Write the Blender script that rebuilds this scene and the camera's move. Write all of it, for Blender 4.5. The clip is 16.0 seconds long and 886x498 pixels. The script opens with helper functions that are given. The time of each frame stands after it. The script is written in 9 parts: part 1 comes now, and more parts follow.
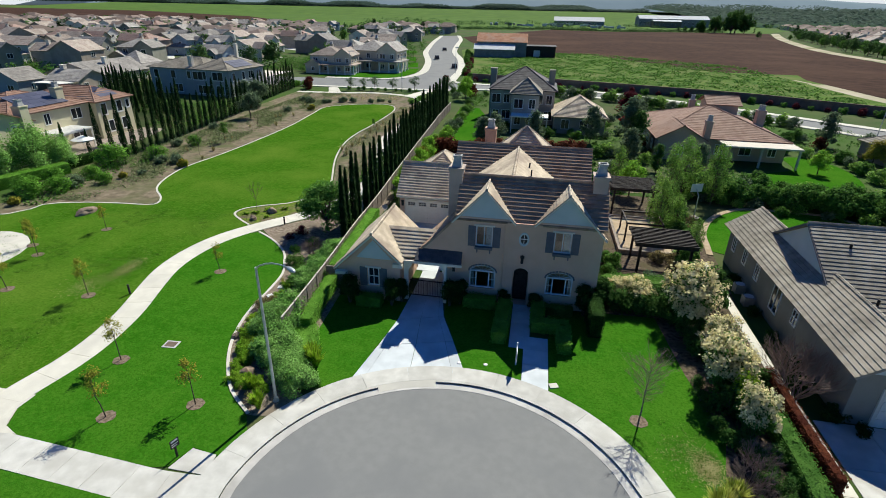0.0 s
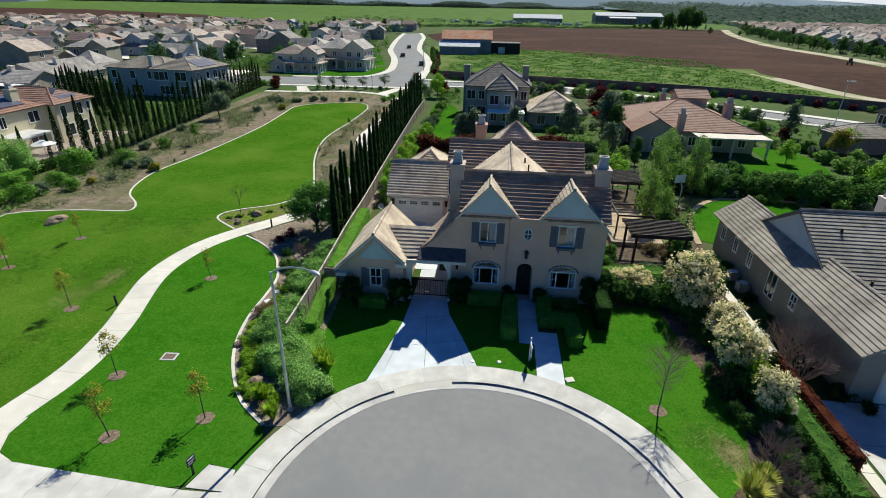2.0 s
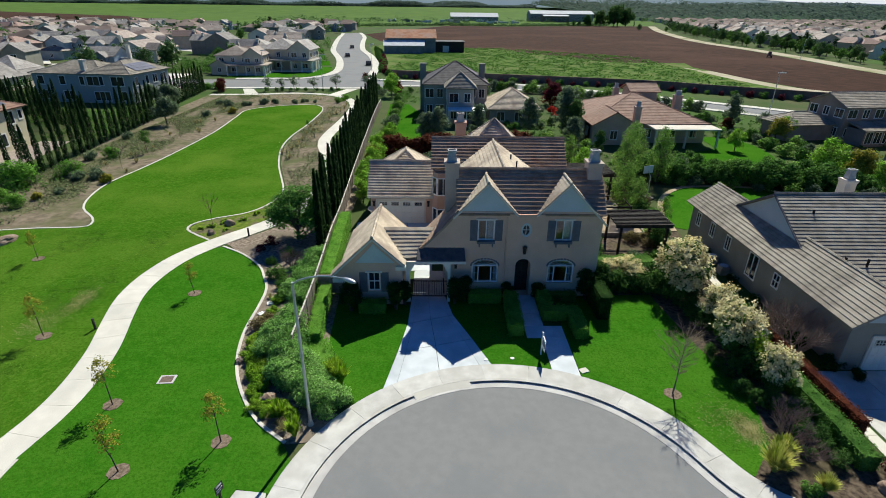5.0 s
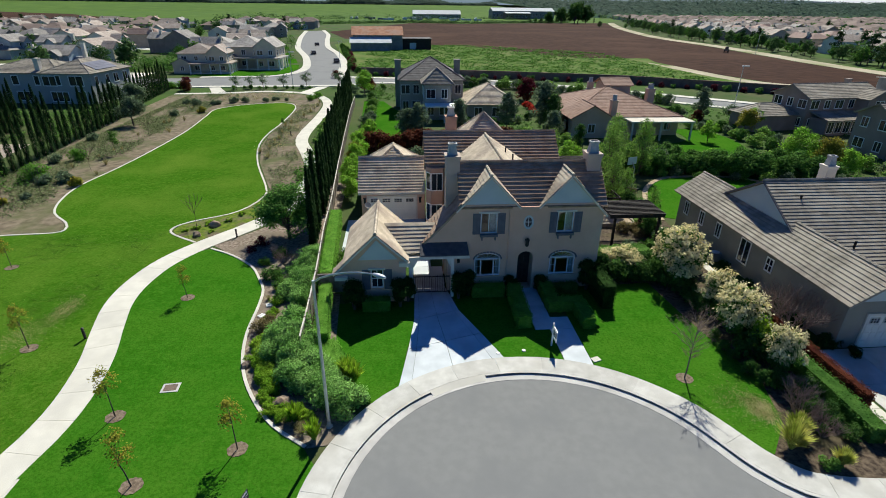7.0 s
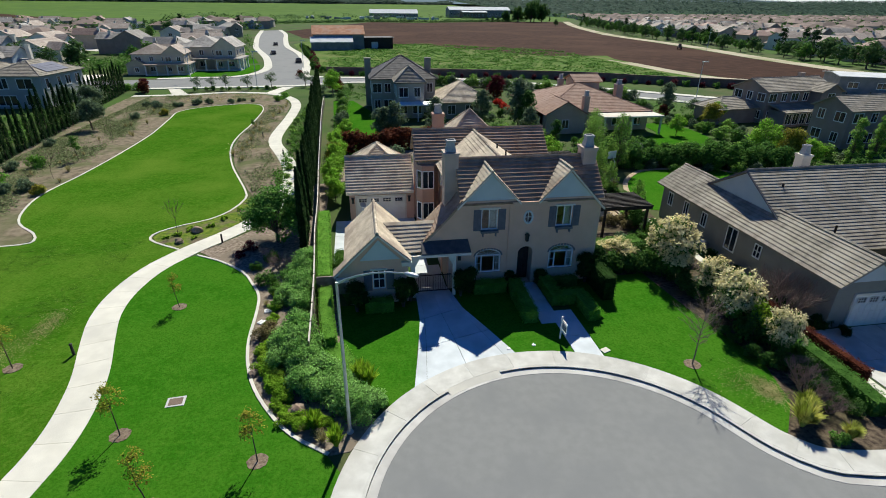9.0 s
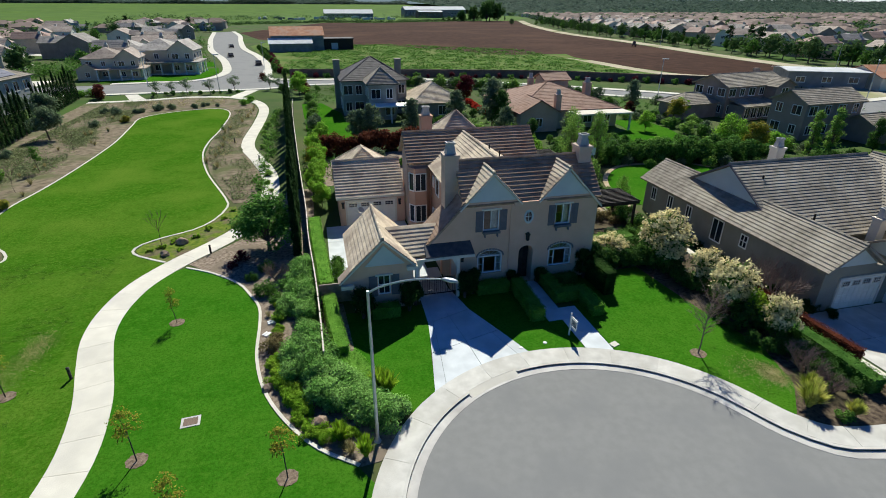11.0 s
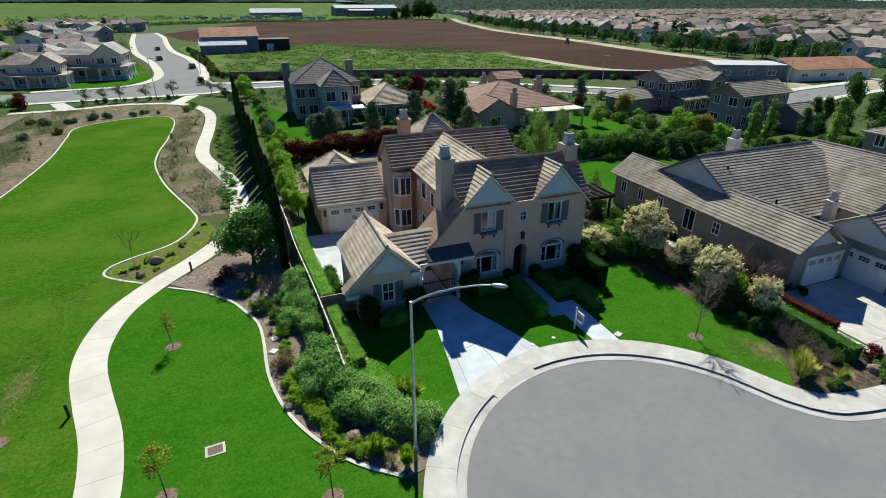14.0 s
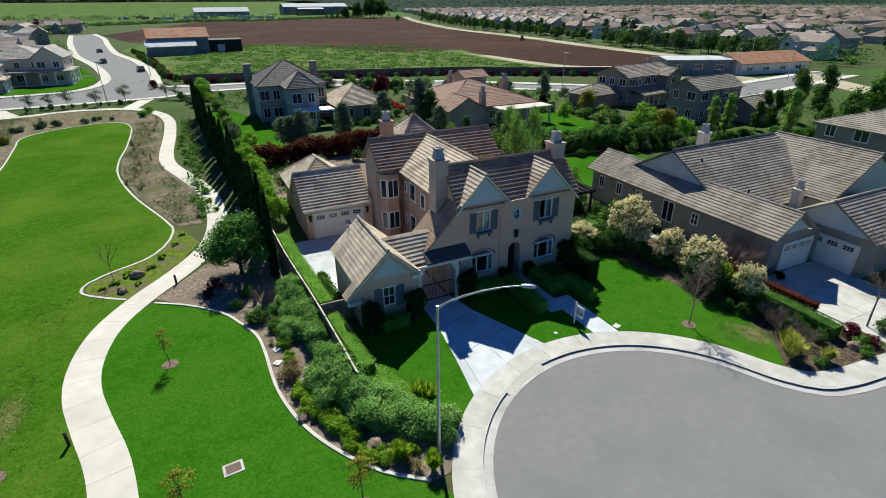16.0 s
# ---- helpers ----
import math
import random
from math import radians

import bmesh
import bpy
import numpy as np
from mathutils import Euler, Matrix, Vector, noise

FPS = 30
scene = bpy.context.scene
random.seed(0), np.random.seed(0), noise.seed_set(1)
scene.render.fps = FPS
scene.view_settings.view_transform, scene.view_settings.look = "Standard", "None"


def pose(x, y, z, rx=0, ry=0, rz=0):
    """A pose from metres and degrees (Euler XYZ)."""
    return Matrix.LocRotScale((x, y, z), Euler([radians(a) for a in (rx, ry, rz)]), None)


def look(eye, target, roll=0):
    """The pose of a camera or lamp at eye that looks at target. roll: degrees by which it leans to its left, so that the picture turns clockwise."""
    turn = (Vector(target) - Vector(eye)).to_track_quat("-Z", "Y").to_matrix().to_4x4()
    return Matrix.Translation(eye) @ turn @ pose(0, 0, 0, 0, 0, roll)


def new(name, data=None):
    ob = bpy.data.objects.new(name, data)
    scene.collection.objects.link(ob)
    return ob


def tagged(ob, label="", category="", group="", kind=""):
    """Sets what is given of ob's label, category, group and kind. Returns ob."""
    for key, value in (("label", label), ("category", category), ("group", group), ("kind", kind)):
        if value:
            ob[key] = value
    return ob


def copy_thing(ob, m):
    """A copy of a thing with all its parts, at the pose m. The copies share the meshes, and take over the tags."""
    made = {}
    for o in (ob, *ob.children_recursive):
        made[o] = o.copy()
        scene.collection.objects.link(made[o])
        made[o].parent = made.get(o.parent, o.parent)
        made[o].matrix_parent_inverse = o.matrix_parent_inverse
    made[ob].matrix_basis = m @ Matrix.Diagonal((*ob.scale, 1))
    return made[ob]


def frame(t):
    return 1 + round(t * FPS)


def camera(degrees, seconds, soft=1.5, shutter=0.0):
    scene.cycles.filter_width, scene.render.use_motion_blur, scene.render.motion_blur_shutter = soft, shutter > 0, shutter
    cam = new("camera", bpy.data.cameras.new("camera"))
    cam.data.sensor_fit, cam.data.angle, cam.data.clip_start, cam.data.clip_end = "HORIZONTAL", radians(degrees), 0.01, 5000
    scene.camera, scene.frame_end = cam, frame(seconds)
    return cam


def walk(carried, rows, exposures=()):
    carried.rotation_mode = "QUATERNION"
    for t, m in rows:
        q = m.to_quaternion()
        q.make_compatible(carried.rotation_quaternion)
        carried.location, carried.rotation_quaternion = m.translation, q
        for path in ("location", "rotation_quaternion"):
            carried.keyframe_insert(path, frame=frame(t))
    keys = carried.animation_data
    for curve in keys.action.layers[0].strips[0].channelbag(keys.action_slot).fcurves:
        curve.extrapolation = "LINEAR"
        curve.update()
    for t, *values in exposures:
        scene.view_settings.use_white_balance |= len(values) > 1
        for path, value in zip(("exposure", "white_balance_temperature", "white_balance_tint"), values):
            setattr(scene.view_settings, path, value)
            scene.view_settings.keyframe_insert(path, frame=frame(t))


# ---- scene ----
cam = camera(81.9, 16.0, 0.9)
PATH = [
    (0, (1.779, 1.659, 19.544), (1.4715, 3.4425, 18.6936), 1.20),
    (0.5, (1.129, 1.686, 19.482), (0.8545, 3.4745, 18.6302), 1.18),
    (1, (0.469, 1.732, 19.391), (0.2309, 3.5257, 18.5384), 1.09),
    (1.5, (-0.194, 1.757, 19.341), (-0.3990, 3.5547, 18.4886), 1.05),
    (2, (-0.861, 1.726, 19.267), (-1.0376, 3.5253, 18.4124), 1.05),
    (2.5, (-1.432, 1.705, 19.289), (-1.5685, 3.5080, 18.4344), 0.98),
    (3, (-2.062, 1.653, 19.237), (-2.1576, 3.4571, 18.3797), 0.99),
    (3.5, (-2.677, 1.705, 19.204), (-2.7438, 3.5114, 18.3487), 0.89),
    (4, (-3.271, 1.774, 19.184), (-3.3062, 3.5827, 18.3306), 0.79),
    (6.5, (-6.233, 2.098, 18.856), (-6.1143, 3.9005, 17.9970), 0.66),
    (7, (-6.845, 2.227, 18.722), (-6.6930, 4.0261, 17.8620), 0.64),
    (7.5, (-7.426, 2.415, 18.628), (-7.2359, 4.2102, 17.7677), 0.56),
    (8, (-8.057, 2.587, 18.562), (-7.8309, 4.3790, 17.7029), 0.56),
    (8.5, (-8.714, 2.662, 18.465), (-8.4546, 4.4490, 17.6051), 0.59),
    (11, (-12.056, 3.405, 18.628), (-11.6231, 5.1569, 17.7667), 0.23),
    (11.5, (-12.692, 3.550, 18.673), (-12.2210, 5.2919, 17.8114), 0.21),
    (12, (-13.329, 3.688, 18.758), (-12.8200, 5.4191, 17.8943), 0.16),
    (12.5, (-13.973, 3.869, 18.809), (-13.4296, 5.5890, 17.9453), 0.13),
    (13, (-14.611, 4.092, 18.862), (-14.0343, 5.8000, 17.9963), 0.08),
    (13.5, (-15.205, 4.325, 18.943), (-14.5932, 6.0209, 18.0768), 0.01),
    (14, (-15.806, 4.587, 19.017), (-15.1613, 6.2694, 18.1500), -0.05),
    (14.5, (-16.417, 4.861, 19.103), (-15.7359, 6.5295, 18.2349), -0.14),
    (15, (-17.018, 5.094, 19.150), (-16.3017, 6.7467, 18.2800), -0.26),
    (15.5, (-17.567, 5.371, 19.213), (-16.8155, 7.0070, 18.3413), -0.26),
    (16, (-18.162, 5.650, 19.255), (-17.3750, 7.2678, 18.3809), -0.32),
]
walk(cam, [(t, look(eye, target, roll)) for t, eye, target, roll in PATH])

# ---- daylight ----
SUN_AZ, SUN_EL = radians(17.5), radians(46.5)
world = bpy.data.worlds.new("sky")
scene.world = world
world.use_nodes = True
wn = world.node_tree.nodes
sky = wn.new("ShaderNodeTexSky")
sky.sky_type = "NISHITA"
sky.sun_disc = False
sky.sun_elevation, sky.sun_rotation = SUN_EL, SUN_AZ
sky.air_density, sky.dust_density, sky.ozone_density = 1.0, 0.0, 5.0
wn["Background"].inputs["Strength"].default_value = 0.037
tint = wn.new("ShaderNodeMix")
tint.data_type, tint.blend_type = "RGBA", "MULTIPLY"
tint.inputs[0].default_value = 1.0
tint.inputs[7].default_value = (0.30, 0.90, 1.66, 1)
world.node_tree.links.new(sky.outputs[0], tint.inputs[6])
world.node_tree.links.new(tint.outputs[2], wn["Background"].inputs[0])
sun = new("sun", bpy.data.lights.new("sun", "SUN"))
sun.data.energy, sun.data.angle, sun.data.color = 5.0, radians(0.5), (1.0, 0.975, 0.85)
scene.view_settings.exposure = 0.32
sun.matrix_world = look((math.sin(SUN_AZ) * math.cos(SUN_EL) * 60, math.cos(SUN_AZ) * math.cos(SUN_EL) * 60, math.sin(SUN_EL) * 60), (0, 0, 0))


# ---- materials ----
def mat(name, a, b, scale=4.0, rough=0.85, bump=0.2, fine=40.0, metal=0.0, c=None, coarse=0.4, vary=0.0, island=False, spec=0.3, lo=0.35, hi=0.65, deep=4, dist=0.03):
    """Two colours mixed by a noise at one scale, c in large patches, relief by a finer noise."""
    m = bpy.data.materials.new(name)
    m.use_nodes = True
    n, l = m.node_tree.nodes, m.node_tree.links
    p = n["Principled BSDF"]
    p.inputs["Roughness"].default_value, p.inputs["Metallic"].default_value = rough, metal
    p.inputs["Specular IOR Level"].default_value = spec
    geo = n.new("ShaderNodeNewGeometry")

    def noise_at(s, detail=4):
        t = n.new("ShaderNodeTexNoise")
        t.inputs["Scale"].default_value, t.inputs["Detail"].default_value = s, detail
        l.new(geo.outputs["Position"], t.inputs["Vector"])
        return t.outputs["Fac"]

    def mixed(fac, x, y):
        mx = n.new("ShaderNodeMix")
        mx.data_type = "RGBA"
        l.new(fac, mx.inputs[0])
        for sock, v in ((mx.inputs[6], x), (mx.inputs[7], y)):
            if isinstance(v, tuple):
                sock.default_value = (*v, 1)
            else:
                l.new(v, sock)
        return mx.outputs[2]

    def ranged(fac, u, v):
        r = n.new("ShaderNodeMapRange")
        r.inputs["From Min"].default_value, r.inputs["From Max"].default_value = u, v
        l.new(fac, r.inputs["Value"])
        return r.outputs["Result"]

    col = mixed(ranged(noise_at(scale, deep), lo, hi), a, b)
    if c:
        col = mixed(ranged(noise_at(coarse, 3), 0.48, 0.66), col, c)
    if vary:
        if island:
            rnd = geo.outputs["Random Per Island"]
        else:
            rnd = n.new("ShaderNodeObjectInfo").outputs["Random"]
        hsv = n.new("ShaderNodeHueSaturation")
        r = n.new("ShaderNodeMapRange")
        r.inputs["To Min"].default_value, r.inputs["To Max"].default_value = 1 - vary, 1 + vary
        l.new(rnd, r.inputs["Value"])
        l.new(r.outputs["Result"], hsv.inputs["Value"])
        l.new(col, hsv.inputs["Color"])
        col = hsv.outputs["Color"]
    l.new(col, p.inputs["Base Color"])
    if bump:
        bp = n.new("ShaderNodeBump")
        bp.inputs["Strength"].default_value, bp.inputs["Distance"].default_value = bump, dist
        l.new(noise_at(fine, 5), bp.inputs["Height"])
        l.new(bp.outputs["Normal"], p.inputs["Normal"])
    return m


def leaf_mat(name, a, b, vary=0.35):
    m = mat(name, a, b, 1.2, 0.85, 0, vary=vary, island=True, spec=0.06)
    n, l = m.node_tree.nodes, m.node_tree.links
    p = n["Principled BSDF"]
    tr = n.new("ShaderNodeBsdfTranslucent")
    mx = n.new("ShaderNodeMixShader")
    mx.inputs[0].default_value = 0.32
    src = p.inputs["Base Color"].links[0].from_socket
    l.new(src, tr.inputs["Color"])
    l.new(p.outputs[0], mx.inputs[1])
    l.new(tr.outputs[0], mx.inputs[2])
    l.new(mx.outputs[0], n["Material Output"].inputs["Surface"])
    return m


def pane_mat(name, col, rough=0.06):
    m = mat(name, col, tuple(v * 1.5 for v in col), 0.7, rough, 0, spec=0.6)
    return m


def lawn_mat(name, dark, light, pale, straw, patch=0.16):
    """Mown grass: fine blades, soft mottling, large pale worn patches and a few straw flecks."""
    m = mat(name, dark, light, 1.1, 0.95, 0.5, 14, spec=0.0, lo=0.30, hi=0.72, deep=10, dist=0.05)
    n, l = m.node_tree.nodes, m.node_tree.links
    geo = n.new("ShaderNodeNewGeometry")
    col = n["Principled BSDF"].inputs["Base Color"].links[0].from_socket
    shade = tuple(v * 0.66 for v in dark)
    for scale, detail, lo, hi, most, tone in ((patch, 6, 0.42, 0.66, 0.85, pale), (7.0, 9, 0.44, 0.62, 0.55, shade), (3.2, 10, 0.50, 0.66, 0.55, pale), (0.7, 9, 0.60, 0.78, 0.5, pale), (4.5, 9, 0.62, 0.74, 0.6, straw)):
        t = n.new("ShaderNodeTexNoise")
        t.inputs["Scale"].default_value, t.inputs["Detail"].default_value, t.inputs["Roughness"].default_value = scale, detail, 0.6
        l.new(geo.outputs["Position"], t.inputs["Vector"])
        r = n.new("ShaderNodeMapRange")
        r.inputs["From Min"].default_value, r.inputs["From Max"].default_value, r.inputs["To Max"].default_value = lo, hi, most
        l.new(t.outputs["Fac"], r.inputs["Value"])
        mx = n.new("ShaderNodeMix")
        mx.data_type = "RGBA"
        mx.inputs[7].default_value = (*tone, 1)
        l.new(r.outputs["Result"], mx.inputs[0])
        l.new(col, mx.inputs[6])
        col = mx.outputs[2]
    l.new(col, n["Principled BSDF"].inputs["Base Color"])
    return m


GRASS = lawn_mat("mown_grass", (0.025, 0.122, 0.006), (0.042, 0.158, 0.011), (0.062, 0.172, 0.014), (0.105, 0.172, 0.030))
PARKGRASS = lawn_mat("park_grass", (0.034, 0.115, 0.006), (0.055, 0.158, 0.012), (0.105, 0.190, 0.022), (0.150, 0.195, 0.042), 0.12)
EARTH = mat("valley_ground", (0.040, 0.085, 0.016), (0.085, 0.095, 0.040), 0.12, 0.95, 0.6, 3, c=(0.05, 0.11, 0.015), coarse=0.03, spec=0.1, deep=9)
BARK = mat("bark_mulch", (0.13, 0.10, 0.075), (0.34, 0.28, 0.22), 4.0, 0.95, 0.9, 25, c=(0.20, 0.165, 0.125), coarse=0.5, spec=0.1, deep=9)
DRYBED = mat("dry_planting_soil", (0.125, 0.102, 0.068), (0.240, 0.198, 0.140), 1.2, 0.95, 0.9, 9, c=(0.105, 0.118, 0.050), coarse=0.22, spec=0.1, deep=9)
CONCRETE = mat("concrete", (0.47, 0.465, 0.43), (0.58, 0.575, 0.535), 1.3, 0.9, 0.25, 30, c=(0.44, 0.43, 0.39), coarse=0.5, vary=0.06, spec=0.2, deep=8)
PATHCRETE = mat("pale_concrete", (0.58, 0.56, 0.485), (0.65, 0.63, 0.548), 1.0, 0.9, 0.25, 30, c=(0.55, 0.533, 0.47), coarse=0.4, vary=0.05, spec=0.2, deep=8)
GUTTER = mat("gutter_concrete", (0.45, 0.44, 0.42), (0.56, 0.55, 0.52), 1.2, 0.9, 0.25, 30, c=(0.38, 0.37, 0.35), coarse=0.6, spec=0.2)
ASPHALT = mat("asphalt", (0.202, 0.207, 0.204), (0.221, 0.226, 0.222), 2.2, 0.9, 0.3, 50, c=(0.188, 0.194, 0.195), coarse=0.22, spec=0.2, deep=9)
SOILFIELD = mat("ploughed_soil", (0.034, 0.0165, 0.0105), (0.062, 0.031, 0.0195), 0.25, 0.95, 0.9, 2.5, c=(0.072, 0.038, 0.024), coarse=0.02, spec=0.05, deep=9)
MEADOW = mat("rough_meadow", (0.055, 0.120, 0.018), (0.115, 0.180, 0.036), 0.35, 0.95, 0.9, 2.5, c=(0.13, 0.165, 0.05), coarse=0.06, spec=0.05, deep=9)
CROP = mat("green_crop", (0.062, 0.125, 0.020), (0.095, 0.165, 0.032), 0.03, 0.95, 0.4, 1.5, c=(0.07, 0.13, 0.03), coarse=0.012, spec=0.05)
TRACK = mat("farm_track", (0.38, 0.34, 0.24), (0.48, 0.43, 0.32), 0.2, 0.95, 0.5, 4, c=(0.24, 0.25, 0.12), coarse=0.05, spec=0.1)
STUCCO = mat("taupe_stucco", (0.655, 0.437, 0.312), (0.715, 0.487, 0.352), 0.8, 0.95, 0.35, 60, spec=0.15)
# the wall stucco again, greyed to paint out warm light bounced from the roofs
STACK = mat("shade_toned_stucco", (0.47, 0.385, 0.32), (0.54, 0.445, 0.37), 0.8, 0.95, 0.35, 60, c=(0.42, 0.36, 0.31), coarse=0.7, spec=0.15)
BRICKWASH = mat("rosy_stucco", (0.46, 0.29, 0.21), (0.51, 0.335, 0.25), 0.9, 0.95, 0.35, 60, spec=0.15)
SIDING = mat("pale_blue_boarding", (0.50, 0.575, 0.575), (0.55, 0.62, 0.615), 1.0, 0.8, 0.1, 40, spec=0.2)
# one roof tile, shade and sun put into two tones: TILE, TILELIGHT
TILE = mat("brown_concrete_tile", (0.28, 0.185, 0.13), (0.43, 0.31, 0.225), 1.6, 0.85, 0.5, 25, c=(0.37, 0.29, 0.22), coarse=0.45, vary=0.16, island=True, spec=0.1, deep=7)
TILELIGHT = mat("sunlit_tan_tile", (0.49, 0.41, 0.305), (0.67, 0.575, 0.44), 1.6, 0.8, 0.5, 25, c=(0.37, 0.30, 0.235), coarse=0.5, vary=0.12, island=True, spec=0.12, deep=7)
TILEGREY = mat("grey_brown_tile", (0.218, 0.196, 0.160), (0.328, 0.297, 0.245), 1.6, 0.8, 0.5, 25, c=(0.378, 0.342, 0.282), coarse=0.4, vary=0.2, island=True, spec=0.12, deep=7)
TILEDARK = mat("dark_slate_tile", (0.055, 0.052, 0.058), (0.10, 0.095, 0.10), 1.0, 0.75, 0.4, 25, vary=0.2, island=True)
TILERED = mat("red_clay_tile", (0.23, 0.125, 0.085), (0.33, 0.205, 0.15), 1.0, 0.8, 0.5, 20, c=(0.28, 0.175, 0.13), coarse=0.3, vary=0.15, island=True)
METALROOF = mat("dark_canopy_roofing", (0.060, 0.060, 0.070), (0.095, 0.093, 0.10), 2.0, 0.6, 0.2, 30)
WHITE = mat("white_paint", (0.72, 0.72, 0.70), (0.80, 0.80, 0.78), 3.0, 0.6, 0.05, 40)
CREAM = mat("cream_paint", (0.70, 0.655, 0.55), (0.76, 0.715, 0.61), 2.0, 0.7, 0.05, 40)
DOORCREAM = mat("pale_cream_paint", (0.80, 0.775, 0.68), (0.85, 0.825, 0.73), 2.0, 0.6, 0.05, 40)
SHUTTER = mat("blue_grey_paint", (0.125, 0.125, 0.14), (0.155, 0.155, 0.17), 3.0, 0.7, 0.1, 40)
DARKWOOD = mat("dark_stained_wood", (0.016, 0.013, 0.012), (0.036, 0.028, 0.024), 4.0, 0.7, 0.3, 30)
FENCEWOOD = mat("weathered_fence_wood", (0.20, 0.165, 0.135), (0.30, 0.26, 0.22), 3.0, 0.9, 0.4, 30, vary=0.15)
TRUNK = mat("tree_bark", (0.085, 0.062, 0.048), (0.15, 0.115, 0.09), 6.0, 0.95, 0.8, 25)
STEEL = mat("galvanised_steel", (0.42, 0.46, 0.48), (0.52, 0.56, 0.58), 3.0, 0.45, 0.1, 40, metal=0.6)
IRON = mat("black_iron", (0.012, 0.012, 0.013), (0.025, 0.024, 0.024), 5.0, 0.5, 0.1, 40)
ROCK = mat("tan_boulder", (0.25, 0.175, 0.125), (0.38, 0.29, 0.22), 2.5, 0.95, 0.9, 9, c=(0.20, 0.15, 0.115), coarse=1.2)
PANE = pane_mat("window_glass", (0.018, 0.022, 0.027))
CURTAIN = mat("white_curtain", (0.50, 0.50, 0.48), (0.62, 0.62, 0.60), 3.0, 0.9, 0.1, 30)
GLASS = mat("clear_glass", (0.9, 0.95, 0.95), (0.95, 0.97, 0.97), 1.0, 0.02, 0)
GLASS.node_tree.nodes["Principled BSDF"].inputs["Transmission Weight"].default_value = 1.0
SOLAR = mat("solar_glass", (0.060, 0.066, 0.105), (0.085, 0.090, 0.135), 0.5, 0.45, 0, vary=0.15, spec=0.4)
PIPE = mat("black_rubber", (0.01, 0.01, 0.01), (0.02, 0.02, 0.02), 5, 0.7, 0)
RUST = mat("rusty_sheet", (0.31, 0.13, 0.065), (0.42, 0.21, 0.12), 0.5, 0.85, 0.3, 3, c=(0.33, 0.20, 0.14), coarse=0.25)
LIGHTSHEET = mat("pale_sheet_metal", (0.50, 0.52, 0.53), (0.62, 0.64, 0.65), 0.4, 0.9, 0.1, 4, spec=0.08)
GREYWALL = mat("grey_cladding", (0.17, 0.18, 0.19), (0.24, 0.25, 0.26), 0.6, 0.8, 0.2, 8)
ESTATEBLUE = mat("blue_grey_stucco", (0.26, 0.33, 0.37), (0.34, 0.41, 0.45), 0.6, 0.9, 0.2, 20, vary=0.2)
TAUPEWALL = mat("taupe_stucco", (0.36, 0.30, 0.25), (0.45, 0.38, 0.315), 0.6, 0.95, 0.3, 30, vary=0.2)
ESTATETILE = mat("faded_brown_tile", (0.245, 0.195, 0.165), (0.345, 0.287, 0.243), 1.6, 0.8, 0.5, 25, c=(0.37, 0.32, 0.27), coarse=0.4, vary=0.25, spec=0.3, deep=7)
ESTATEGREY = mat("pale_grey_tile", (0.212, 0.197, 0.180), (0.31, 0.29, 0.265), 1.6, 0.8, 0.5, 25, c=(0.36, 0.338, 0.307), coarse=0.4, vary=0.25, spec=0.3, deep=7)
ESTATEPINK = mat("rosy_brown_tile", (0.27, 0.175, 0.14), (0.37, 0.255, 0.21), 1.6, 0.8, 0.5, 25, c=(0.33, 0.24, 0.20), coarse=0.4, vary=0.2, spec=0.3, deep=7)
BLUEWALL = mat("slate_blue_wall", (0.35, 0.36, 0.355), (0.40, 0.41, 0.405), 0.6, 0.9, 0.2, 20)
SLATEWALL = mat("dark_grey_wall", (0.255, 0.205, 0.175), (0.31, 0.255, 0.22), 0.6, 0.9, 0.2, 20)
OLIVEWALL = mat("olive_grey_wall", (0.235, 0.23, 0.19), (0.285, 0.28, 0.235), 0.6, 0.9, 0.2, 20)
YELLOWWALL = mat("straw_stucco", (0.58, 0.535, 0.36), (0.64, 0.59, 0.405), 0.6, 0.95, 0.3, 30)
BEIGEWALL = mat("beige_stucco", (0.64, 0.59, 0.49), (0.72, 0.67, 0.57), 0.6, 0.95, 0.3, 30, vary=0.12)
TANWALL = mat("tan_stucco", (0.47, 0.365, 0.275), (0.54, 0.43, 0.335), 0.6, 0.95, 0.3, 30, vary=0.1)
BLOCKWALL = mat("brown_block_wall", (0.145, 0.105, 0.085), (0.20, 0.15, 0.12), 0.8, 0.95, 0.4, 6)
CORNERWALL = mat("sand_stucco", (0.50, 0.445, 0.34), (0.57, 0.51, 0.395), 0.6, 0.95, 0.3, 30, vary=0.12)
L_CYPRESS = leaf_mat("cypress_leaf", (0.015, 0.043, 0.012), (0.037, 0.082, 0.024))
L_SHRUB = leaf_mat("shrub_leaf", (0.135, 0.315, 0.060), (0.26, 0.465, 0.125))
L_LIME = leaf_mat("lime_leaf", (0.21, 0.39, 0.02), (0.38, 0.54, 0.05))
L_DARK = leaf_mat("dark_leaf", (0.040, 0.108, 0.020), (0.082, 0.175, 0.036))
L_MID = leaf_mat("green_leaf", (0.065, 0.17, 0.025), (0.12, 0.25, 0.045))
L_OLIVE = leaf_mat("grey_green_leaf", (0.10, 0.16, 0.085), (0.18, 0.245, 0.135))
L_SAGE = leaf_mat("sage_leaf", (0.135, 0.175, 0.075), (0.21, 0.25, 0.12))
L_WEEP = leaf_mat("willow_leaf", (0.20, 0.40, 0.085), (0.32, 0.55, 0.15))
L_TUFT = leaf_mat("coarse_grass_blade", (0.060, 0.165, 0.012), (0.12, 0.24, 0.03))
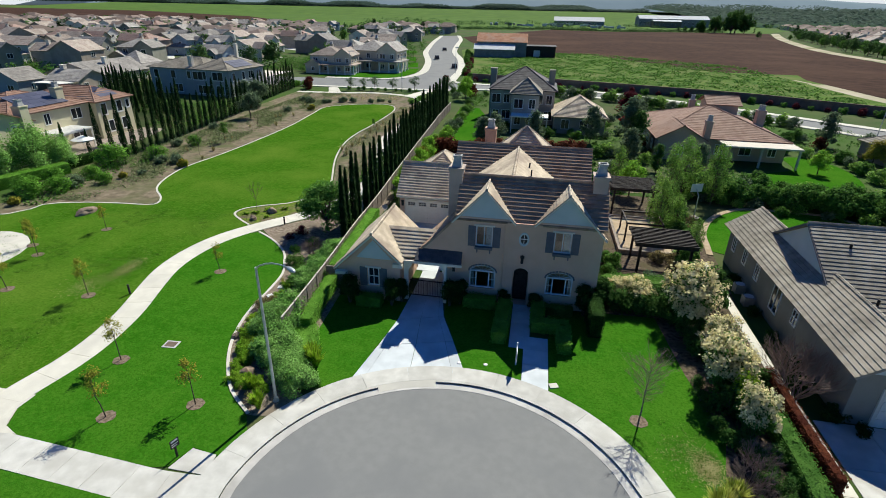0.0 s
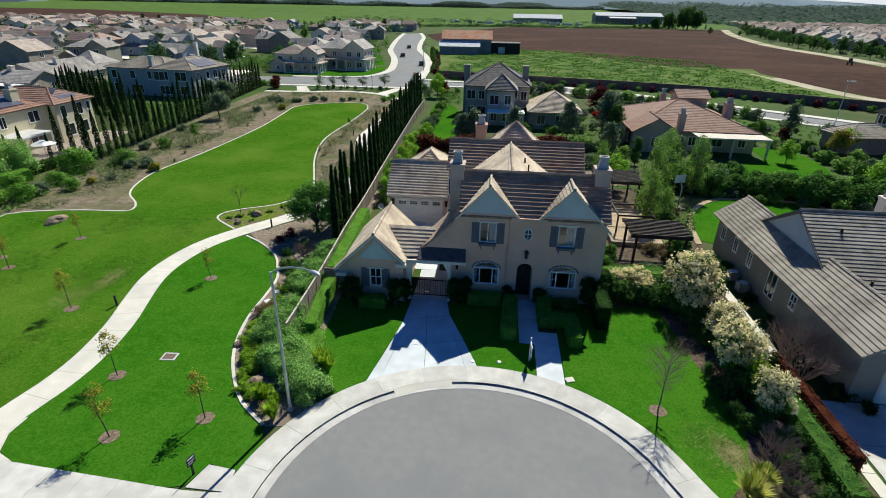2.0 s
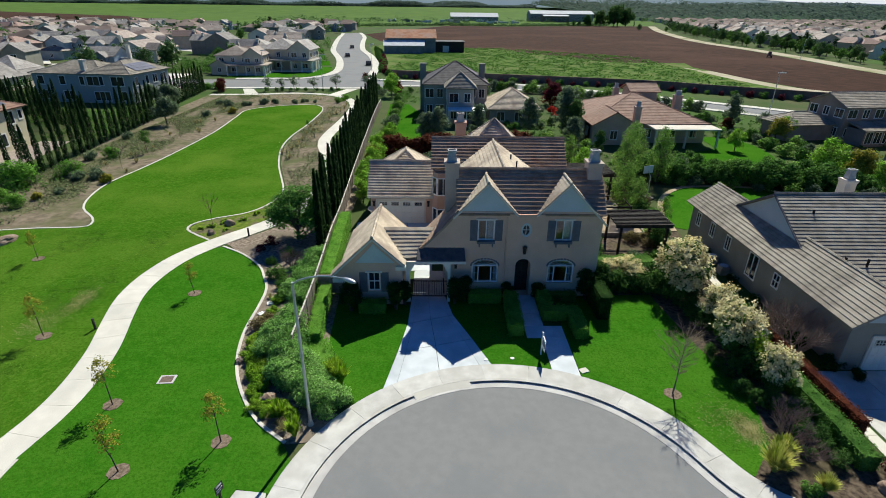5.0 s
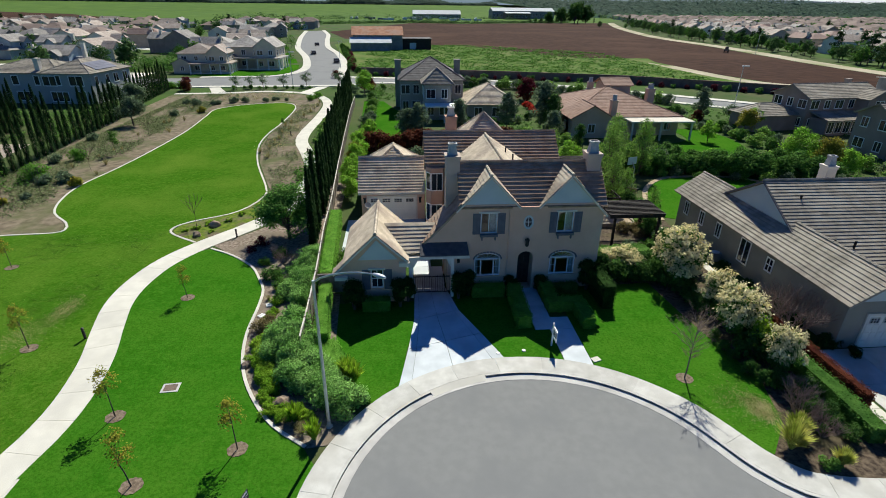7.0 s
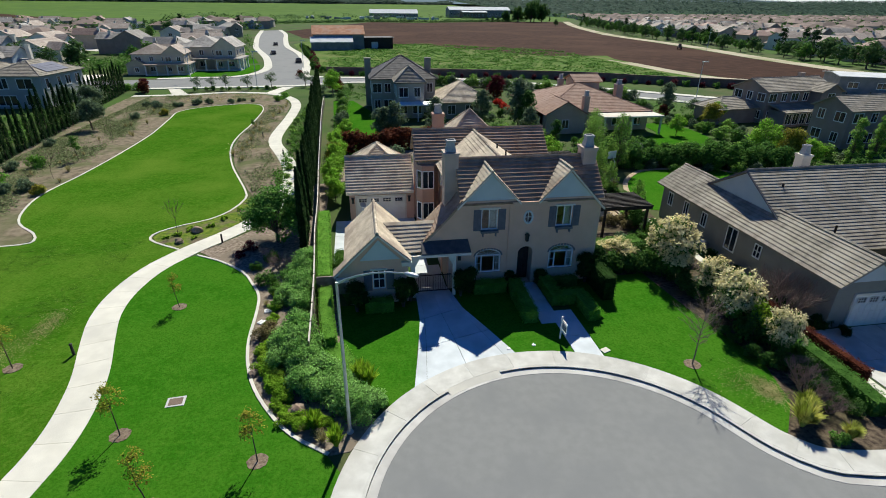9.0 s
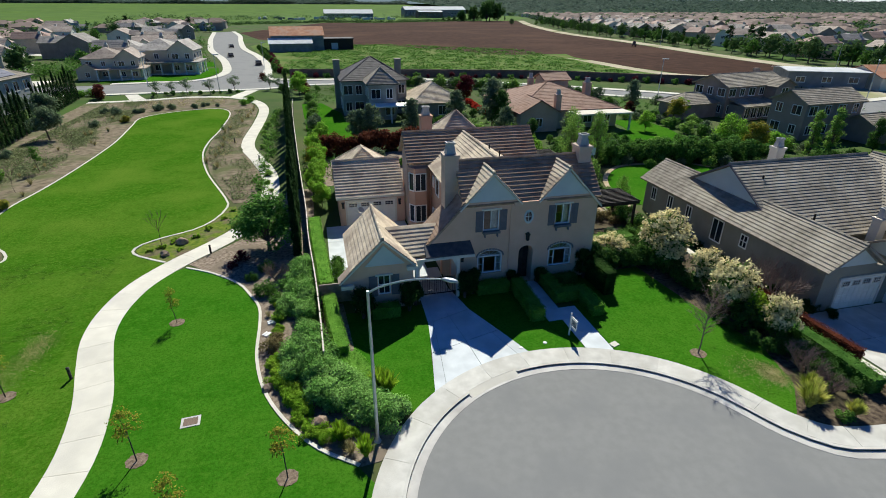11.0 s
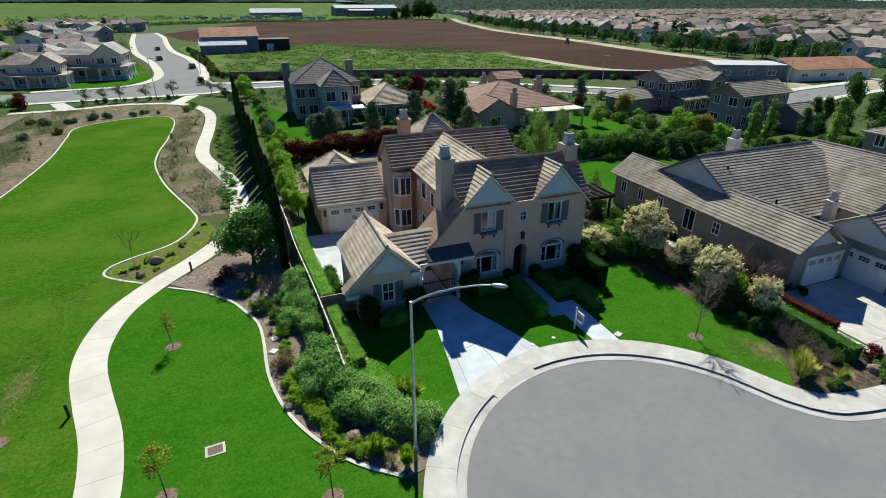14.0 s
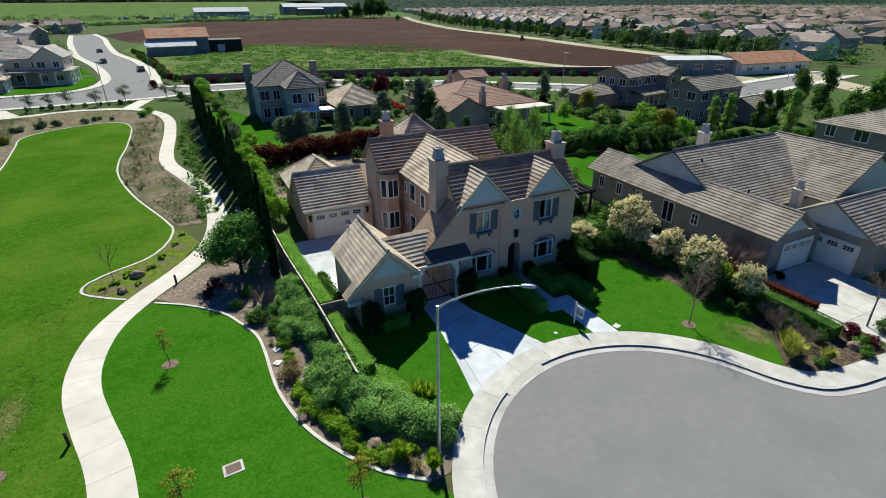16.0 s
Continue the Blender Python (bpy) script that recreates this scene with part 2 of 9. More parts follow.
L_FRESH = leaf_mat("fresh_leaf", (0.18, 0.40, 0.03), (0.32, 0.55, 0.07))
L_BLOOM = leaf_mat("cream_blossom", (0.66, 0.59, 0.31), (0.82, 0.75, 0.46), 0.2)
L_RED = leaf_mat("red_leaf", (0.070, 0.018, 0.012), (0.165, 0.052, 0.025))
L_MAROON = leaf_mat("maroon_leaf", (0.075, 0.010, 0.018), (0.13, 0.022, 0.03))
L_BRONZE = leaf_mat("bronze_leaf", (0.22, 0.25, 0.03), (0.34, 0.29, 0.045))
L_BLADE = leaf_mat("striped_blade_leaf", (0.30, 0.38, 0.055), (0.66, 0.63, 0.18))
L_DRY = leaf_mat("dry_grass_leaf", (0.30, 0.27, 0.12), (0.44, 0.40, 0.20))
L_OAK = leaf_mat("oak_leaf", (0.045, 0.13, 0.02), (0.11, 0.24, 0.045))
L_SPRING = leaf_mat("spring_leaf", (0.15, 0.30, 0.045), (0.28, 0.45, 0.10))
GREYHOUSE = mat("mid_grey_wall", (0.37, 0.335, 0.285), (0.43, 0.39, 0.335), 0.6, 0.9, 0.2, 20)
L_FAR = leaf_mat("far_tree_leaf", (0.050, 0.112, 0.034), (0.10, 0.18, 0.056))

# bark mulch darkened to paint in shade below the blossom shrubs
SHADEMULCH = mat("shaded_bark_mulch", (0.045, 0.033, 0.025), (0.155, 0.12, 0.085), 4.0, 0.95, 0.9, 25, c=(0.085, 0.075, 0.04), coarse=0.5, spec=0.1, deep=9)
L_HEDGE = leaf_mat("bright_hedge_leaf", (0.10, 0.27, 0.028), (0.18, 0.38, 0.055))
L_YEW = leaf_mat("yew_leaf", (0.018, 0.055, 0.010), (0.04, 0.10, 0.018))
CAPWOOD = mat("bleached_wood", (0.50, 0.46, 0.40), (0.62, 0.58, 0.52), 3.0, 0.9, 0.3, 30)
NUBGREEN = mat("yellow_green_cover", (0.060, 0.115, 0.012), (0.16, 0.21, 0.03), 3.0, 0.95, 0.9, 12, c=(0.15, 0.12, 0.08), coarse=0.6, spec=0.05, deep=9)
DRIVECRETE = mat("cool_grey_concrete", (0.53, 0.575, 0.60), (0.62, 0.665, 0.69), 1.1, 0.9, 0.25, 30, c=(0.49, 0.53, 0.55), coarse=0.5, vary=0.05, spec=0.2, deep=8)
MULCH = mat("brown_mulch", (0.12, 0.09, 0.065), (0.25, 0.195, 0.145), 6.0, 0.95, 0.9, 20, spec=0.1, deep=8)
L_BUD = leaf_mat("budding_leaf", (0.15, 0.13, 0.06), (0.24, 0.20, 0.09))
L_COVER = leaf_mat("yellow_green_cover_leaf", (0.15, 0.32, 0.02), (0.28, 0.44, 0.04))
TWIG = mat("reddish_twig", (0.20, 0.145, 0.12), (0.30, 0.225, 0.19), 6.0, 0.95, 0.3, 25)
PALEWALL = mat("pale_grey_siding", (0.62, 0.61, 0.56), (0.70, 0.69, 0.63), 0.6, 0.9, 0.15, 20)
FARWALL = mat("estate_stucco", (0.34, 0.295, 0.25), (0.52, 0.47, 0.41), 0.05, 0.95, 0, vary=0.35, island=True)
FARROOF = mat("estate_roof_tile", (0.155, 0.115, 0.095), (0.25, 0.19, 0.16), 0.05, 0.9, 0, vary=0.35, island=True)
# distance haze is painted into this leaf colour, paler and bluer
L_WOODS = leaf_mat("hazed_wood_leaf", (0.046, 0.088, 0.066), (0.070, 0.120, 0.085), 0.18)
OLDPAINT = mat("weathered_pale_paint", (0.36, 0.37, 0.36), (0.46, 0.46, 0.44), 4.0, 0.7, 0.2, 30)
L_TREE = leaf_mat("tree_leaf", (0.06, 0.18, 0.03), (0.16, 0.34, 0.065))
# the same painted haze on the ground under the distant woods
WOODFLOOR = mat("hazed_woodland_floor", (0.040, 0.078, 0.058), (0.070, 0.115, 0.062), 0.012, 1.0, 0, spec=0.0)
L_SCARLET = leaf_mat("scarlet_leaf", (0.36, 0.02, 0.015), (0.50, 0.06, 0.03))
SAND = mat("tan_play_sand", (0.34, 0.26, 0.17), (0.46, 0.37, 0.26), 1.5, 0.95, 0.5, 20, spec=0.1, deep=8)

# ---- building helpers ----
from mathutils.geometry import tessellate_polygon

CACHE = {}


def link(name, me, material, parent=None, label=""):
    ob = new(name, me)
    if material is not None and not me.materials:
        me.materials.append(material)
    if parent is not None:
        ob.parent = parent
    if label:
        ob["label"] = label
    return ob


def part(name, bm, material, parent, label="", smooth=False):
    """Links a bmesh as one mesh object under a thing or a part."""
    bmesh.ops.recalc_face_normals(bm, faces=bm.faces)
    me = bpy.data.meshes.new(name)
    bm.to_mesh(me)
    bm.free()
    if smooth:
        me.shade_smooth()
    return link(name, me, material, parent, label)


def thing(name, label, category, loc=(0, 0, 0), rz=0.0, group="", kind=""):
    ob = new(name)
    ob.matrix_basis = pose(*loc, 0, 0, rz)
    ob.empty_display_size = 0.2
    return tagged(ob, label, category, group, kind)


def box(bm, x0, x1, y0, y1, z0, z1, m=None):
    v = [bm.verts.new(m @ Vector(p) if m else p) for p in ((x0, y0, z0), (x1, y0, z0), (x1, y1, z0), (x0, y1, z0), (x0, y0, z1), (x1, y0, z1), (x1, y1, z1), (x0, y1, z1))]
    for q in ((0, 3, 2, 1), (4, 5, 6, 7), (0, 1, 5, 4), (1, 2, 6, 5), (2, 3, 7, 6), (3, 0, 4, 7)):
        bm.faces.new([v[i] for i in q])


def boxed(*boxes, m=None):
    bm = bmesh.new()
    for b in boxes:
        box(bm, *b, m=m)
    return bm


def prism(loops, depth, m):
    """A flat shape with holes (loops of 2D points), drawn in m's xy plane and made thick along its -z."""
    bm = bmesh.new()
    flat = [Vector((x, y, 0)) for lp in loops for x, y in lp]
    top = [bm.verts.new(m @ p) for p in flat]
    low = [bm.verts.new(m @ (p - Vector((0, 0, depth)))) for p in flat]
    for tri in tessellate_polygon([[Vector((x, y, 0)) for x, y in lp] for lp in loops]):
        for vs in ([top[i] for i in tri], [low[i] for i in reversed(tri)]):
            try:
                bm.faces.new(vs)
            except ValueError:
                pass
    k = 0
    for lp in loops:
        for i in range(len(lp)):
            a, b = k + i, k + (i + 1) % len(lp)
            bm.faces.new((top[a], low[a], low[b], top[b]))
        k += len(lp)
    return bm


def sheet(pts, top, thick):
    return prism([pts], thick, Matrix.Translation((0, 0, top)))


def spline(pts, step=0.8, closed=False):
    """Points along a smooth line through the given ones."""
    p = [Vector(q) for q in pts]
    out, n = [], len(p)
    for i in range(n if closed else n - 1):
        a, b = p[i], p[(i + 1) % n]
        p0 = p[(i - 1) % n] if closed or i else a * 2 - b
        p3 = p[(i + 2) % n] if closed or i + 2 < n else b * 2 - a
        k = max(2, int((b - a).length / step))
        for j in range(k):
            t = j / k
            out.append(0.5 * ((2 * a) + (b - p0) * t + (2 * p0 - 5 * a + 4 * b - p3) * t * t + (3 * a - p0 - 3 * b + p3) * t ** 3))
    if not closed:
        out.append(p[-1])
    return out


def offset(line, d):
    """The line moved sideways, d to its left."""
    out = []
    for i, p in enumerate(line):
        t = (line[min(i + 1, len(line) - 1)] - line[max(i - 1, 0)]).normalized()
        out.append(p + Vector((-t.y, t.x)) * d)
    return out


def strip(bm, line, d0, d1, z0, z1):
    """A band along a line, between two sideways distances and two heights, as quads."""
    a, b = offset(line, d0), offset(line, d1)
    va = [(bm.verts.new((*p, z0)), bm.verts.new((*p, z1))) for p in a]
    vb = [(bm.verts.new((*p, z0)), bm.verts.new((*p, z1))) for p in b]
    for i in range(len(line) - 1):
        bm.faces.new((va[i][1], va[i + 1][1], vb[i + 1][1], vb[i][1]))
        bm.faces.new((va[i][0], va[i + 1][0], va[i + 1][1], va[i][1]))
        bm.faces.new((vb[i][0], vb[i][1], vb[i + 1][1], vb[i + 1][0]))
    for i in (0, len(line) - 1):
        bm.faces.new((va[i][0], va[i][1], vb[i][1], vb[i][0]))


def slabs(parent, line, d0, d1, top, thick, length, material, gap=0.015):
    """Separate concrete slabs along a line."""
    run = [0.0]
    for i in range(1, len(line)):
        run.append(run[-1] + (line[i] - line[i - 1]).length)

    def at(s):
        s = min(max(s, 0), run[-1])
        for i in range(1, len(line)):
            if run[i] >= s:
                return line[i - 1].lerp(line[i], (s - run[i - 1]) / (run[i] - run[i - 1]))
    bed = bmesh.new()
    strip(bed, line, d0 + 0.01, d1 - 0.01, top - thick, top - 0.016)
    part("slab_bed", bed, GUTTER, parent)
    n = max(1, round(run[-1] / length))
    for k in range(n):
        s0, s1 = run[-1] * k / n + gap / 2, run[-1] * (k + 1) / n - gap / 2
        m = max(2, int((s1 - s0) / 0.5) + 1)
        lo, hi = [], []
        for j in range(m + 1):
            s = s0 + (s1 - s0) * j / m
            t = (at(s + 0.35) - at(s - 0.35)).normalized()
            q = Vector((-t.y, t.x))
            lo.append(tuple(at(s) + q * d0))
            hi.append(tuple(at(s) + q * d1))
        part("slab", sheet(lo + hi[::-1], top, thick), material, parent)


def tube(bm, pts, radii, sides=8, cap=True):
    """A round tapering bar along points."""
    rings = []
    for i, p in enumerate(pts):
        p = Vector(p)
        t = (Vector(pts[min(i + 1, len(pts) - 1)]) - Vector(pts[max(i - 1, 0)])).normalized()
        u = t.orthogonal().normalized() if abs(t.z) < 0.9 else Vector((1, 0, 0))
        u = (u - t * u.dot(t)).normalized()
        w = t.cross(u)
        r = radii[i] if isinstance(radii, (list, tuple)) else radii
        rings.append([bm.verts.new(p + (u * math.cos(a) + w * math.sin(a)) * r) for a in (2 * math.pi * k / sides for k in range(sides))])
    for a, b in zip(rings, rings[1:]):
        for k in range(sides):
            bm.faces.new((a[k], a[(k + 1) % sides], b[(k + 1) % sides], b[k]))
    if cap:
        bm.faces.new(rings[0][::-1])
        bm.faces.new(rings[-1])


def lathe(bm, prof, sides=12, m=Matrix()):
    rings = [[bm.verts.new(m @ Vector((r * math.cos(2 * math.pi * k / sides), r * math.sin(2 * math.pi * k / sides), z))) for k in range(sides)] for r, z in prof]
    for a, b in zip(rings, rings[1:]):
        for k in range(sides):
            bm.faces.new((a[k], a[(k + 1) % sides], b[(k + 1) % sides], b[k]))
    bm.faces.new(rings[0][::-1])
    bm.faces.new(rings[-1])


# ---- roofs ----
COURSES = []  # rows of tiles that wait for their roof


def roof_part(name, bm, material, parent, label=""):
    """A roof slab with each row of tiles laid on it as a piece of its own."""
    ob = part(name, bm, material, parent, label)
    for row in COURSES:
        part("roof_course", row, material, ob)
    COURSES.clear()
    return ob


def roof_face(bm, el, er, rr, rl, course=0.31, lip=0.05, thick=0.14, split=True):
    """One slope laid in stepped courses of tiles: eave left, eave right, ridge right, ridge left."""
    el, er, rr, rl = map(Vector, (el, er, rr, rl))
    nrm = (er - el).cross((rl + rr) / 2 - (el + er) / 2).normalized()
    n = max(2, round(((rl + rr) / 2 - (el + er) / 2).length / course))
    base = bm
    if course > 10:
        n, lip = 1, 0.02
    for i in range(n):
        if split:
            bm = bmesh.new()
            COURSES.append(bm)
        a, b = i / n, (i + 1) / n
        p = [el.lerp(rl, a) + nrm * lip, er.lerp(rr, a) + nrm * lip, er.lerp(rr, b), el.lerp(rl, b)]
        if not split:
            if i == 0:
                w = [bm.verts.new(el), bm.verts.new(er)]
            v = [bm.verts.new(x) for x in (p[:3] if (p[3] - p[2]).length < 1e-4 else p)]
            bm.faces.new(v)
            bm.faces.new((w[0], w[1], v[1], v[0]))
            w = [v[-1], v[2]]
            continue
        w = [p[0] - nrm * lip * 1.3, p[1] - nrm * lip * 1.3]
        if (p[3] - p[2]).length < 1e-4:
            p = p[:3]
        v = [bm.verts.new(x) for x in p]
        bm.faces.new(v)
        bm.faces.new((bm.verts.new(w[0]), bm.verts.new(w[1]), v[1], v[0]))
    bm = base
    low = [x - nrm * thick for x in (el, er, rr, rl)]
    top = [el, er, rr, rl]
    if (rr - rl).length < 1e-4:
        low, top = low[:3], top[:3]
    lv, tv = [bm.verts.new(x) for x in low], [bm.verts.new(x) for x in top]
    bm.faces.new(lv[::-1])
    for i in range(len(lv)):
        j = (i + 1) % len(lv)
        bm.faces.new((lv[i], lv[j], tv[j], tv[i]))


def ridge_caps(bm, a, b, r=0.11):
    a, b = Vector(a), Vector(b)
    n = max(1, int((b - a).length / 0.42))
    for i in range(n):
        p, q = a.lerp(b, i / n), a.lerp(b, (i + 1.08) / n)
        tube(bm, [p, q], [r * 1.1, r * 0.92], 6)


def roof_of(kind, x0, x1, y0, y1, ze, zr, over=0.4, course=0.31, caps=True, inset=None, split=True, lip=0.05):
    """A roof over a rectangle: gx has its ridge along x, gy along y, hip slopes on all sides."""
    bm = bmesh.new()
    X0, X1, Y0, Y1 = x0 - over, x1 + over, y0 - over, y1 + over
    xm, ym = (x0 + x1) / 2, (y0 + y1) / 2
    w, d = X1 - X0, Y1 - Y0
    A, B, C, D = (X0, Y0, ze), (X1, Y0, ze), (X1, Y1, ze), (X0, Y1, ze)
    if kind == "gx":
        R, S = (X0, ym, zr), (X1, ym, zr)
        roof_face(bm, A, B, S, R, course, lip, split=split)
        roof_face(bm, C, D, R, S, course, lip, split=split)
        lines = [(R, S)]
    elif kind == "gy":
        R, S = (xm, Y0, zr), (xm, Y1, zr)
        roof_face(bm, D, A, R, S, course, lip, split=split)
        roof_face(bm, B, C, S, R, course, lip, split=split)
        lines = [(R, S)]
    else:
        if w >= d:
            k = d / 2 if inset is None else inset
            R, S = (X0 + k, ym, zr), (X1 - k, ym, zr)
            roof_face(bm, A, B, S, R, course, lip, split=split)
            roof_face(bm, C, D, R, S, course, lip, split=split)
            roof_face(bm, D, A, R, R, course, lip, split=split)
            roof_face(bm, B, C, S, S, course, lip, split=split)
            lines = [(R, S), (A, R), (D, R), (B, S), (C, S)]
        else:
            k = w / 2 if inset is None else inset
            R, S = (xm, Y0 + k, zr), (xm, Y1 - k, zr)
            roof_face(bm, A, B, R, R, course, lip, split=split)
            roof_face(bm, B, C, S, R, course, lip, split=split)
            roof_face(bm, C, D, S, S, course, lip, split=split)
            roof_face(bm, D, A, R, S, course, lip, split=split)
            lines = [(R, S), (A, R), (B, R), (C, S), (D, S)]
    if caps:
        for a, b in lines:
            if (Vector(a) - Vector(b)).length > 0.5:
                ridge_caps(bm, a, b)
    return bm


def walls_of(kind, x0, x1, y0, y1, h, ze, zr, over=0.4):
    """The walls of a block as one closed body, with gable ends up to the roof."""
    bm = boxed((x0, x1, y0, y1, 0, h))
    if kind in ("gx", "gy"):
        slope = (zr - ze) / (((y1 - y0) if kind == "gx" else (x1 - x0)) / 2 + over)
        z1 = zr - 0.12
        half = (zr - 0.12 - h) / slope
        xm, ym = (x0 + x1) / 2, (y0 + y1) / 2
        if kind == "gx":
            half = min(half, (y1 - y0) / 2)
            for x in (x0, x1 - 0.2):
                vs = [bm.verts.new(p) for p in ((x, ym - half, h), (x, ym + half, h), (x, ym, z1), (x + 0.2, ym - half, h), (x + 0.2, ym + half, h), (x + 0.2, ym, z1))]
                for q in ((0, 1, 2), (5, 4, 3), (0, 3, 4, 1), (1, 4, 5, 2), (2, 5, 3, 0)):
                    bm.faces.new([vs[i] for i in q])
        else:
            half = min(half, (x1 - x0) / 2)
            for y in (y0, y1 - 0.2):
                vs = [bm.verts.new(p) for p in ((xm - half, y, h), (xm + half, y, h), (xm, y, z1), (xm - half, y + 0.2, h), (xm + half, y + 0.2, h), (xm, y + 0.2, z1))]
                for q in ((0, 1, 2), (5, 4, 3), (0, 3, 4, 1), (1, 4, 5, 2), (2, 5, 3, 0)):
                    bm.faces.new([vs[i] for i in q])
    return bm


# ---- windows and doors ----
def window(parent, x, y, z, rz, w, h, cols=2, rows=1, frame_mat=None, name="window", bar=0.07, single=False):
    """A window standing on a wall face: frame with glazing bars, and its panes behind. z is the sill, rz 0 looks towards -y."""
    key = ("win", round(w, 2), round(h, 2), cols, rows, bar)
    if key not in CACHE:
        cw, rh = w / cols, h / rows
        g = bar * 0.4
        holes = []
        for i in range(cols):
            for j in range(rows):
                xa, xb = -w / 2 + cw * i + (g if i else 0), -w / 2 + cw * (i + 1) - (g if i < cols - 1 else 0)
                za, zb = rh * j + (g if j else 0), rh * (j + 1) - (g if j < rows - 1 else 0)
                holes.append([(xa, za), (xb, za), (xb, zb), (xa, zb)])
        bm = prism([[(-w / 2 - bar, -bar * 1.4), (w / 2 + bar, -bar * 1.4), (w / 2 + bar, h + bar), (-w / 2 - bar, h + bar)]] + holes, 0.09, Matrix(((1, 0, 0, 0), (0, 0, -1, -0.07), (0, 1, 0, 0), (0, 0, 0, 1))))
        bmesh.ops.recalc_face_normals(bm, faces=bm.faces)
        me = bpy.data.meshes.new(name)
        bm.to_mesh(me)
        bm.free()
        bp = boxed((-w / 2, w / 2, -0.025, 0.015, 0, h))
        mp = bpy.data.meshes.new("pane")
        bp.to_mesh(mp)
        bp.free()
        CACHE[key] = (me, mp)
    me, mp = CACHE[key]
    if single:
        key2 = ("one",) + key
        if key2 not in CACHE:
            bm = bmesh.new()
            bm.from_mesh(mp)
            for f in bm.faces:
                f.material_index = 1
            bm.from_mesh(me)
            m2 = bpy.data.meshes.new(name)
            bm.to_mesh(m2)
            bm.free()
            m2.materials.append(WHITE)
            m2.materials.append(PANE)
            CACHE[key2] = m2
        ob = link(name, CACHE[key2], None, parent)
        ob.matrix_basis = pose(x, y, z, 0, 0, rz)
        return ob
    ob = link(name, me, frame_mat or WHITE, parent)
    ob.matrix_basis = pose(x, y, z, 0, 0, rz)
    link("pane", mp, PANE, ob)
    return ob


def garage_door(parent, x, y, rz, w, h, lights=4):
    """A sectional door with raised panels and a row of small windows at the top."""
    bm = boxed((-w / 2, w / 2, -0.03, 0.05, 0, h))
    k = lights * 2
    for r in range(3):
        for i in range(k):
            a = -w / 2 + w * i / k
            box(bm, a + 0.05, a + w / k - 0.05, -0.055, -0.02, h * r / 4 + 0.05, h * (r + 1) / 4 - 0.04)
    ob = part("garage_door", bm, DOORCREAM, parent, "cream sectional garage door")
    ob.matrix_basis = pose(x, y, 0, 0, 0, rz)
    for i in range(lights):
        a = -w / 2 + w * (i + 0.5) / lights
        window(ob, a, -0.03, h * 0.79, 0, w / lights * 0.62, h * 0.14, 3, 2, CREAM, "light", 0.03)
    fr = boxed((-w / 2 - 0.16, -w / 2, -0.08, 0.05, 0, h + 0.16), (w / 2, w / 2 + 0.16, -0.08, 0.05, 0, h + 0.16), (-w / 2, w / 2, -0.08, 0.05, h, h + 0.16))
    part("door_surround", fr, CREAM, ob)
    return ob


def chimney(parent, x, y, z0, z1, w, d, material, pot=True):
    bm = boxed((x - w / 2, x + w / 2, y - d / 2, y + d / 2, z0, z1 - 0.95), (x - w / 2 - 0.04, x + w / 2 + 0.04, y - d / 2 - 0.04, y + d / 2 + 0.04, z1 - 1.05, z1 - 0.92), (x - w / 2 - 0.075, x + w / 2 + 0.075, y - d / 2 - 0.075, y + d / 2 + 0.075, z1 - 0.92, z1 - 0.8))
    st = part("chimney", bm, material, parent)
    if pot:
        bm = bmesh.new()
        a, b = w * 0.36, w * 0.24
        lo = [bm.verts.new((x + sx * a, y + sy * a, z1 - 0.78)) for sx, sy in ((-1, -1), (1, -1), (1, 1), (-1, 1))]
        hi = [bm.verts.new((x + sx * b, y + sy * b, z1 - 0.12)) for sx, sy in ((-1, -1), (1, -1), (1, 1), (-1, 1))]
        for i in range(4):
            bm.faces.new((lo[i], lo[(i + 1) % 4], hi[(i + 1) % 4], hi[i]))
        bm.faces.new(hi)
        g = b * 1.2
        for sx in (-1, 1):
            box(bm, x + sx * g - 0.04, x + sx * g + 0.04, y - g, y + g, z1 - 0.14, z1)
            box(bm, x - g + 0.04, x + g - 0.04, y + sx * (g - 0.04) - 0.04, y + sx * (g - 0.04) + 0.04, z1 - 0.14, z1 - 0.002)
        pot_ob = part("chimney_pot", bm, OLDPAINT, st, "weathered pale chimney pot")
        part("flue_opening", boxed((x - g + 0.05, x + g - 0.05, y - g + 0.1, y + g - 0.1, z1 - 0.11, z1 - 0.06)), PIPE, pot_ob)
    return st


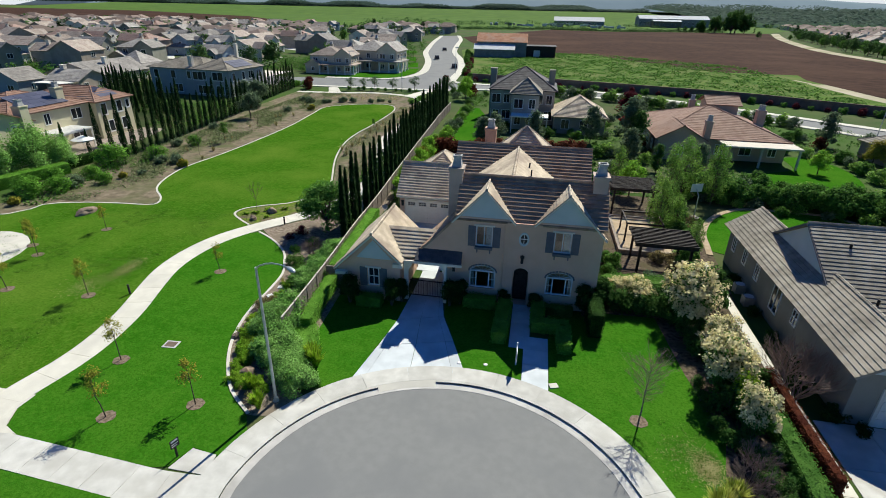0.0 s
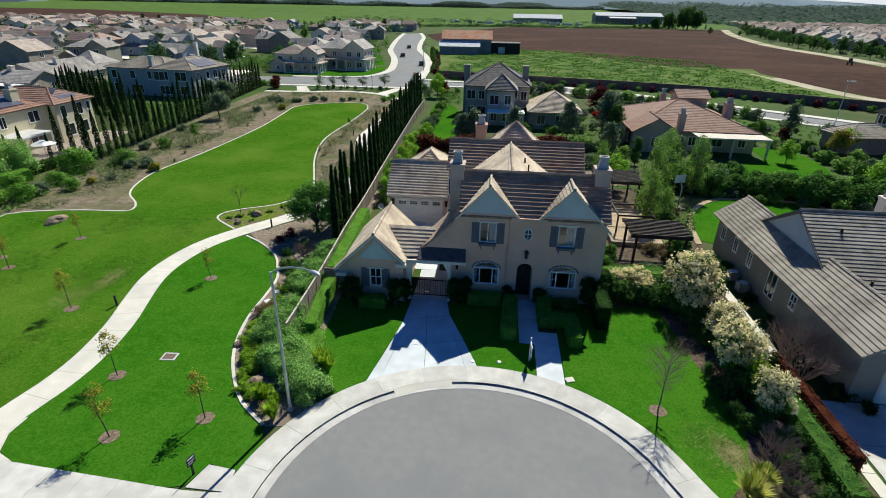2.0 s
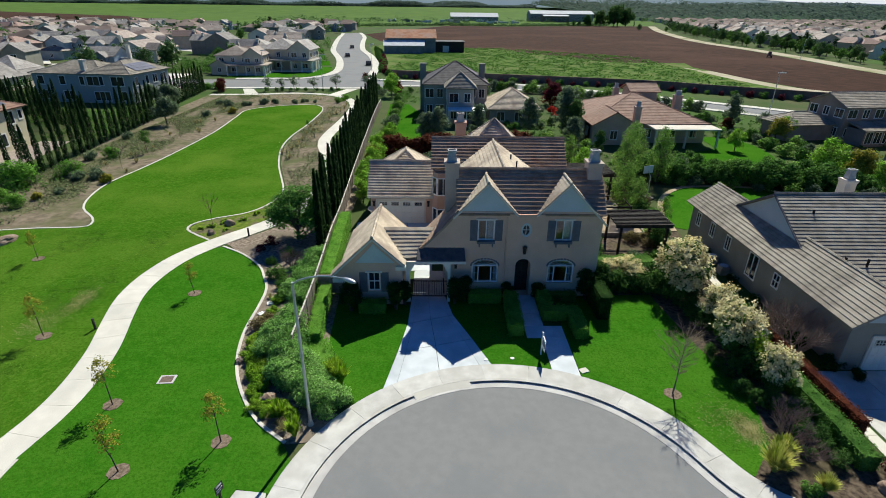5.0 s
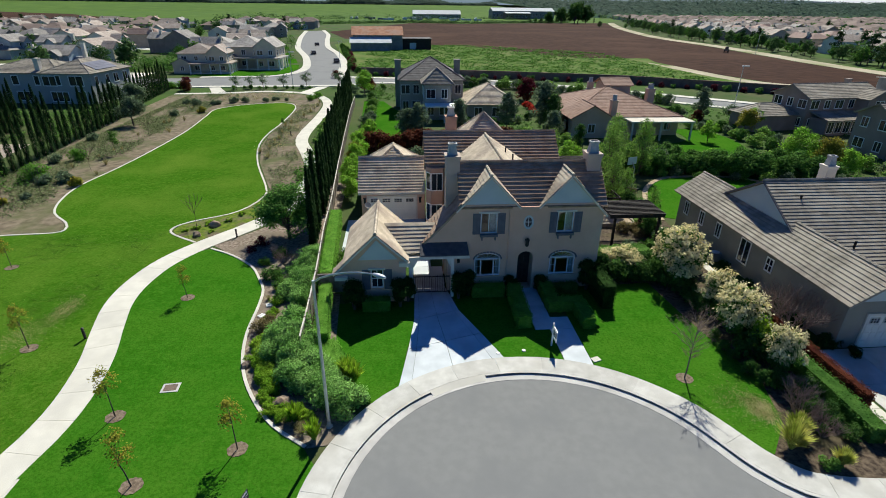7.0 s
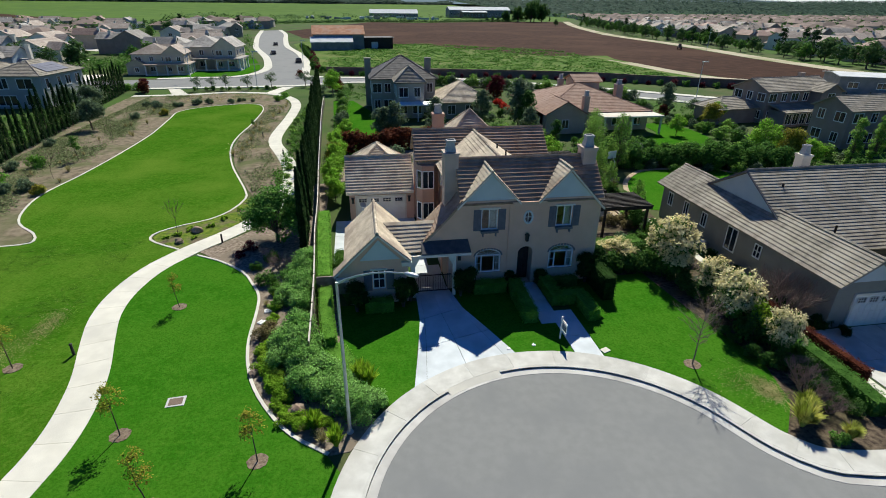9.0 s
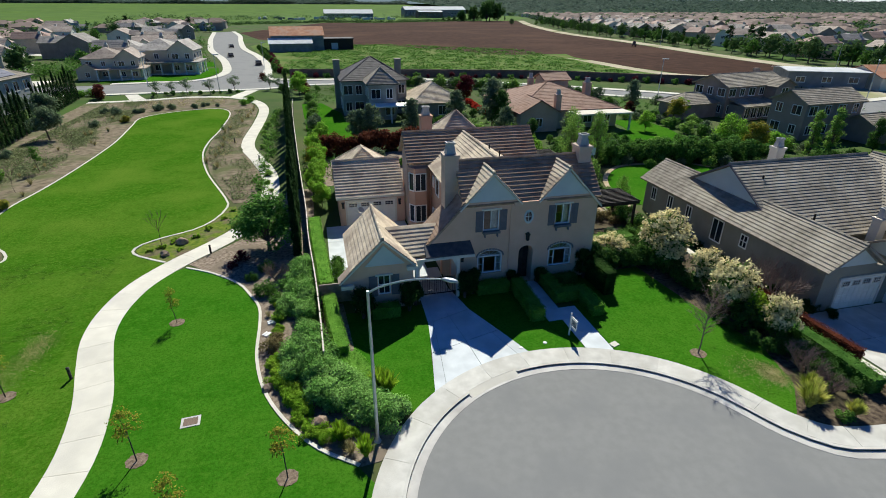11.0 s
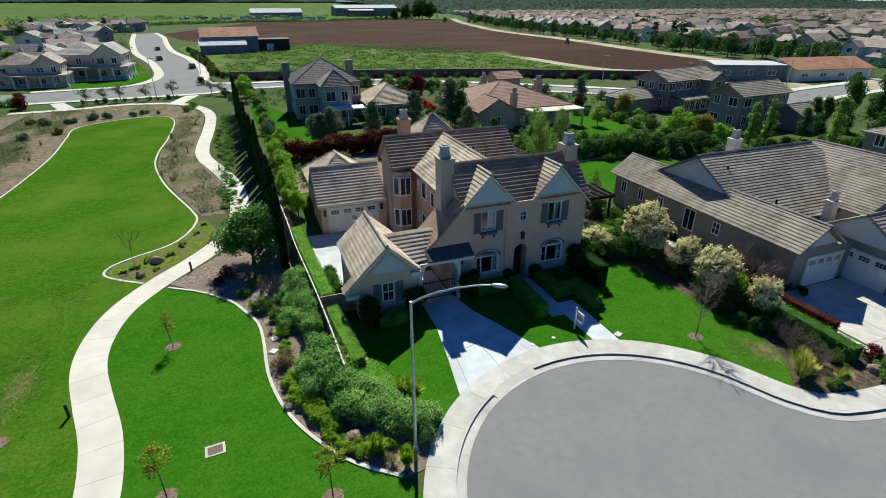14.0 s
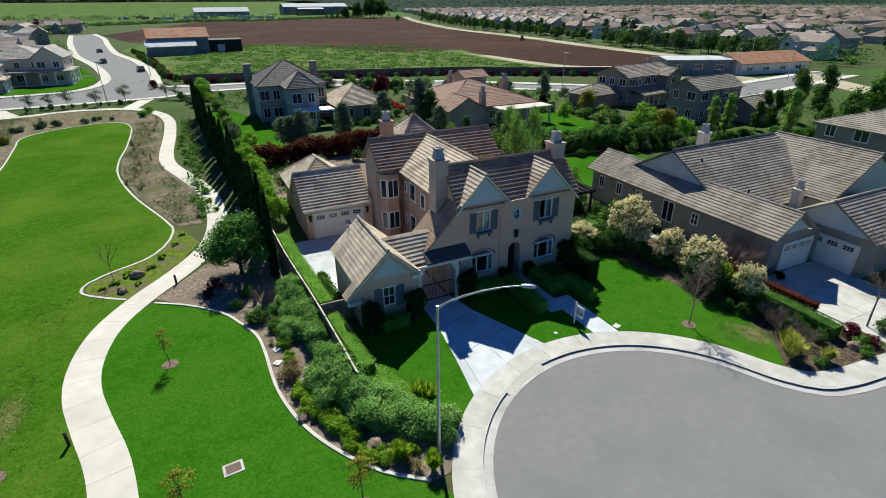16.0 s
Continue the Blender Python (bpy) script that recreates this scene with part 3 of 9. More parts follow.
# ---- plants ----
def cloud_mesh(name, pos, nrm, size, aspect=1.6, jitter=0.6, seed=0, rise=0.0):
    """A mesh of many small leaves: place, facing and length for each."""
    rng = np.random.default_rng(seed)
    n = len(pos)
    nrm = nrm + rng.normal(0, jitter, (n, 3)) + np.array((0, 0, 0.75 if rise == 0 else 0.1))
    nrm /= np.linalg.norm(nrm, axis=1)[:, None] + 1e-9
    t = rng.normal(0, 1, (n, 3)) + np.array((0, 0, rise))
    t -= nrm * (t * nrm).sum(1)[:, None]
    t /= np.linalg.norm(t, axis=1)[:, None] + 1e-9
    s = np.cross(nrm, t)
    L = (size * rng.uniform(0.65, 1.35, n))[:, None]
    a = pos - t * L * 0.5
    b = pos + s * L * 0.5 / aspect + nrm * L * 0.08
    c = pos + t * L * 0.5 - nrm * L * 0.10
    d = pos - s * L * 0.5 / aspect + nrm * L * 0.08
    co = np.stack([a, b, c, d], 1).reshape(-1, 3)
    me = bpy.data.meshes.new(name)
    me.vertices.add(4 * n)
    me.vertices.foreach_set("co", co.ravel().astype(np.float32))
    me.loops.add(4 * n)
    me.loops.foreach_set("vertex_index", np.arange(4 * n, dtype=np.int32))
    me.polygons.add(n)
    me.polygons.foreach_set("loop_start", np.arange(0, 4 * n, 4, dtype=np.int32))
    me.update(calc_edges=True)
    return me


def blob_points(clumps, per, seed, fill=0.55):
    """Leaf places over clumps given as (x, y, z, rx, ry, rz)."""
    rng = np.random.default_rng(seed)
    P, N = [], []
    for x, y, z, rx, ry, rz in clumps:
        d = rng.normal(0, 1, (per, 3))
        d /= np.linalg.norm(d, axis=1)[:, None]
        r = rng.uniform(fill, 1.08, per)[:, None]
        bumpy = 1 + 0.13 * np.sin(d[:, :1] * 7 + x * 3) * np.cos(d[:, 1:2] * 6 + y * 5)
        P.append(np.array((x, y, z)) + d * r * bumpy * np.array((rx, ry, rz)))
        N.append(d / np.array((rx, ry, rz)))
    P, N = np.concatenate(P), np.concatenate(N)
    return P, N / np.linalg.norm(N, axis=1)[:, None]


def clumps_in(seed, n, rx, ry, z0, z1, r, top=0.55, flat=0.85):
    """Clump places that fill an uneven crown between two heights."""
    rng = random.Random(seed)
    out = []
    for i in range(n):
        u = (i + 0.5) / n
        z = z0 + (z1 - z0) * u
        w = math.sin(math.pi * min(1, 0.18 + u * 0.80)) ** top
        a, q = rng.uniform(0, 6.283), math.sqrt(rng.uniform(0.05, 1))
        s = r * rng.uniform(0.7, 1.3)
        out.append((rx * w * q * math.cos(a), ry * w * q * math.sin(a), z + rng.uniform(-0.1, 0.1) * (z1 - z0), s, s, s * flat))
    return out


def shrub_proto(name, label, seed, rx, ry, h, leaf, material, n=16, per=110, core=True, category="shrub", bloom=None):
    """A rounded leafy shrub on short stems."""
    root = thing(name, label, category)
    cl = clumps_in(seed, n, rx * 0.72, ry * 0.72, h * 0.22, h * 0.86, min(rx, ry, h) * 0.42)
    P, N = blob_points(cl, per, seed)
    P[:, 2] = np.maximum(P[:, 2], 0.03)
    link("foliage", cloud_mesh("foliage", P, N, leaf, seed=seed), material, root)
    bm = bmesh.new()
    rng = random.Random(seed)
    for i in range(5):
        a = i * 1.26 + rng.uniform(-0.3, 0.3)
        tube(bm, [(0.05 * math.cos(a), 0.05 * math.sin(a), -0.02), (rx * 0.25 * math.cos(a), ry * 0.25 * math.sin(a), h * 0.35), (rx * 0.5 * math.cos(a), ry * 0.5 * math.sin(a), h * 0.7)], [0.035, 0.025, 0.01], 5)
    part("stem", bm, TRUNK, root)
    if bloom is not None:
        P, N = blob_points([(x, y, z, s * 1.05, s * 1.05, s * f) for (x, y, z, s, _, f) in ((c[0], c[1], c[2], c[3], 0, 0.9) for c in cl)], 46, seed + 5, 0.94)
        keep = (N[:, 2] > 0.12) & (P[:, 2] > h * 0.38)
        P, N = P[keep], N[keep]
        rngn = np.random.default_rng(seed)
        heads = np.repeat(P, 11, 0) + rngn.normal(0, leaf * 0.62, (len(P) * 11, 3))
        link("blossom", cloud_mesh("blossom", heads, np.repeat(N, 11, 0), leaf * 0.92, 1.1, seed=seed + 1), bloom, root)
    return root


def tree_proto(name, label, seed, h, trunk_h, rx, ry, leaf, material, n=26, per=130, r=None, trunk_r=0.12, flat=0.8, z0=None):
    """A tree: tapered trunk, limbs that reach the clumps, and a crown of small leaves with gaps."""
    root = thing(name, label, "tree")
    r = r or min(rx, ry) * 0.36
    cl = clumps_in(seed, n, rx * 0.78, ry * 0.78, (z0 or trunk_h) + r * 0.4, h - r * 0.8, r, flat=flat)
    bm = bmesh.new()
    rng = random.Random(seed)
    lean = (rng.uniform(-0.1, 0.1) * trunk_h, rng.uniform(-0.1, 0.1) * trunk_h)
    top = Vector((lean[0], lean[1], h * 0.72))
    tube(bm, [(0, 0, -0.05), (lean[0] * 0.4, lean[1] * 0.4, trunk_h * 0.6), (lean[0], lean[1], trunk_h), top], [trunk_r, trunk_r * 0.8, trunk_r * 0.7, trunk_r * 0.2], 8)
    for x, y, z, *_ in cl[::2]:
        s = Vector((lean[0], lean[1], trunk_h * rng.uniform(0.85, 1.25)))
        e = Vector((x, y, z))
        mid = s.lerp(e, 0.5) + Vector((0, 0, (e - s).length * 0.08))
        tube(bm, [s, mid, e], [trunk_r * 0.4, trunk_r * 0.25, trunk_r * 0.08], 5, False)
    part("trunk", bm, TRUNK, root)
    P, N = blob_points(cl, per, seed, 0.35)
    link("crown", cloud_mesh("crown", P, N, leaf, seed=seed), material, root)
    return root


def cypress_proto(seed, h, w, n=1300, leaf=0.38):
    root = thing("cypress", "slim dark green Italian cypress in a row", "tree", group="cypress rows")
    bm = bmesh.new()
    tube(bm, [(0, 0, -0.05), (0, 0, h * 0.5), (0, 0, h * 0.93)], [0.07, 0.05, 0.01], 6)
    part("trunk", bm, TRUNK, root)
    rng = np.random.default_rng(seed)
    u = rng.uniform(0, 1, n)
    z = 0.15 + u * (h - 0.15)
    rad = w / 2 * np.clip(u + 0.12, 0, 1) ** 0.3 * (1 - u) ** 0.72 * 1.35 * (1 + 0.10 * np.sin(z * 4 + seed)) * rng.uniform(0.65, 1.0, n)
    a = rng.uniform(0, 2 * np.pi, n)
    P = np.stack([rad * np.cos(a), rad * np.sin(a), z], 1)
    N = np.stack([np.cos(a), np.sin(a), np.full(n, 0.5)], 1)
    link("crown", cloud_mesh("crown", P, N, leaf, 3.2, 0.35, seed, 3.0), L_CYPRESS, root)
    return root


def hedge(name, label, line, w, h, leaf, material, seed, density=150, base=0.0):
    """A clipped hedge along a line: a twiggy inner body with leaves all over it."""
    root = thing(name, label, "hedge", (*line[0], base))
    o = Vector(line[0])
    ln = [Vector(p) - o for p in line]
    bm = bmesh.new()
    strip(bm, ln, -w / 2 + 0.08, w / 2 - 0.08, 0, h - 0.08)
    part("inner_growth", bm, material, root)
    rng = np.random.default_rng(seed)
    P, N = [], []
    for a, b in zip(ln, ln[1:]):
        t = (b - a)
        L = t.length
        t.normalize()
        s = Vector((-t.y, t.x))
        n = int(L * (w + 2 * h) * density)
        q = rng.uniform(-h, w + h, n)
        l = rng.uniform(0, L, n)
        side = np.clip(q, 0, w) - w / 2
        zz = np.where(q < 0, h + q, np.where(q > w, h - (q - w), h)) + rng.normal(0, 0.035, n)
        side = side + rng.normal(0, 0.035, n)
        P.append(np.stack([a.x + t.x * l + s.x * side, a.y + t.y * l + s.y * side, np.maximum(zz, 0.02)], 1))
        out = np.where(q < 0, -1.0, np.where(q > w, 1.0, 0.0))
        N.append(np.stack([s.x * out, s.y * out, np.where(out == 0, 1.0, 0.25)], 1))
    for end, nxt in ((ln[0], ln[1]), (ln[-1], ln[-2])):
        t = (end - nxt).normalized()
        n = int(w * h * density)
        q = rng.uniform(-w / 2, w / 2, n)
        P.append(np.stack([end.x - t.y * q + t.x * 0.03, end.y + t.x * q + t.y * 0.03, rng.uniform(0.02, h, n)], 1))
        N.append(np.tile((t.x, t.y, 0.3), (n, 1)))
    link("foliage", cloud_mesh("foliage", np.concatenate(P), np.concatenate(N), leaf, 1.5, 0.5, seed), material, root)
    return root


def bare_proto(name, label, seed, h, trunk_h, spread, material, depth=4, r0=0.07, multi=1, bud=None):
    """A leafless tree or shrub that forks again and again."""
    root = thing(name, label, "tree" if multi == 1 else "shrub")
    bm = bmesh.new()
    rng = random.Random(seed)
    tips = []

    def grow(p, d, length, r, k):
        e = p + d * length
        mid = p.lerp(e, 0.5) + Vector((rng.uniform(-1, 1), rng.uniform(-1, 1), 0)) * length * 0.06
        tube(bm, [p, mid, e], [r, r * 0.85, r * 0.68], 5 if k > 2 else 3, False)
        if k == 0:
            tips.append(e)
            return
        for i in range(3 if k > 1 else 4):
            q = Vector((rng.uniform(-1, 1), rng.uniform(-1, 1), rng.uniform(-0.2, 0.7)))
            nd = (d + q * spread).normalized()
            grow(p.lerp(e, rng.uniform(0.55, 1)), nd, length * rng.uniform(0.6, 0.8), r * 0.6, k - 1)
    if multi == 1:
        grow(Vector((0, 0, -0.05)), Vector((0.03, 0.02, 1)).normalized(), trunk_h, r0, 0)
        for i in range(5):
            a = i * 1.26
            grow(Vector((0.02, 0.02, trunk_h * (0.85 + 0.05 * (i % 3)))), Vector((math.cos(a) * 0.55, math.sin(a) * 0.55, 1)).normalized(), (h - trunk_h) * 0.45, r0 * 0.6, depth)
    else:
        for i in range(multi):
            a = i * 6.283 / multi + rng.uniform(-0.3, 0.3)
            grow(Vector((0.1 * math.cos(a), 0.1 * math.sin(a), -0.05)), Vector((math.cos(a) * 0.7, math.sin(a) * 0.7, 1)).normalized(), h * 0.45, r0, depth)
    part("trunk" if multi == 1 else "branch_crown", bm, material, root)
    if bud is not None:
        P = np.array([tuple(p) for p in tips[1:]])
        P = np.repeat(P, 2, 0) + np.random.default_rng(seed).normal(0, 0.06, (len(P) * 2, 3))
        link("bud", cloud_mesh("bud", P, np.zeros_like(P) + 0.1, 0.075, seed=seed), bud, root)
    return root


def blades_proto(name, label, seed, n, length, width, material, stand=0.75):
    """A clump of long arching blades."""
    root = thing(name, label, "plant")
    bm = bmesh.new()
    rng = random.Random(seed)
    for i in range(n):
        a = rng.uniform(0, 6.283)
        lean = rng.uniform(0.15, 1.0) * stand
        L = length * rng.uniform(0.7, 1.15)
        d = Vector((math.cos(a), math.sin(a), 0))
        s = Vector((-d.y, d.x, 0))
        pts = []
        for k in range(4):
            u = k / 3
            pts.append(d * (0.08 + L * lean * u * (0.6 + 0.4 * u)) + Vector((0, 0, L * (u * (1.25 - lean * 0.35) - 0.42 * lean * u * u * 1.6))))
        w = [width * 0.5, width * 0.55, width * 0.4, 0.004]
        vs = [(bm.verts.new(p + s * q), bm.verts.new(p - s * q)) for p, q in zip(pts, w)]
        for u, v in zip(vs, vs[1:]):
            bm.faces.new((u[0], v[0], v[1], u[1]))
    part("foliage", bm, material, root)
    return root


def boulder(name, label, loc, sx, sy, sz, seed):
    bm = bmesh.new()
    bmesh.ops.create_icosphere(bm, subdivisions=3, radius=1)
    for v in bm.verts:
        k = 1 + 0.28 * noise.noise(v.co * 1.3 + Vector((seed, 0, 0))) + 0.12 * noise.noise(v.co * 3.1 + Vector((0, seed, 0)))
        v.co = Vector((v.co.x * sx * k, v.co.y * sy * k, max(v.co.z * k, -0.35) * sz))
    me = bpy.data.meshes.new(name)
    bm.to_mesh(me)
    bm.free()
    ob = link(name, me, ROCK)
    ob.matrix_basis = pose(*loc[:2], 0.26 * sz, 0, 0, seed * 40)
    return tagged(ob, label, "rock")

# ---- ground, street, paths ----
CX, CY, CR = -0.8, 15.3, 9.25
KERB = [Vector((-5.6, -40.0)), Vector((-5.9, -15.0)), Vector((-6.7, -4.0)), Vector((-7.4, 0.0)), Vector((-8.2, 3.0)), Vector((-9.6, 8.5)), Vector((-10.15, 12.5))]
KERB += [Vector((CX + (CR + 0.35) * math.cos(radians(a)), CY + (CR + 0.35) * math.sin(radians(a)))) for a in range(176, 28, -4)]
KERB += spline([(7.75, 19.6), (8.75, 17.6), (10.1, 16.15), (11.6, 15.6), (14.2, 15.2), (22.0, 14.6), (45.0, 13.6)], 0.7)
KERB.reverse()
# walked from the east end round the bulb to the south, the lots lie to the right, the street to the left
hole = [tuple(p) for p in KERB] + [(7.5, -40.0), (7.5, -3.0), (9.5, 1.5), (13.0, 3.0), (45.0, 3.0)]
bm = prism([[(-3500, -600), (3500, -600), (3500, 4500), (-3500, 4500)], list(reversed(hole))], 0.4, Matrix.Translation((0, 0, -0.03)))
tagged(part("ground", bm, EARTH, None), "valley floor of dry grass and earth", "ground", kind="structure")
road = sheet([tuple(p) for p in offset(KERB, 0.38)] + [(8.0, -40.0), (8.0, -3.1), (9.9, 1.1), (13.1, 2.5), (46.0, 2.5)], -0.115, 0.3)
tagged(part("road", road, ASPHALT, None), "pale grey worn asphalt cul-de-sac street", "road", kind="structure")
kerb = thing("kerb", "pale concrete kerb and gutter round the cul-de-sac", "kerb", kind="structure")
bm = bmesh.new()
strip(bm, KERB, -0.02, 0.46, -0.4, -0.10)
part("gutter", bm, GUTTER, kerb)
bm = bmesh.new()
drop = [i for i, p in enumerate(KERB) if -5.9 < p.x < -1.9 and p.y > 20]
for seg in (KERB[:drop[0] + 1], KERB[drop[-1]:]):
    bm = bmesh.new()
    strip(bm, seg, -0.16, 0.0, -0.4, 0.012)
    part("kerbstone", bm, CONCRETE, kerb)
seg = KERB[drop[0]:drop[-1] + 1]
bm = bmesh.new()
hi, lo = [bm.verts.new((*p, 0.014)) for p in offset(seg, -0.18)], [bm.verts.new((*p, -0.096)) for p in offset(seg, 0.3)]
for i in range(len(seg) - 1):
    bm.faces.new((hi[i], hi[i + 1], lo[i + 1], lo[i]))
part("drive_apron", bm, PATHCRETE, kerb)

pav = thing("pavement", "pale concrete pavement of jointed slabs round the street", "pavement", kind="structure")
slabs(pav, KERB, -1.44, -0.163, 0.015, 0.2, 2.4, CONCRETE)
west = [Vector((-11.4, 15.4)), Vector((-13.5, 15.3)), Vector((-17.0, 15.5)), Vector((-22.0, 15.8)), Vector((-30.0, 16.3)), Vector((-46.0, 17.0))]
slabs(pav, spline([tuple(p) for p in west], 1.0), -0.85, 0.95, 0.012, 0.2, 1.7, CONCRETE)
part("slab", sheet([(-11.75, 17.45), (-13.1, 17.6), (-13.5, 16.3), (-11.6, 16.28)], 0.010, 0.2), CONCRETE, pav)

path = thing("park_path", "winding pale concrete park path of jointed slabs", "path", kind="structure")
PATHLINE = spline([(-24.9, 16.6), (-24.8, 19.3), (-24.35, 21.6), (-24.25, 24.2), (-24.75, 27.6), (-25.75, 31), (-26.5, 34), (-26.55, 37), (-25.8, 40.3), (-24.05, 43.4), (-21.4, 46.8), (-19.35, 50.1), (-18.2, 53.6), (-17.7, 59), (-18.2, 66.4), (-20.1, 74), (-21.8, 80), (-22.25, 86.5), (-21.7, 100), (-21.85, 112), (-24.1, 121), (-28.9, 127.5), (-38.4, 130.3), (-47, 128), (-58, 127)], 0.8)
slabs(path, PATHLINE, -0.93, 0.93, 0.018, 0.2, 2.1, PATHCRETE)
part("slab", sheet([(-22.2, 16.7), (-23.2, 17.1), (-23.75, 18.2), (-23.7, 19.3), (-26.3, 19.4), (-27.5, 17.0), (-27.5, 16.2)], 0.0145, 0.2), PATHCRETE, path)
pad = thing("park_plaza", "round pale concrete seating pad in the park", "pavement", kind="structure")
part("slab", sheet([(-45.2 + 5.0 * math.cos(a / 24 * 6.2832), 32.6 + 5.0 * math.sin(a / 24 * 6.2832)) for a in range(24)], 0.02, 0.2), PATHCRETE, pad)

# lawns
LAWN_EDGE = [(-60, 37.5), (-49.6, 41.2), (-48.6, 44.2), (-45.8, 45.5), (-41.9, 46.3), (-38.2, 46.6), (-37.4, 47.4), (-38.3, 49.2), (-40.8, 51.8), (-42.3, 55.4), (-43, 60.3), (-42.2, 67), (-41.6, 76), (-41.4, 88), (-42.3, 100), (-42.6, 107.5), (-38, 112.3), (-31, 114.2), (-27.9, 109), (-27.6, 95), (-28.1, 85.4), (-27.7, 78), (-25.7, 68.9), (-22.4, 59), (-21.8, 55.9), (-22.6, 52.6), (-24, 50.6), (-26.1, 49.4), (-27.7, 48.1), (-28.1, 46.8), (-27.3, 45.6), (-24.95, 43.9)]
edge = spline(LAWN_EDGE, 1.2)
pth = [p for p in offset(PATHLINE, 0.86) if p.y < 44.0]
ring = [tuple(p) for p in edge] + [tuple(p) for p in reversed(pth)] + [(-27.0, 17.2), (-60.0, 18.6)]
tagged(part("park_lawn", sheet(ring, 0.0, 0.03), PARKGRASS, None), "mown green park lawn with paler worn patches", "lawn", kind="structure")
mow = thing("lawn_edging", "narrow pale concrete mowing strip round the lawns", "edging", kind="structure")
bm = bmesh.new()
strip(bm, edge, 0.0, 0.2, -0.1, 0.035)
part("edging_strip", bm, PATHCRETE, mow)
BED_EDGE = spline([(-23.1, 42.5), (-20.95, 41.05), (-18.9, 38.95), (-17.92, 37.05), (-17.17, 35.2), (-16.97, 33), (-16.92, 29.9), (-16.53, 27.37), (-15.83, 25.25), (-14.73, 23.22), (-13.5, 21.6), (-11.75, 20.2)], 0.6)
bm = bmesh.new()
strip(bm, BED_EDGE, 0.0, 0.18, -0.1, 0.06)
part("edging_strip", bm, PATHCRETE, mow)
pr = [p for p in offset(PATHLINE, -0.86) if 18.6 < p.y < 42.8]
ring = [tuple(p) for p in BED_EDGE] + [(-11.1, 19.1), (-11.6, 17.4), (-13.1, 17.65), (-13.55, 16.4), (-14.3, 16.2), (-22.1, 16.65), (-23.1, 17.1), (-23.7, 18.2)] + [tuple(p) for p in pr]
tagged(part("lower_lawn", sheet(ring, 0.004, 0.03), GRASS, None), "smooth mown lawn between the path and the shrub bed", "lawn", kind="structure")
tagged(part("verge_lawn", sheet([(-11.9, 14.3), (-22, 14.8), (-46, 16.0), (-46, 2), (-9.6, 2), (-10.95, 8.5)], 0.006, 0.03), GRASS, None), "mown grass verge beside the pavement", "lawn", kind="structure")

# planting beds
tagged(part("shrub_bed", sheet([(-23.0, 43.2), (-17.5, 49.5), (-16.4, 54.0), (-15.9, 60), (-13.2, 60), (-13.0, 26.6), (-10.4, 22.8), (-9.3, 22.1), (-10.7, 20.3), (-11.75, 20.2), (-13.5, 21.6), (-14.6, 23.3), (-15.7, 25.3), (-16.4, 27.4), (-16.8, 29.9), (-16.85, 33), (-17.05, 35.2), (-17.8, 37.1), (-18.8, 39), (-20.9, 41.1)], 0.0, 0.03), BARK, None), "shrub bed covered with brown bark mulch", "planting bed", kind="structure")
tagged(part("nub_bed", sheet([(-24.8, 44.1), (-27.1, 45.7), (-27.8, 46.8), (-27.5, 48), (-25.9, 49.2), (-23.9, 50.4), (-22.4, 52.5), (-21.6, 55.9), (-20.9, 56), (-19.6, 52.2), (-21.2, 48.8), (-23, 46.3)], 0.004, 0.03), NUBGREEN, None), "small grassy bed beside the path", "planting bed", kind="structure")
tagged(part("west_bed", sheet([(-60, 38.5), (-49.6, 41.4), (-48.6, 44.4), (-45.8, 45.8), (-41.9, 46.6), (-38.2, 46.9), (-37.7, 47.5), (-38.6, 49.3), (-41.1, 51.8), (-42.6, 55.4), (-43.3, 60.3), (-42.5, 67), (-41.9, 76), (-41.7, 88), (-42.6, 100), (-43, 107.8), (-38, 112.7), (-31, 114.6), (-27.5, 109), (-27.2, 95), (-27.7, 85.4), (-27.3, 78), (-25.3, 68.9), (-22, 59), (-21.2, 57), (-19.2, 57), (-19, 66), (-21, 74), (-22.9, 80), (-23.3, 87), (-22.8, 100), (-22.9, 112), (-25, 120), (-29.5, 126), (-38.4, 129), (-47, 126.6), (-58, 125.5), (-57, 95), (-52.5, 60), (-52.5, 44)], -0.004, 0.02), DRYBED, None), "dry sloping planting bed of bare soil and weeds", "planting bed", kind="structure")

# front garden
tagged(part("front_lawn", sheet([(-11.4, 33.0), (-11.1, 27.2), (-9.2, 22.9), (-8.4, 23.1), (-7.25, 24.15), (-6.85, 27.3), (-6.3, 30.1), (-6.2, 33.0)], 0.005, 0.03), GRASS, None), "mown front lawn beside the driveway", "lawn", kind="structure")
tagged(part("front_lawn_strip", sheet([(-1.1, 26.3), (-2.2, 29.2), (-3.3, 32.1), (-3.5, 34.3), (1.4, 34.3), (1.4, 29.0), (2.35, 29.0), (2.35, 25.75), (1.0, 25.95)], 0.005, 0.03), GRASS, None), "mown front lawn between driveway and front walk", "lawn", kind="structure")
ring = [(4.0, 25.3), (3.98, 30.4), (4.2, 34.2), (11.4, 34.6), (12.0, 28.4), (12.9, 23.5), (11.9, 20.2), (10.15, 18.3)] + [tuple(p) for p in offset(KERB, -1.42) if 18.3 < p.y < 26.0 and 4.0 < p.x < 10.2]
tagged(part("side_lawn", sheet(ring, 0.005, 0.03), GRASS, None), "mown side lawn with a bare mulch ring round a young tree", "lawn", kind="structure")
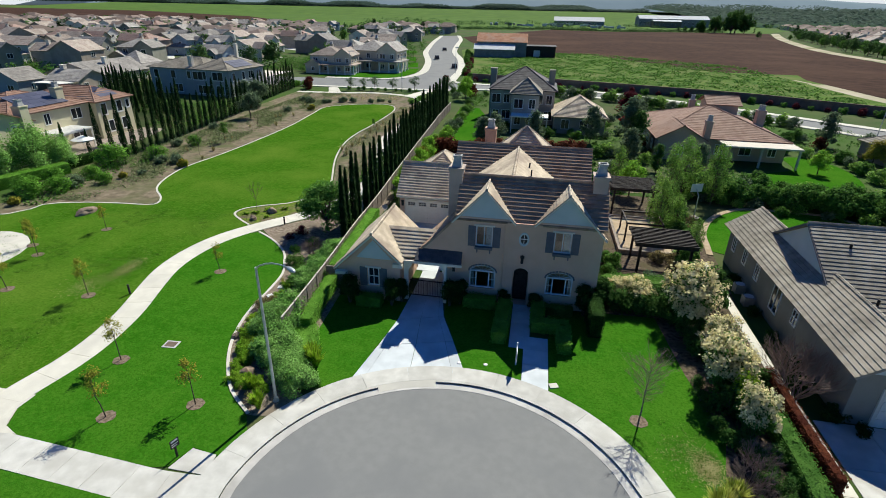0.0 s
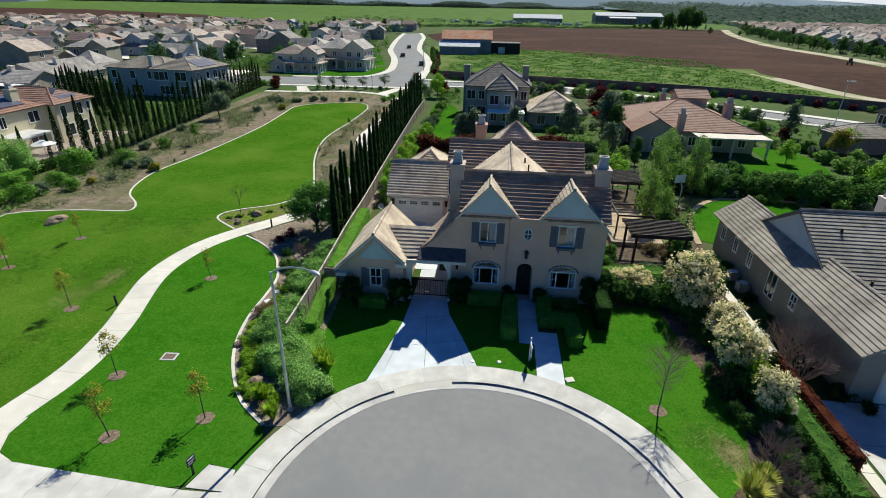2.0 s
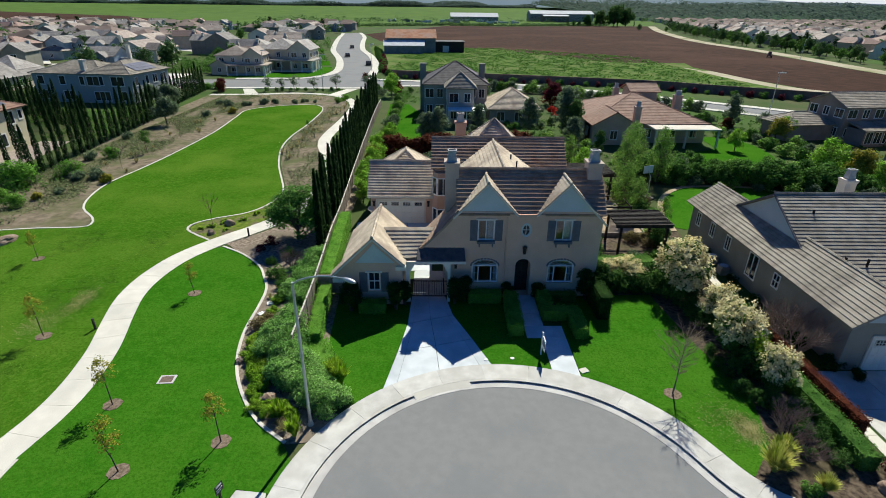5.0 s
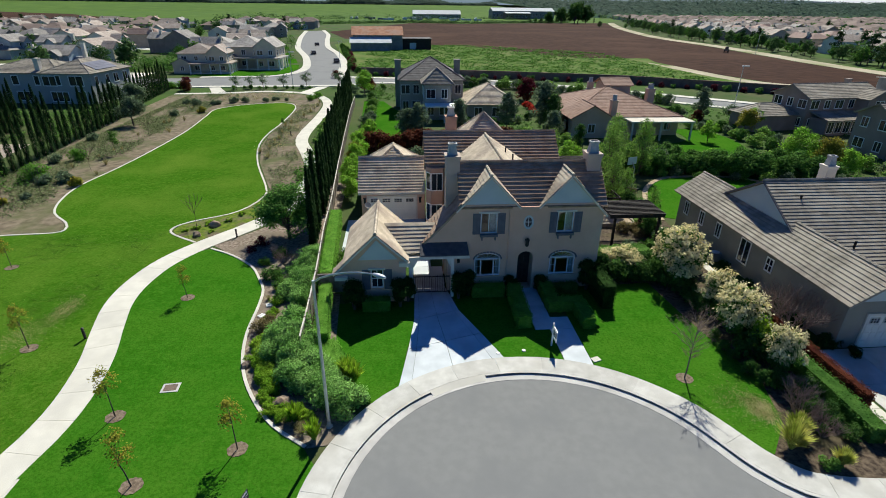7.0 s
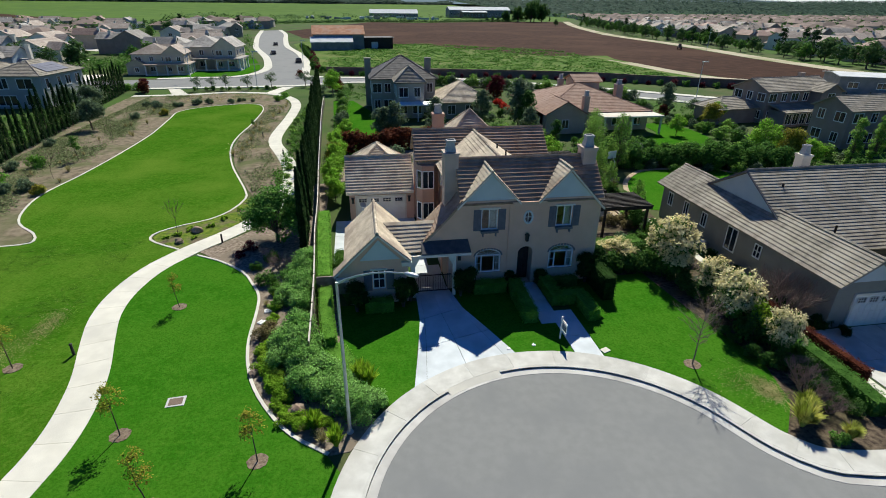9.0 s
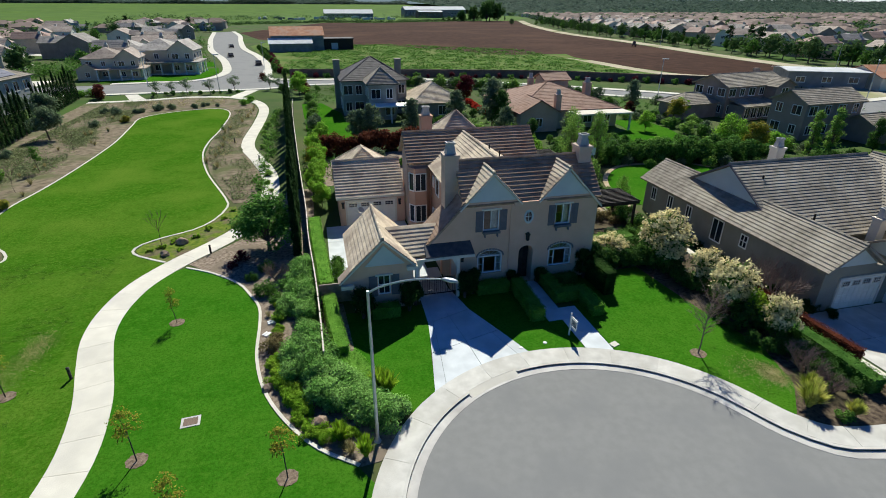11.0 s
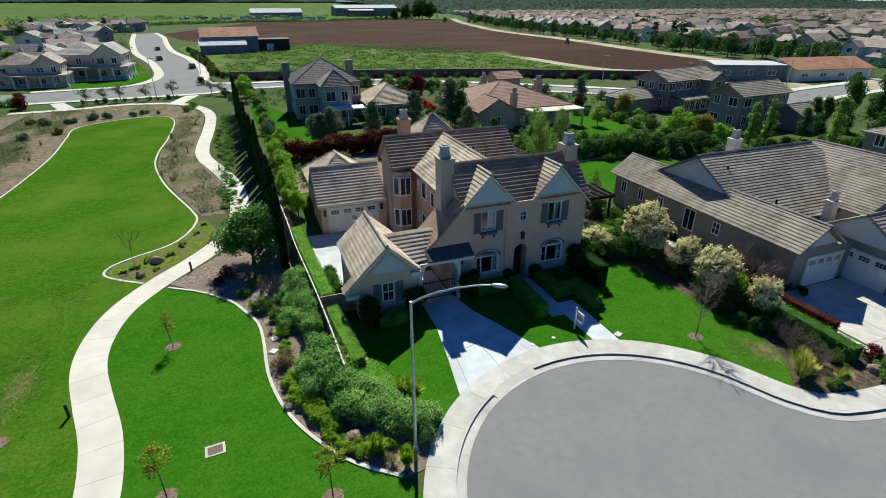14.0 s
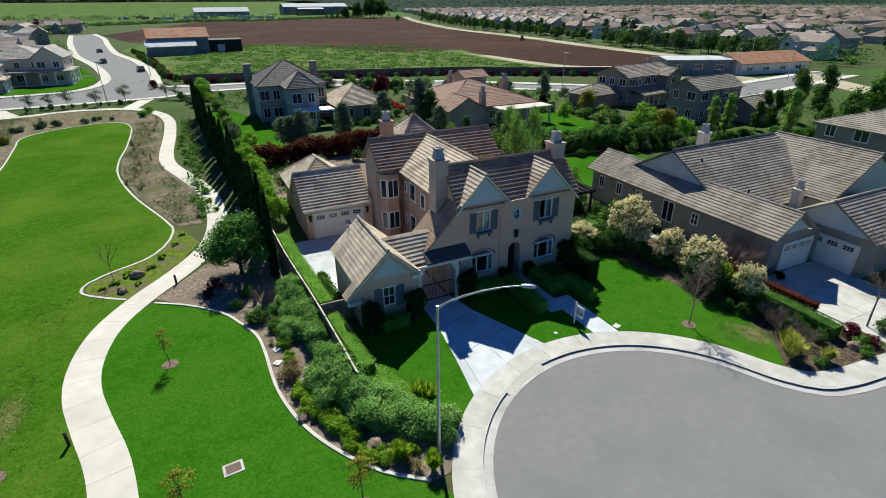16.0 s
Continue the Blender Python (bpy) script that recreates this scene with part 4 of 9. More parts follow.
tagged(part("mulch_bed", sheet([(7.3, 34.5), (11.4, 34.6), (12.0, 28.4), (12.9, 23.5), (11.9, 20.2), (10.15, 18.3), (9.4, 17.9), (10.4, 16.6), (12.0, 15.9), (17.5, 15.4), (17.0, 19.0), (16.6, 26.5), (17.5, 34.0), (18.6, 46.0), (18.0, 62.0), (8.0, 62.0), (7.3, 40.0)], -0.002, 0.03), SHADEMULCH, None), "brown mulched planting bed between the two houses", "planting bed", kind="structure")

drive = thing("driveway", "pale concrete driveway of scored panels leading to the gate", "driveway", kind="structure")
L = [(24.05, -7.35), (27.5, -6.75), (30.6, -6.3), (34.7, -6.15)]
R = [(25.9, -0.95), (28.9, -2.1), (31.7, -3.25), (34.7, -3.85)]
for i in range(3):
    for j in range(4):
        def at(row, u):
            (ya, xa), (yb, xb) = L[row], R[row]
            return (xa + (xb - xa) * u, ya + (yb - ya) * u)
        u0, u1 = (0, 0.11, 0.5, 0.89, 1.0)[j:j + 2]
        q = [at(i, u0), at(i, u1), at(i + 1, u1), at(i + 1, u0)]
        c = Vector((sum(p[0] for p in q) / 4, sum(p[1] for p in q) / 4))
        part("slab", sheet([tuple(c + (Vector(p) - c) * (1 - 0.024 / (Vector(p) - c).length)) for p in q], 0.010, 0.2), DRIVECRETE, drive)
for y0, y1 in ((34.72, 38.2), (38.23, 41.5), (41.53, 44.8), (44.83, 48.3)):
    for x0, x1 in (((-6.15, -3.9),) if y0 < 38 else ((-12.1, -9.7), (-9.67, -7.24), (-7.21, -4.75))):
        part("slab", sheet([(x0, y0), (x1, y0), (x1, y1), (x0, y1)], 0.010, 0.2), DRIVECRETE, drive)
fw = thing("front_walk", "pale concrete front walk of square slabs to the door", "path", kind="structure")
for x0, x1, y0, y1 in ((2.4, 3.95, 25.3, 27.45), (2.4, 3.95, 27.48, 29.0), (1.45, 3.95, 29.03, 30.4), (1.45, 2.75, 30.43, 31.9), (1.45, 2.75, 31.93, 33.4), (1.45, 2.75, 33.43, 35.3)):
    part("slab", sheet([(x0, y0), (x1, y0), (x1, y1), (x0, y1)], 0.011, 0.2), DRIVECRETE, fw)
tagged(part("side_soil", sheet([(-11.7, 25.0), (-11.1, 27.2), (-11.4, 33.0), (-11.5, 34.4), (-12.9, 34.4), (-12.7, 26.0)], 0.002, 0.03), BARK, None), "narrow brown soil strip along the hedge", "planting bed", kind="structure")
tagged(part("rear_garden", sheet([(-13.4, 60.5), (-13.9, 72), (10, 76), (18, 64), (8, 62), (8, 55), (-4, 55), (-4, 60.5)], 0.002, 0.03), BARK, None), "dark mulched garden behind the house", "planting bed", kind="structure")

# ---- main house ----
UPRIGHT = Matrix(((1, 0, 0, 0), (0, 0, -1, 0), (0, 1, 0, 0), (0, 0, 0, 1)))  # drawn x, y stand as world x, z, facing -y


def facing(y):
    return Matrix.Translation((0, y, 0)) @ UPRIGHT


def rect(x0, x1, z0, z1):
    return [(x0, z0), (x1, z0), (x1, z1), (x0, z1)]


def arch(x0, x1, z0, z1, rise, n=8):
    xm, w = (x0 + x1) / 2, (x1 - x0) / 2
    return [(x0, z0), (x1, z0)] + [(xm + w * math.cos(math.pi * k / n), z1 - rise + rise * math.sin(math.pi * k / n)) for k in range(n + 1)]


house = thing("house", "two-storey taupe stucco house with brown tiled gables and grey shutters", "house")
FY = 34.4
outer = [(-3.8, 0), (7.1, 0), (7.1, 5.9), (6.25, 6.75), (4.55, 8.45), (2.75, 6.55), (1.05, 6.55), (-0.95, 8.45), (-2.75, 6.75), (-3.15, 6.3), (-3.9, 5.4), (-4.9, 4.35), (-5.95, 3.35), (-5.95, 2.75), (-3.8, 2.75)]
ell = [(1.81 + 0.29 * math.cos(a * 0.3927), 5.24 + 0.44 * math.sin(a * 0.3927)) for a in range(16)]
holes = [arch(-1.88, 0.0, 1.1, 2.95, 0.5), arch(3.58, 5.46, 1.1, 2.95, 0.5), rect(-1.55, -0.37, 4.45, 5.98), rect(3.84, 5.02, 4.45, 5.98), arch(1.25, 2.35, 0.02, 3.0, 0.5), ell]
part("front_wall", prism([outer] + holes, 0.3, facing(FY)), STUCCO, house, "taupe stucco front wall")
bm = boxed((6.8, 7.1, FY + 0.3, 39.2, 0, 6.2), (-2.9, 7.1, 38.9, 39.2, 0, 6.2), (-2.9, -2.6, FY + 0.3, 38.9, 0, 6.6), (-2.6, 6.8, FY + 0.3, 38.9, -0.05, 0.02), (-2.6, 6.8, FY + 0.3, 38.9, 3.2, 3.4))
for x in (-2.9, 6.8):
    v = [bm.verts.new(p) for p in ((x, FY + 0.3, 6.2), (x, 39.2, 6.2), (x, 36.7, 8.6), (x + 0.3, FY + 0.3, 6.2), (x + 0.3, 39.2, 6.2), (x + 0.3, 36.7, 8.6))]
    for q in ((0, 1, 2), (5, 4, 3), (0, 3, 4, 1), (1, 4, 5, 2), (2, 5, 3, 0)):
        bm.faces.new([v[i] for i in q])
part("side_wall", bm, STUCCO, house)
# door in its arched recess
part("porch_recess", boxed((1.15, 1.25, FY + 0.3, 35.35, 0, 3.1), (2.35, 2.45, FY + 0.3, 35.35, 0, 3.1), (1.25, 2.35, 35.25, 35.35, 0, 3.1), (1.15, 2.45, FY + 0.3, 35.35, 3.1, 3.2)), STUCCO, house)
dr = part("front_door", boxed((1.3, 2.3, 35.15, 35.24, 0.05, 2.75), (1.40, 1.74, 35.11, 35.16, 0.2, 1.2), (1.86, 2.2, 35.11, 35.16, 0.2, 1.2), (1.40, 1.74, 35.11, 35.16, 1.4, 2.5), (1.86, 2.2, 35.11, 35.16, 1.4, 2.5)), DARKWOOD, house, "dark wooden front door")
bm = bmesh.new()
tube(bm, [(2.2, 35.05, 1.15), (2.2, 35.05, 1.45)], 0.02, 6)
part("door_handle", bm, IRON, dr)
part("porch_lantern", boxed((1.72, 1.88, FY - 0.2, FY - 0.02, 3.45, 3.5), (1.70, 1.90, FY - 0.24, FY - 0.04, 3.52, 3.9), (1.66, 1.94, FY - 0.28, FY, 3.9, 3.98), (1.74, 1.86, FY - 0.2, FY - 0.08, 3.98, 4.08)), IRON, house, "black iron wall lantern")
# bands, eaves and gable boards
part("eave_moulding", boxed((0.6, 3.0, FY - 0.22, FY, 6.28, 6.46), (0.7, 2.9, FY - 0.13, FY, 6.14, 6.28)), STUCCO, house, "cream moulded eave between the gables")
for xm in (-0.95, 4.55):
    tri = [(xm - 1.75, 6.62), (xm + 1.75, 6.62), (xm, 8.40)]
    part("gable_panel", prism([tri], 0.04, facing(FY - 0.045)), SIDING, house, "pale blue boarded gable")
    part("gable_sill", boxed((xm - 1.85, xm + 1.85, FY - 0.09, FY, 6.5, 6.62)), STUCCO, house)


def arched_window(x0, x1):
    xm = (x0 + x1) / 2
    fr = prism([arch(x0, x1, 1.1, 2.95, 0.5), arch(x0 + 0.09, x1 - 0.09, 1.19, 2.86, 0.42)], 0.14, facing(FY + 0.06))
    for a in (x0 + 0.48, x1 - 0.48):
        box(fr, a - 0.04, a + 0.04, FY + 0.08, FY + 0.18, 1.19, 2.42)
    box(fr, x0 + 0.05, x1 - 0.05, FY + 0.08, FY + 0.18, 2.38, 2.47)
    for k in range(1, 6):
        a = math.pi * k / 6
        tube(fr, [(xm, FY + 0.13, 2.42), (xm + 0.85 * math.cos(a), FY + 0.13, 2.42 + 0.46 * math.sin(a))], 0.02, 4)
    for a, b in ((x0 + 0.09, x0 + 0.44), (x1 - 0.44, x1 - 0.09)):
        box(fr, a, b, FY + 0.1, FY + 0.16, 1.78, 1.82)
    w = part("window", fr, WHITE, house, "white arched window with side lights")
    p = part("pane", prism([arch(x0 + 0.06, x1 - 0.06, 1.15, 2.9, 0.44)], 0.012, facing(FY + 0.14)), GLASS, w)
    for a, b in ((x0 + 0.02, x0 + 0.3), (x1 - 0.3, x1 - 0.02)):
        part("curtain", boxed((a, b, FY + 0.34, FY + 0.38, 1.05, 2.9)), CURTAIN, w, "white curtain")
    part("sill", boxed((x0 - 0.1, x1 + 0.1, FY - 0.08, FY + 0.05, 1.0, 1.1)), STUCCO, w)
    bm = bmesh.new()
    for k in range(13):
        a = math.pi * (k + 0.5) / 13
        r = (x1 - x0) / 2
        m = Matrix.Translation((xm + (r + 0.05) * math.cos(a), FY, 2.45 + (0.5 + 0.05) * math.sin(a))) @ Matrix.Rotation(math.pi / 2 - a, 4, "Y")
        box(bm, -0.085, 0.085, -0.03, 0.02, -0.05, 0.06, m)
    part("brick_arch", bm, SHUTTER, w, "dark brick arch over the window")


arched_window(-1.88, 0.0)
arched_window(3.58, 5.46)
for xm in (-0.96, 4.43):
    fr = prism([rect(xm - 0.59, xm + 0.59, 4.45, 5.98), rect(xm - 0.51, xm - 0.03, 4.53, 5.9), rect(xm + 0.03, xm + 0.51, 4.53, 5.9)], 0.12, facing(FY + 0.05))
    w = part("window", fr, WHITE, house, "white casement window")
    part("pane", boxed((xm - 0.52, xm + 0.52, FY + 0.11, FY + 0.122, 4.5, 5.92)), GLASS, w)
    for a, b in ((xm + 0.12, xm + 0.55),):
        part("curtain", boxed((a, b, FY + 0.34, FY + 0.37, 4.4, 6.0)), CURTAIN, w, "white curtain")
    part("lintel", boxed((xm - 0.72, xm + 0.72, FY - 0.09, FY, 5.98, 6.08)), CREAM, w)
    part("window_box", boxed((xm - 0.62, xm + 0.62, FY - 0.28, FY, 4.28, 4.45), (xm - 0.5, xm - 0.42, FY - 0.2, FY, 4.0, 4.28), (xm + 0.42, xm + 0.5, FY - 0.2, FY, 4.0, 4.28)), SHUTTER, w, "blue-grey bracketed window ledge")
    for sx in (-1, 1):
        a = xm + sx * 0.87
        sh = part("shutter", boxed((a - 0.26, a + 0.26, FY - 0.06, FY, 4.42, 5.95)), SHUTTER, house, "blue-grey louvred shutter")
        for k in range(12):
            part("slat", boxed((a - 0.2, a + 0.2, FY - 0.075, FY - 0.06, 4.5 + k * 0.118, 4.57 + k * 0.118)), SHUTTER, sh)
ov = part("oval_window", prism([[(1.81 + 0.36 * math.cos(a * 0.3927), 5.24 + 0.52 * math.sin(a * 0.3927)) for a in range(16)], [(1.81 + 0.24 * math.cos(a * 0.3927), 5.24 + 0.38 * math.sin(a * 0.3927)) for a in range(16)]], 0.1, facing(FY - 0.05)), SIDING, house, "pale oval window")
part("pane", prism([[(1.81 + 0.27 * math.cos(a * 0.3927), 5.24 + 0.41 * math.sin(a * 0.3927)) for a in range(16)]], 0.02, facing(FY + 0.1)), PANE, ov)
part("glazing_bar", boxed((1.79, 1.83, FY + 0.02, FY + 0.06, 4.84, 5.64), (1.55, 2.07, FY + 0.02, FY + 0.06, 5.22, 5.26)), WHITE, ov)
bm = bmesh.new()
tube(bm, [(0.45, FY - 0.06, 6.2), (0.45, FY - 0.06, 0.1)], 0.045, 6)
part("downpipe", bm, STUCCO, house)

# front roof: steep main ridge, two gables to the front
bm = bmesh.new()
EZ, RZ, RY = 6.48, 8.88, 36.8
for a, b in ((-3.05, 7.25),):
    roof_face(bm, (a, FY - 0.12, EZ - 0.1), (b, FY - 0.12, EZ - 0.1), (b, RY, RZ), (a, RY, RZ), lip=0.075)
    roof_face(bm, (b, 39.4, EZ - 0.3), (a, 39.4, EZ - 0.3), (a, RY, RZ), (b, RY, RZ))
ridge_caps(bm, (-3.05, RY, RZ + 0.03), (7.25, RY, RZ + 0.03))
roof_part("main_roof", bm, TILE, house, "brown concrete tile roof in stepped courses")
for xm, lx, rx in ((-0.95, -2.3, 2.12), (4.55, -2.12, 2.75)):
    bm = bmesh.new()
    zr, yf = 8.66, FY - 0.22
    back = FY - 0.12 + (zr - EZ + 0.1) / (RZ - EZ + 0.1) * (RY - FY + 0.12)
    for sgn, e in ((-1, lx), (1, rx)):
        ez = zr - abs(e) * 1.06
        ya = FY - 0.1 + max(0, (ez - EZ + 0.1)) / (RZ - EZ + 0.1) * (RY - FY + 0.12)
        f, g, h, k = (xm + e, yf, ez), (xm + e, max(ya, FY + 0.02), ez), (xm, back, zr), (xm, yf, zr)
        if sgn < 0:
            roof_face(bm, g, f, k, h)
        else:
            roof_face(bm, f, g, h, k)
    ridge_caps(bm, (xm, yf, zr + 0.02), (xm, back, zr + 0.02), 0.09)
    roof_part("gable_roof", bm, TILELIGHT, house, "tile gable roof in a sunlit tan tone")
    for sgn, e in ((-1, lx), (1, rx)):
        b = bmesh.new()
        tube(b, [(xm, yf - 0.01, zr - 0.10), (xm + e, yf - 0.01, zr - 0.10 - abs(e) * 1.06)], 0.06, 4)
        part("barge_board", b, CREAM, house)

# curved side roof that sweeps down to the gate
bm = bmesh.new()
prof = [(-2.95, 6.72), (-3.25, 6.28), (-3.95, 5.45), (-4.95, 4.4), (-6.0, 3.42)]
for (xa, za), (xb, zb) in zip(prof, prof[1:]):
    roof_face(bm, (xb, 37.3, zb), (xb, FY - 0.1, zb), (xa, FY - 0.1, za), (xa, 37.3, za), 0.31)
roof_part("sweep_roof", bm, TILE, house, "tile roof sweeping down to the gateway")
part("sweep_wall", prism([[(-2.9, 0), (-2.9, 6.6), (-3.25, 6.15), (-3.9, 5.3), (-4.9, 4.25), (-5.9, 3.3), (-5.9, 2.8), (-3.9, 2.8), (-3.9, 0)]], 0.25, facing(37.0)), STUCCO, house)
# grey in place of stucco, painting in the shade of the passage
part("gate_side_wall", boxed((-3.8, -3.55, FY + 0.3, 36.99, 0, 2.7), (-3.8, -3.55, 37.26, 39.2, 0, 2.7)), GREYHOUSE, house)
# unseen slab added to keep the sun off the passage floor
part("passage_ceiling", boxed((-6.74, -3.5, FY + 0.32, 36.99, 2.71, 2.79), (-6.74, -3.5, 37.26, 39.4, 2.71, 2.79)), GREYHOUSE, house)
# canopy over the gate
bm = bmesh.new()
v = [bm.verts.new(p) for p in ((-5.78, 33.5, 3.22), (-2.38, 33.5, 3.22), (-2.45, FY, 3.76), (-5.72, FY, 3.76), (-5.78, 33.5, 3.30), (-2.38, 33.5, 3.30), (-2.45, FY, 3.86), (-5.72, FY, 3.86))]
for q in ((3, 2, 1, 0), (4, 5, 6, 7), (0, 1, 5, 4), (1, 2, 6, 5), (2, 3, 7, 6), (3, 0, 4, 7)):
    bm.faces.new([v[i] for i in q])
for k in range(1, 9):
    x = -5.78 + 3.4 * k / 9
    tube(bm, [(x, 33.51, 3.31), (x, FY - 0.01, 3.87)], 0.018, 4)
cn = part("gate_canopy", bm, METALROOF, house, "dark lean-to canopy over the gateway")
part("canopy_beam", boxed((-6.6, -2.36, 33.46, 33.66, 3.02, 3.20)), CREAM, cn)
for x0, x1 in ((-6.55, -6.25), (-3.62, -3.42)):
    part("gate_post", boxed((x0, x1, 33.46, 33.72, 0, 3.02)), CREAM, house, "cream gate post")
for sx, x in ((1, -6.25), (-1, -3.62)):
    part("gate_brace", prism([[(x, 3.02), (x + sx * 0.34, 3.02), (x + sx * 0.2, 2.72), (x, 2.35)]], 0.16, facing(33.5)), CREAM, house)
part("gate_lantern", boxed((-3.12, -2.94, FY - 0.2, FY - 0.04, 2.3, 2.65), (-3.16, -2.9, FY - 0.24, FY, 2.65, 2.72)), IRON, house, "black iron wall lantern")
for x0, x1 in ((-6.22, -4.96), (-4.91, -3.65)):
    b = bmesh.new()
    for z in (0.12, 1.35):
        box(b, x0, x1, 34.0, 34.05, z, z + 0.06)
    for k in range(11):
        x = x0 + (x1 - x0) * k / 10
        tube(b, [(x, 34.025, 0.12), (x, 34.025, 1.4 + 0.12 * math.sin(k * 0.31))], 0.012, 4)
    part("iron_gate", b, IRON, house, "black iron driveway gate leaf")

# left wing: gable to the front with a flared foot
part("wing_front_wall", prism([[(-10.75, 0), (-6.75, 0), (-6.75, 3.25), (-8.64, 5.05), (-11.45, 2.3), (-11.25, 1.9), (-10.95, 1.7), (-10.75, 1.3)], rect(-9.15, -8.3, 1.1, 2.55)], 0.3, facing(33.1)), STUCCO, house)
part("wing_wall", boxed((-10.75, -10.45, 33.4, 38.9, 0, 3.2), (-7.05, -6.75, 33.4, 38.9, 0, 3.2), (-10.75, -6.75, 38.6, 38.9, 0, 3.2)), STUCCO, house)
part("wing_end_gable", prism([[(-10.7, 3.15), (-6.8, 3.15), (-8.72, 5.0)]], 0.25, facing(38.65)), STUCCO, house)
bm = bmesh.new()
zr, xm = 5.24, -8.72
roof_face(bm, (-10.95, 39.15, 3.12), (-10.95, 32.85, 3.12), (xm, 32.85, zr), (xm, 39.15, zr))
roof_face(bm, (-6.55, 32.85, 3.22), (-6.55, 39.15, 3.22), (xm, 39.15, zr), (xm, 32.85, zr))
roof_face(bm, (-11.68, 33.75, 2.35), (-11.68, 32.85, 2.35), (-10.9, 32.85, 3.15), (-10.9, 33.75, 3.15))
ridge_caps(bm, (xm, 32.85, zr + 0.03), (xm, 39.15, zr + 0.03))
roof_part("wing_roof", bm, TILELIGHT, house, "side wing tile roof in a sunlit tan tone")
part("gable_panel", prism([[(-9.95, 3.3), (-7.3, 3.3), (-8.68, 4.72)]], 0.04, facing(33.06)), SIDING, house, "pale blue boarded gable")
for a, b in (((-8.7, 5.12), (-11.65, 2.28)), ((-8.7, 5.12), (-6.6, 3.12))):
    t = bmesh.new()
    tube(t, [(a[0], 32.86, a[1]), (b[0], 32.86, b[1])], 0.07, 4)
    part("barge_board", t, CREAM, house)
for x0, x1, z0 in ((-7.2, -6.5, 2.85), (-11.55, -10.7, 1.9)):
    part("eave_return", boxed((x0, x1, 32.8, 33.1, z0, z0 + 0.25)), CREAM, house)
fr = prism([rect(-9.15, -8.3, 1.1, 2.55), rect(-9.07, -8.75, 1.18, 2.47), rect(-8.70, -8.38, 1.18, 2.47)], 0.12, facing(33.15))
box(fr, -9.1, -8.35, 33.17, 33.22, 1.8, 1.86)
w = part("window", fr, WHITE, house, "white sash window")
part("pane", boxed((-9.1, -8.35, 33.22, 33.235, 1.15, 2.5)), PANE, w)
part("lintel", boxed((-9.3, -8.15, 33.0, 33.1, 2.55, 2.66)), CREAM, w)
for a in (-9.47, -7.98):
    sh = part("shutter", boxed((a - 0.27, a + 0.27, 33.03, 33.1, 1.05, 2.55)), SHUTTER, house, "blue-grey louvred shutter")
    for k in range(11):
        part("slat", boxed((a - 0.2, a + 0.2, 33.015, 33.03, 1.13 + k * 0.125, 1.2 + k * 0.125)), SHUTTER, sh)
# roof that links wing and house above the gate
bm = bmesh.new()
roof_face(bm, (-6.9, 33.7, 3.35), (-5.0, 33.9, 3.35), (-4.6, 35.75, 4.85), (-8.2, 35.75, 4.85))
roof_face(bm, (-4.8, 37.4, 3.4), (-6.9, 37.4, 3.4), (-8.2, 35.75, 4.85), (-4.6, 35.75, 4.85))
roof_part("link_roof", bm, TILELIGHT, house, "tile roof above the gateway in a sunlit tan tone")

# chimneys
chimney(house, -3.35, 36.75, 3.0, 10.25, 0.95, 1.15, STACK)
chimney(house, 6.62, 36.75, 0.0, 10.32, 0.95, 1.15, STACK)
chimney(house, -2.2, 50.2, 0.0, 10.3, 1.0, 1.0, BRICKWASH)

# rear block with its gable ends, and the block that joins it to the front
part("rear_wall", walls_of("gx", -4.6, 6.7, 45.5, 49.6, 6.4, 6.3, 8.65, 0.3), STUCCO, house)
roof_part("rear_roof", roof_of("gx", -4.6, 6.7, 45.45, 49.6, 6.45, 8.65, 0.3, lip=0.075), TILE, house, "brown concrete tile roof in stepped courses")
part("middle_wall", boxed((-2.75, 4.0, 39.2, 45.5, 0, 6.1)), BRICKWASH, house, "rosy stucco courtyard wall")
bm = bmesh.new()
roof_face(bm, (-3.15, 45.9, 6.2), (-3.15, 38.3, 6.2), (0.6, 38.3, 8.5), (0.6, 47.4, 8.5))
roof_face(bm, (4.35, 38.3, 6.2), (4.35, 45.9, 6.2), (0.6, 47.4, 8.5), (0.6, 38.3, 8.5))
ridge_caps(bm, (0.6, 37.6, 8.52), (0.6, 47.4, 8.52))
roof_part("middle_roof", bm, TILELIGHT, house, "tile roof in a sunlit tan tone")
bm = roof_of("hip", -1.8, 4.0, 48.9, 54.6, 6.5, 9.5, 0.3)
roof_part("back_roof", bm, TILELIGHT, house, "hipped back roof in a sunlit tan tone")
part("back_wall", boxed((-1.8, 4.0, 49.6, 54.6, 0, 6.5)), STUCCO, house)
for x, y in ((1.7, 43.2), (1.9, 41.2)):
    b = bmesh.new()
    tube(b, [(x, y, 7.4), (x, y, 8.25)], 0.06, 8)
    part("vent_pipe", b, PIPE, house)
# two-storey bay on the courtyard
part("bay_wall", prism([[(-4.75, 46.4), (-4.75, 45.35), (-4.35, 44.75), (-3.35, 44.75), (-2.9, 45.35), (-2.9, 46.4)]], 6.1, Matrix.Translation((0, 0, 6.1))), BRICKWASH, house, "rosy stucco two-storey bay")
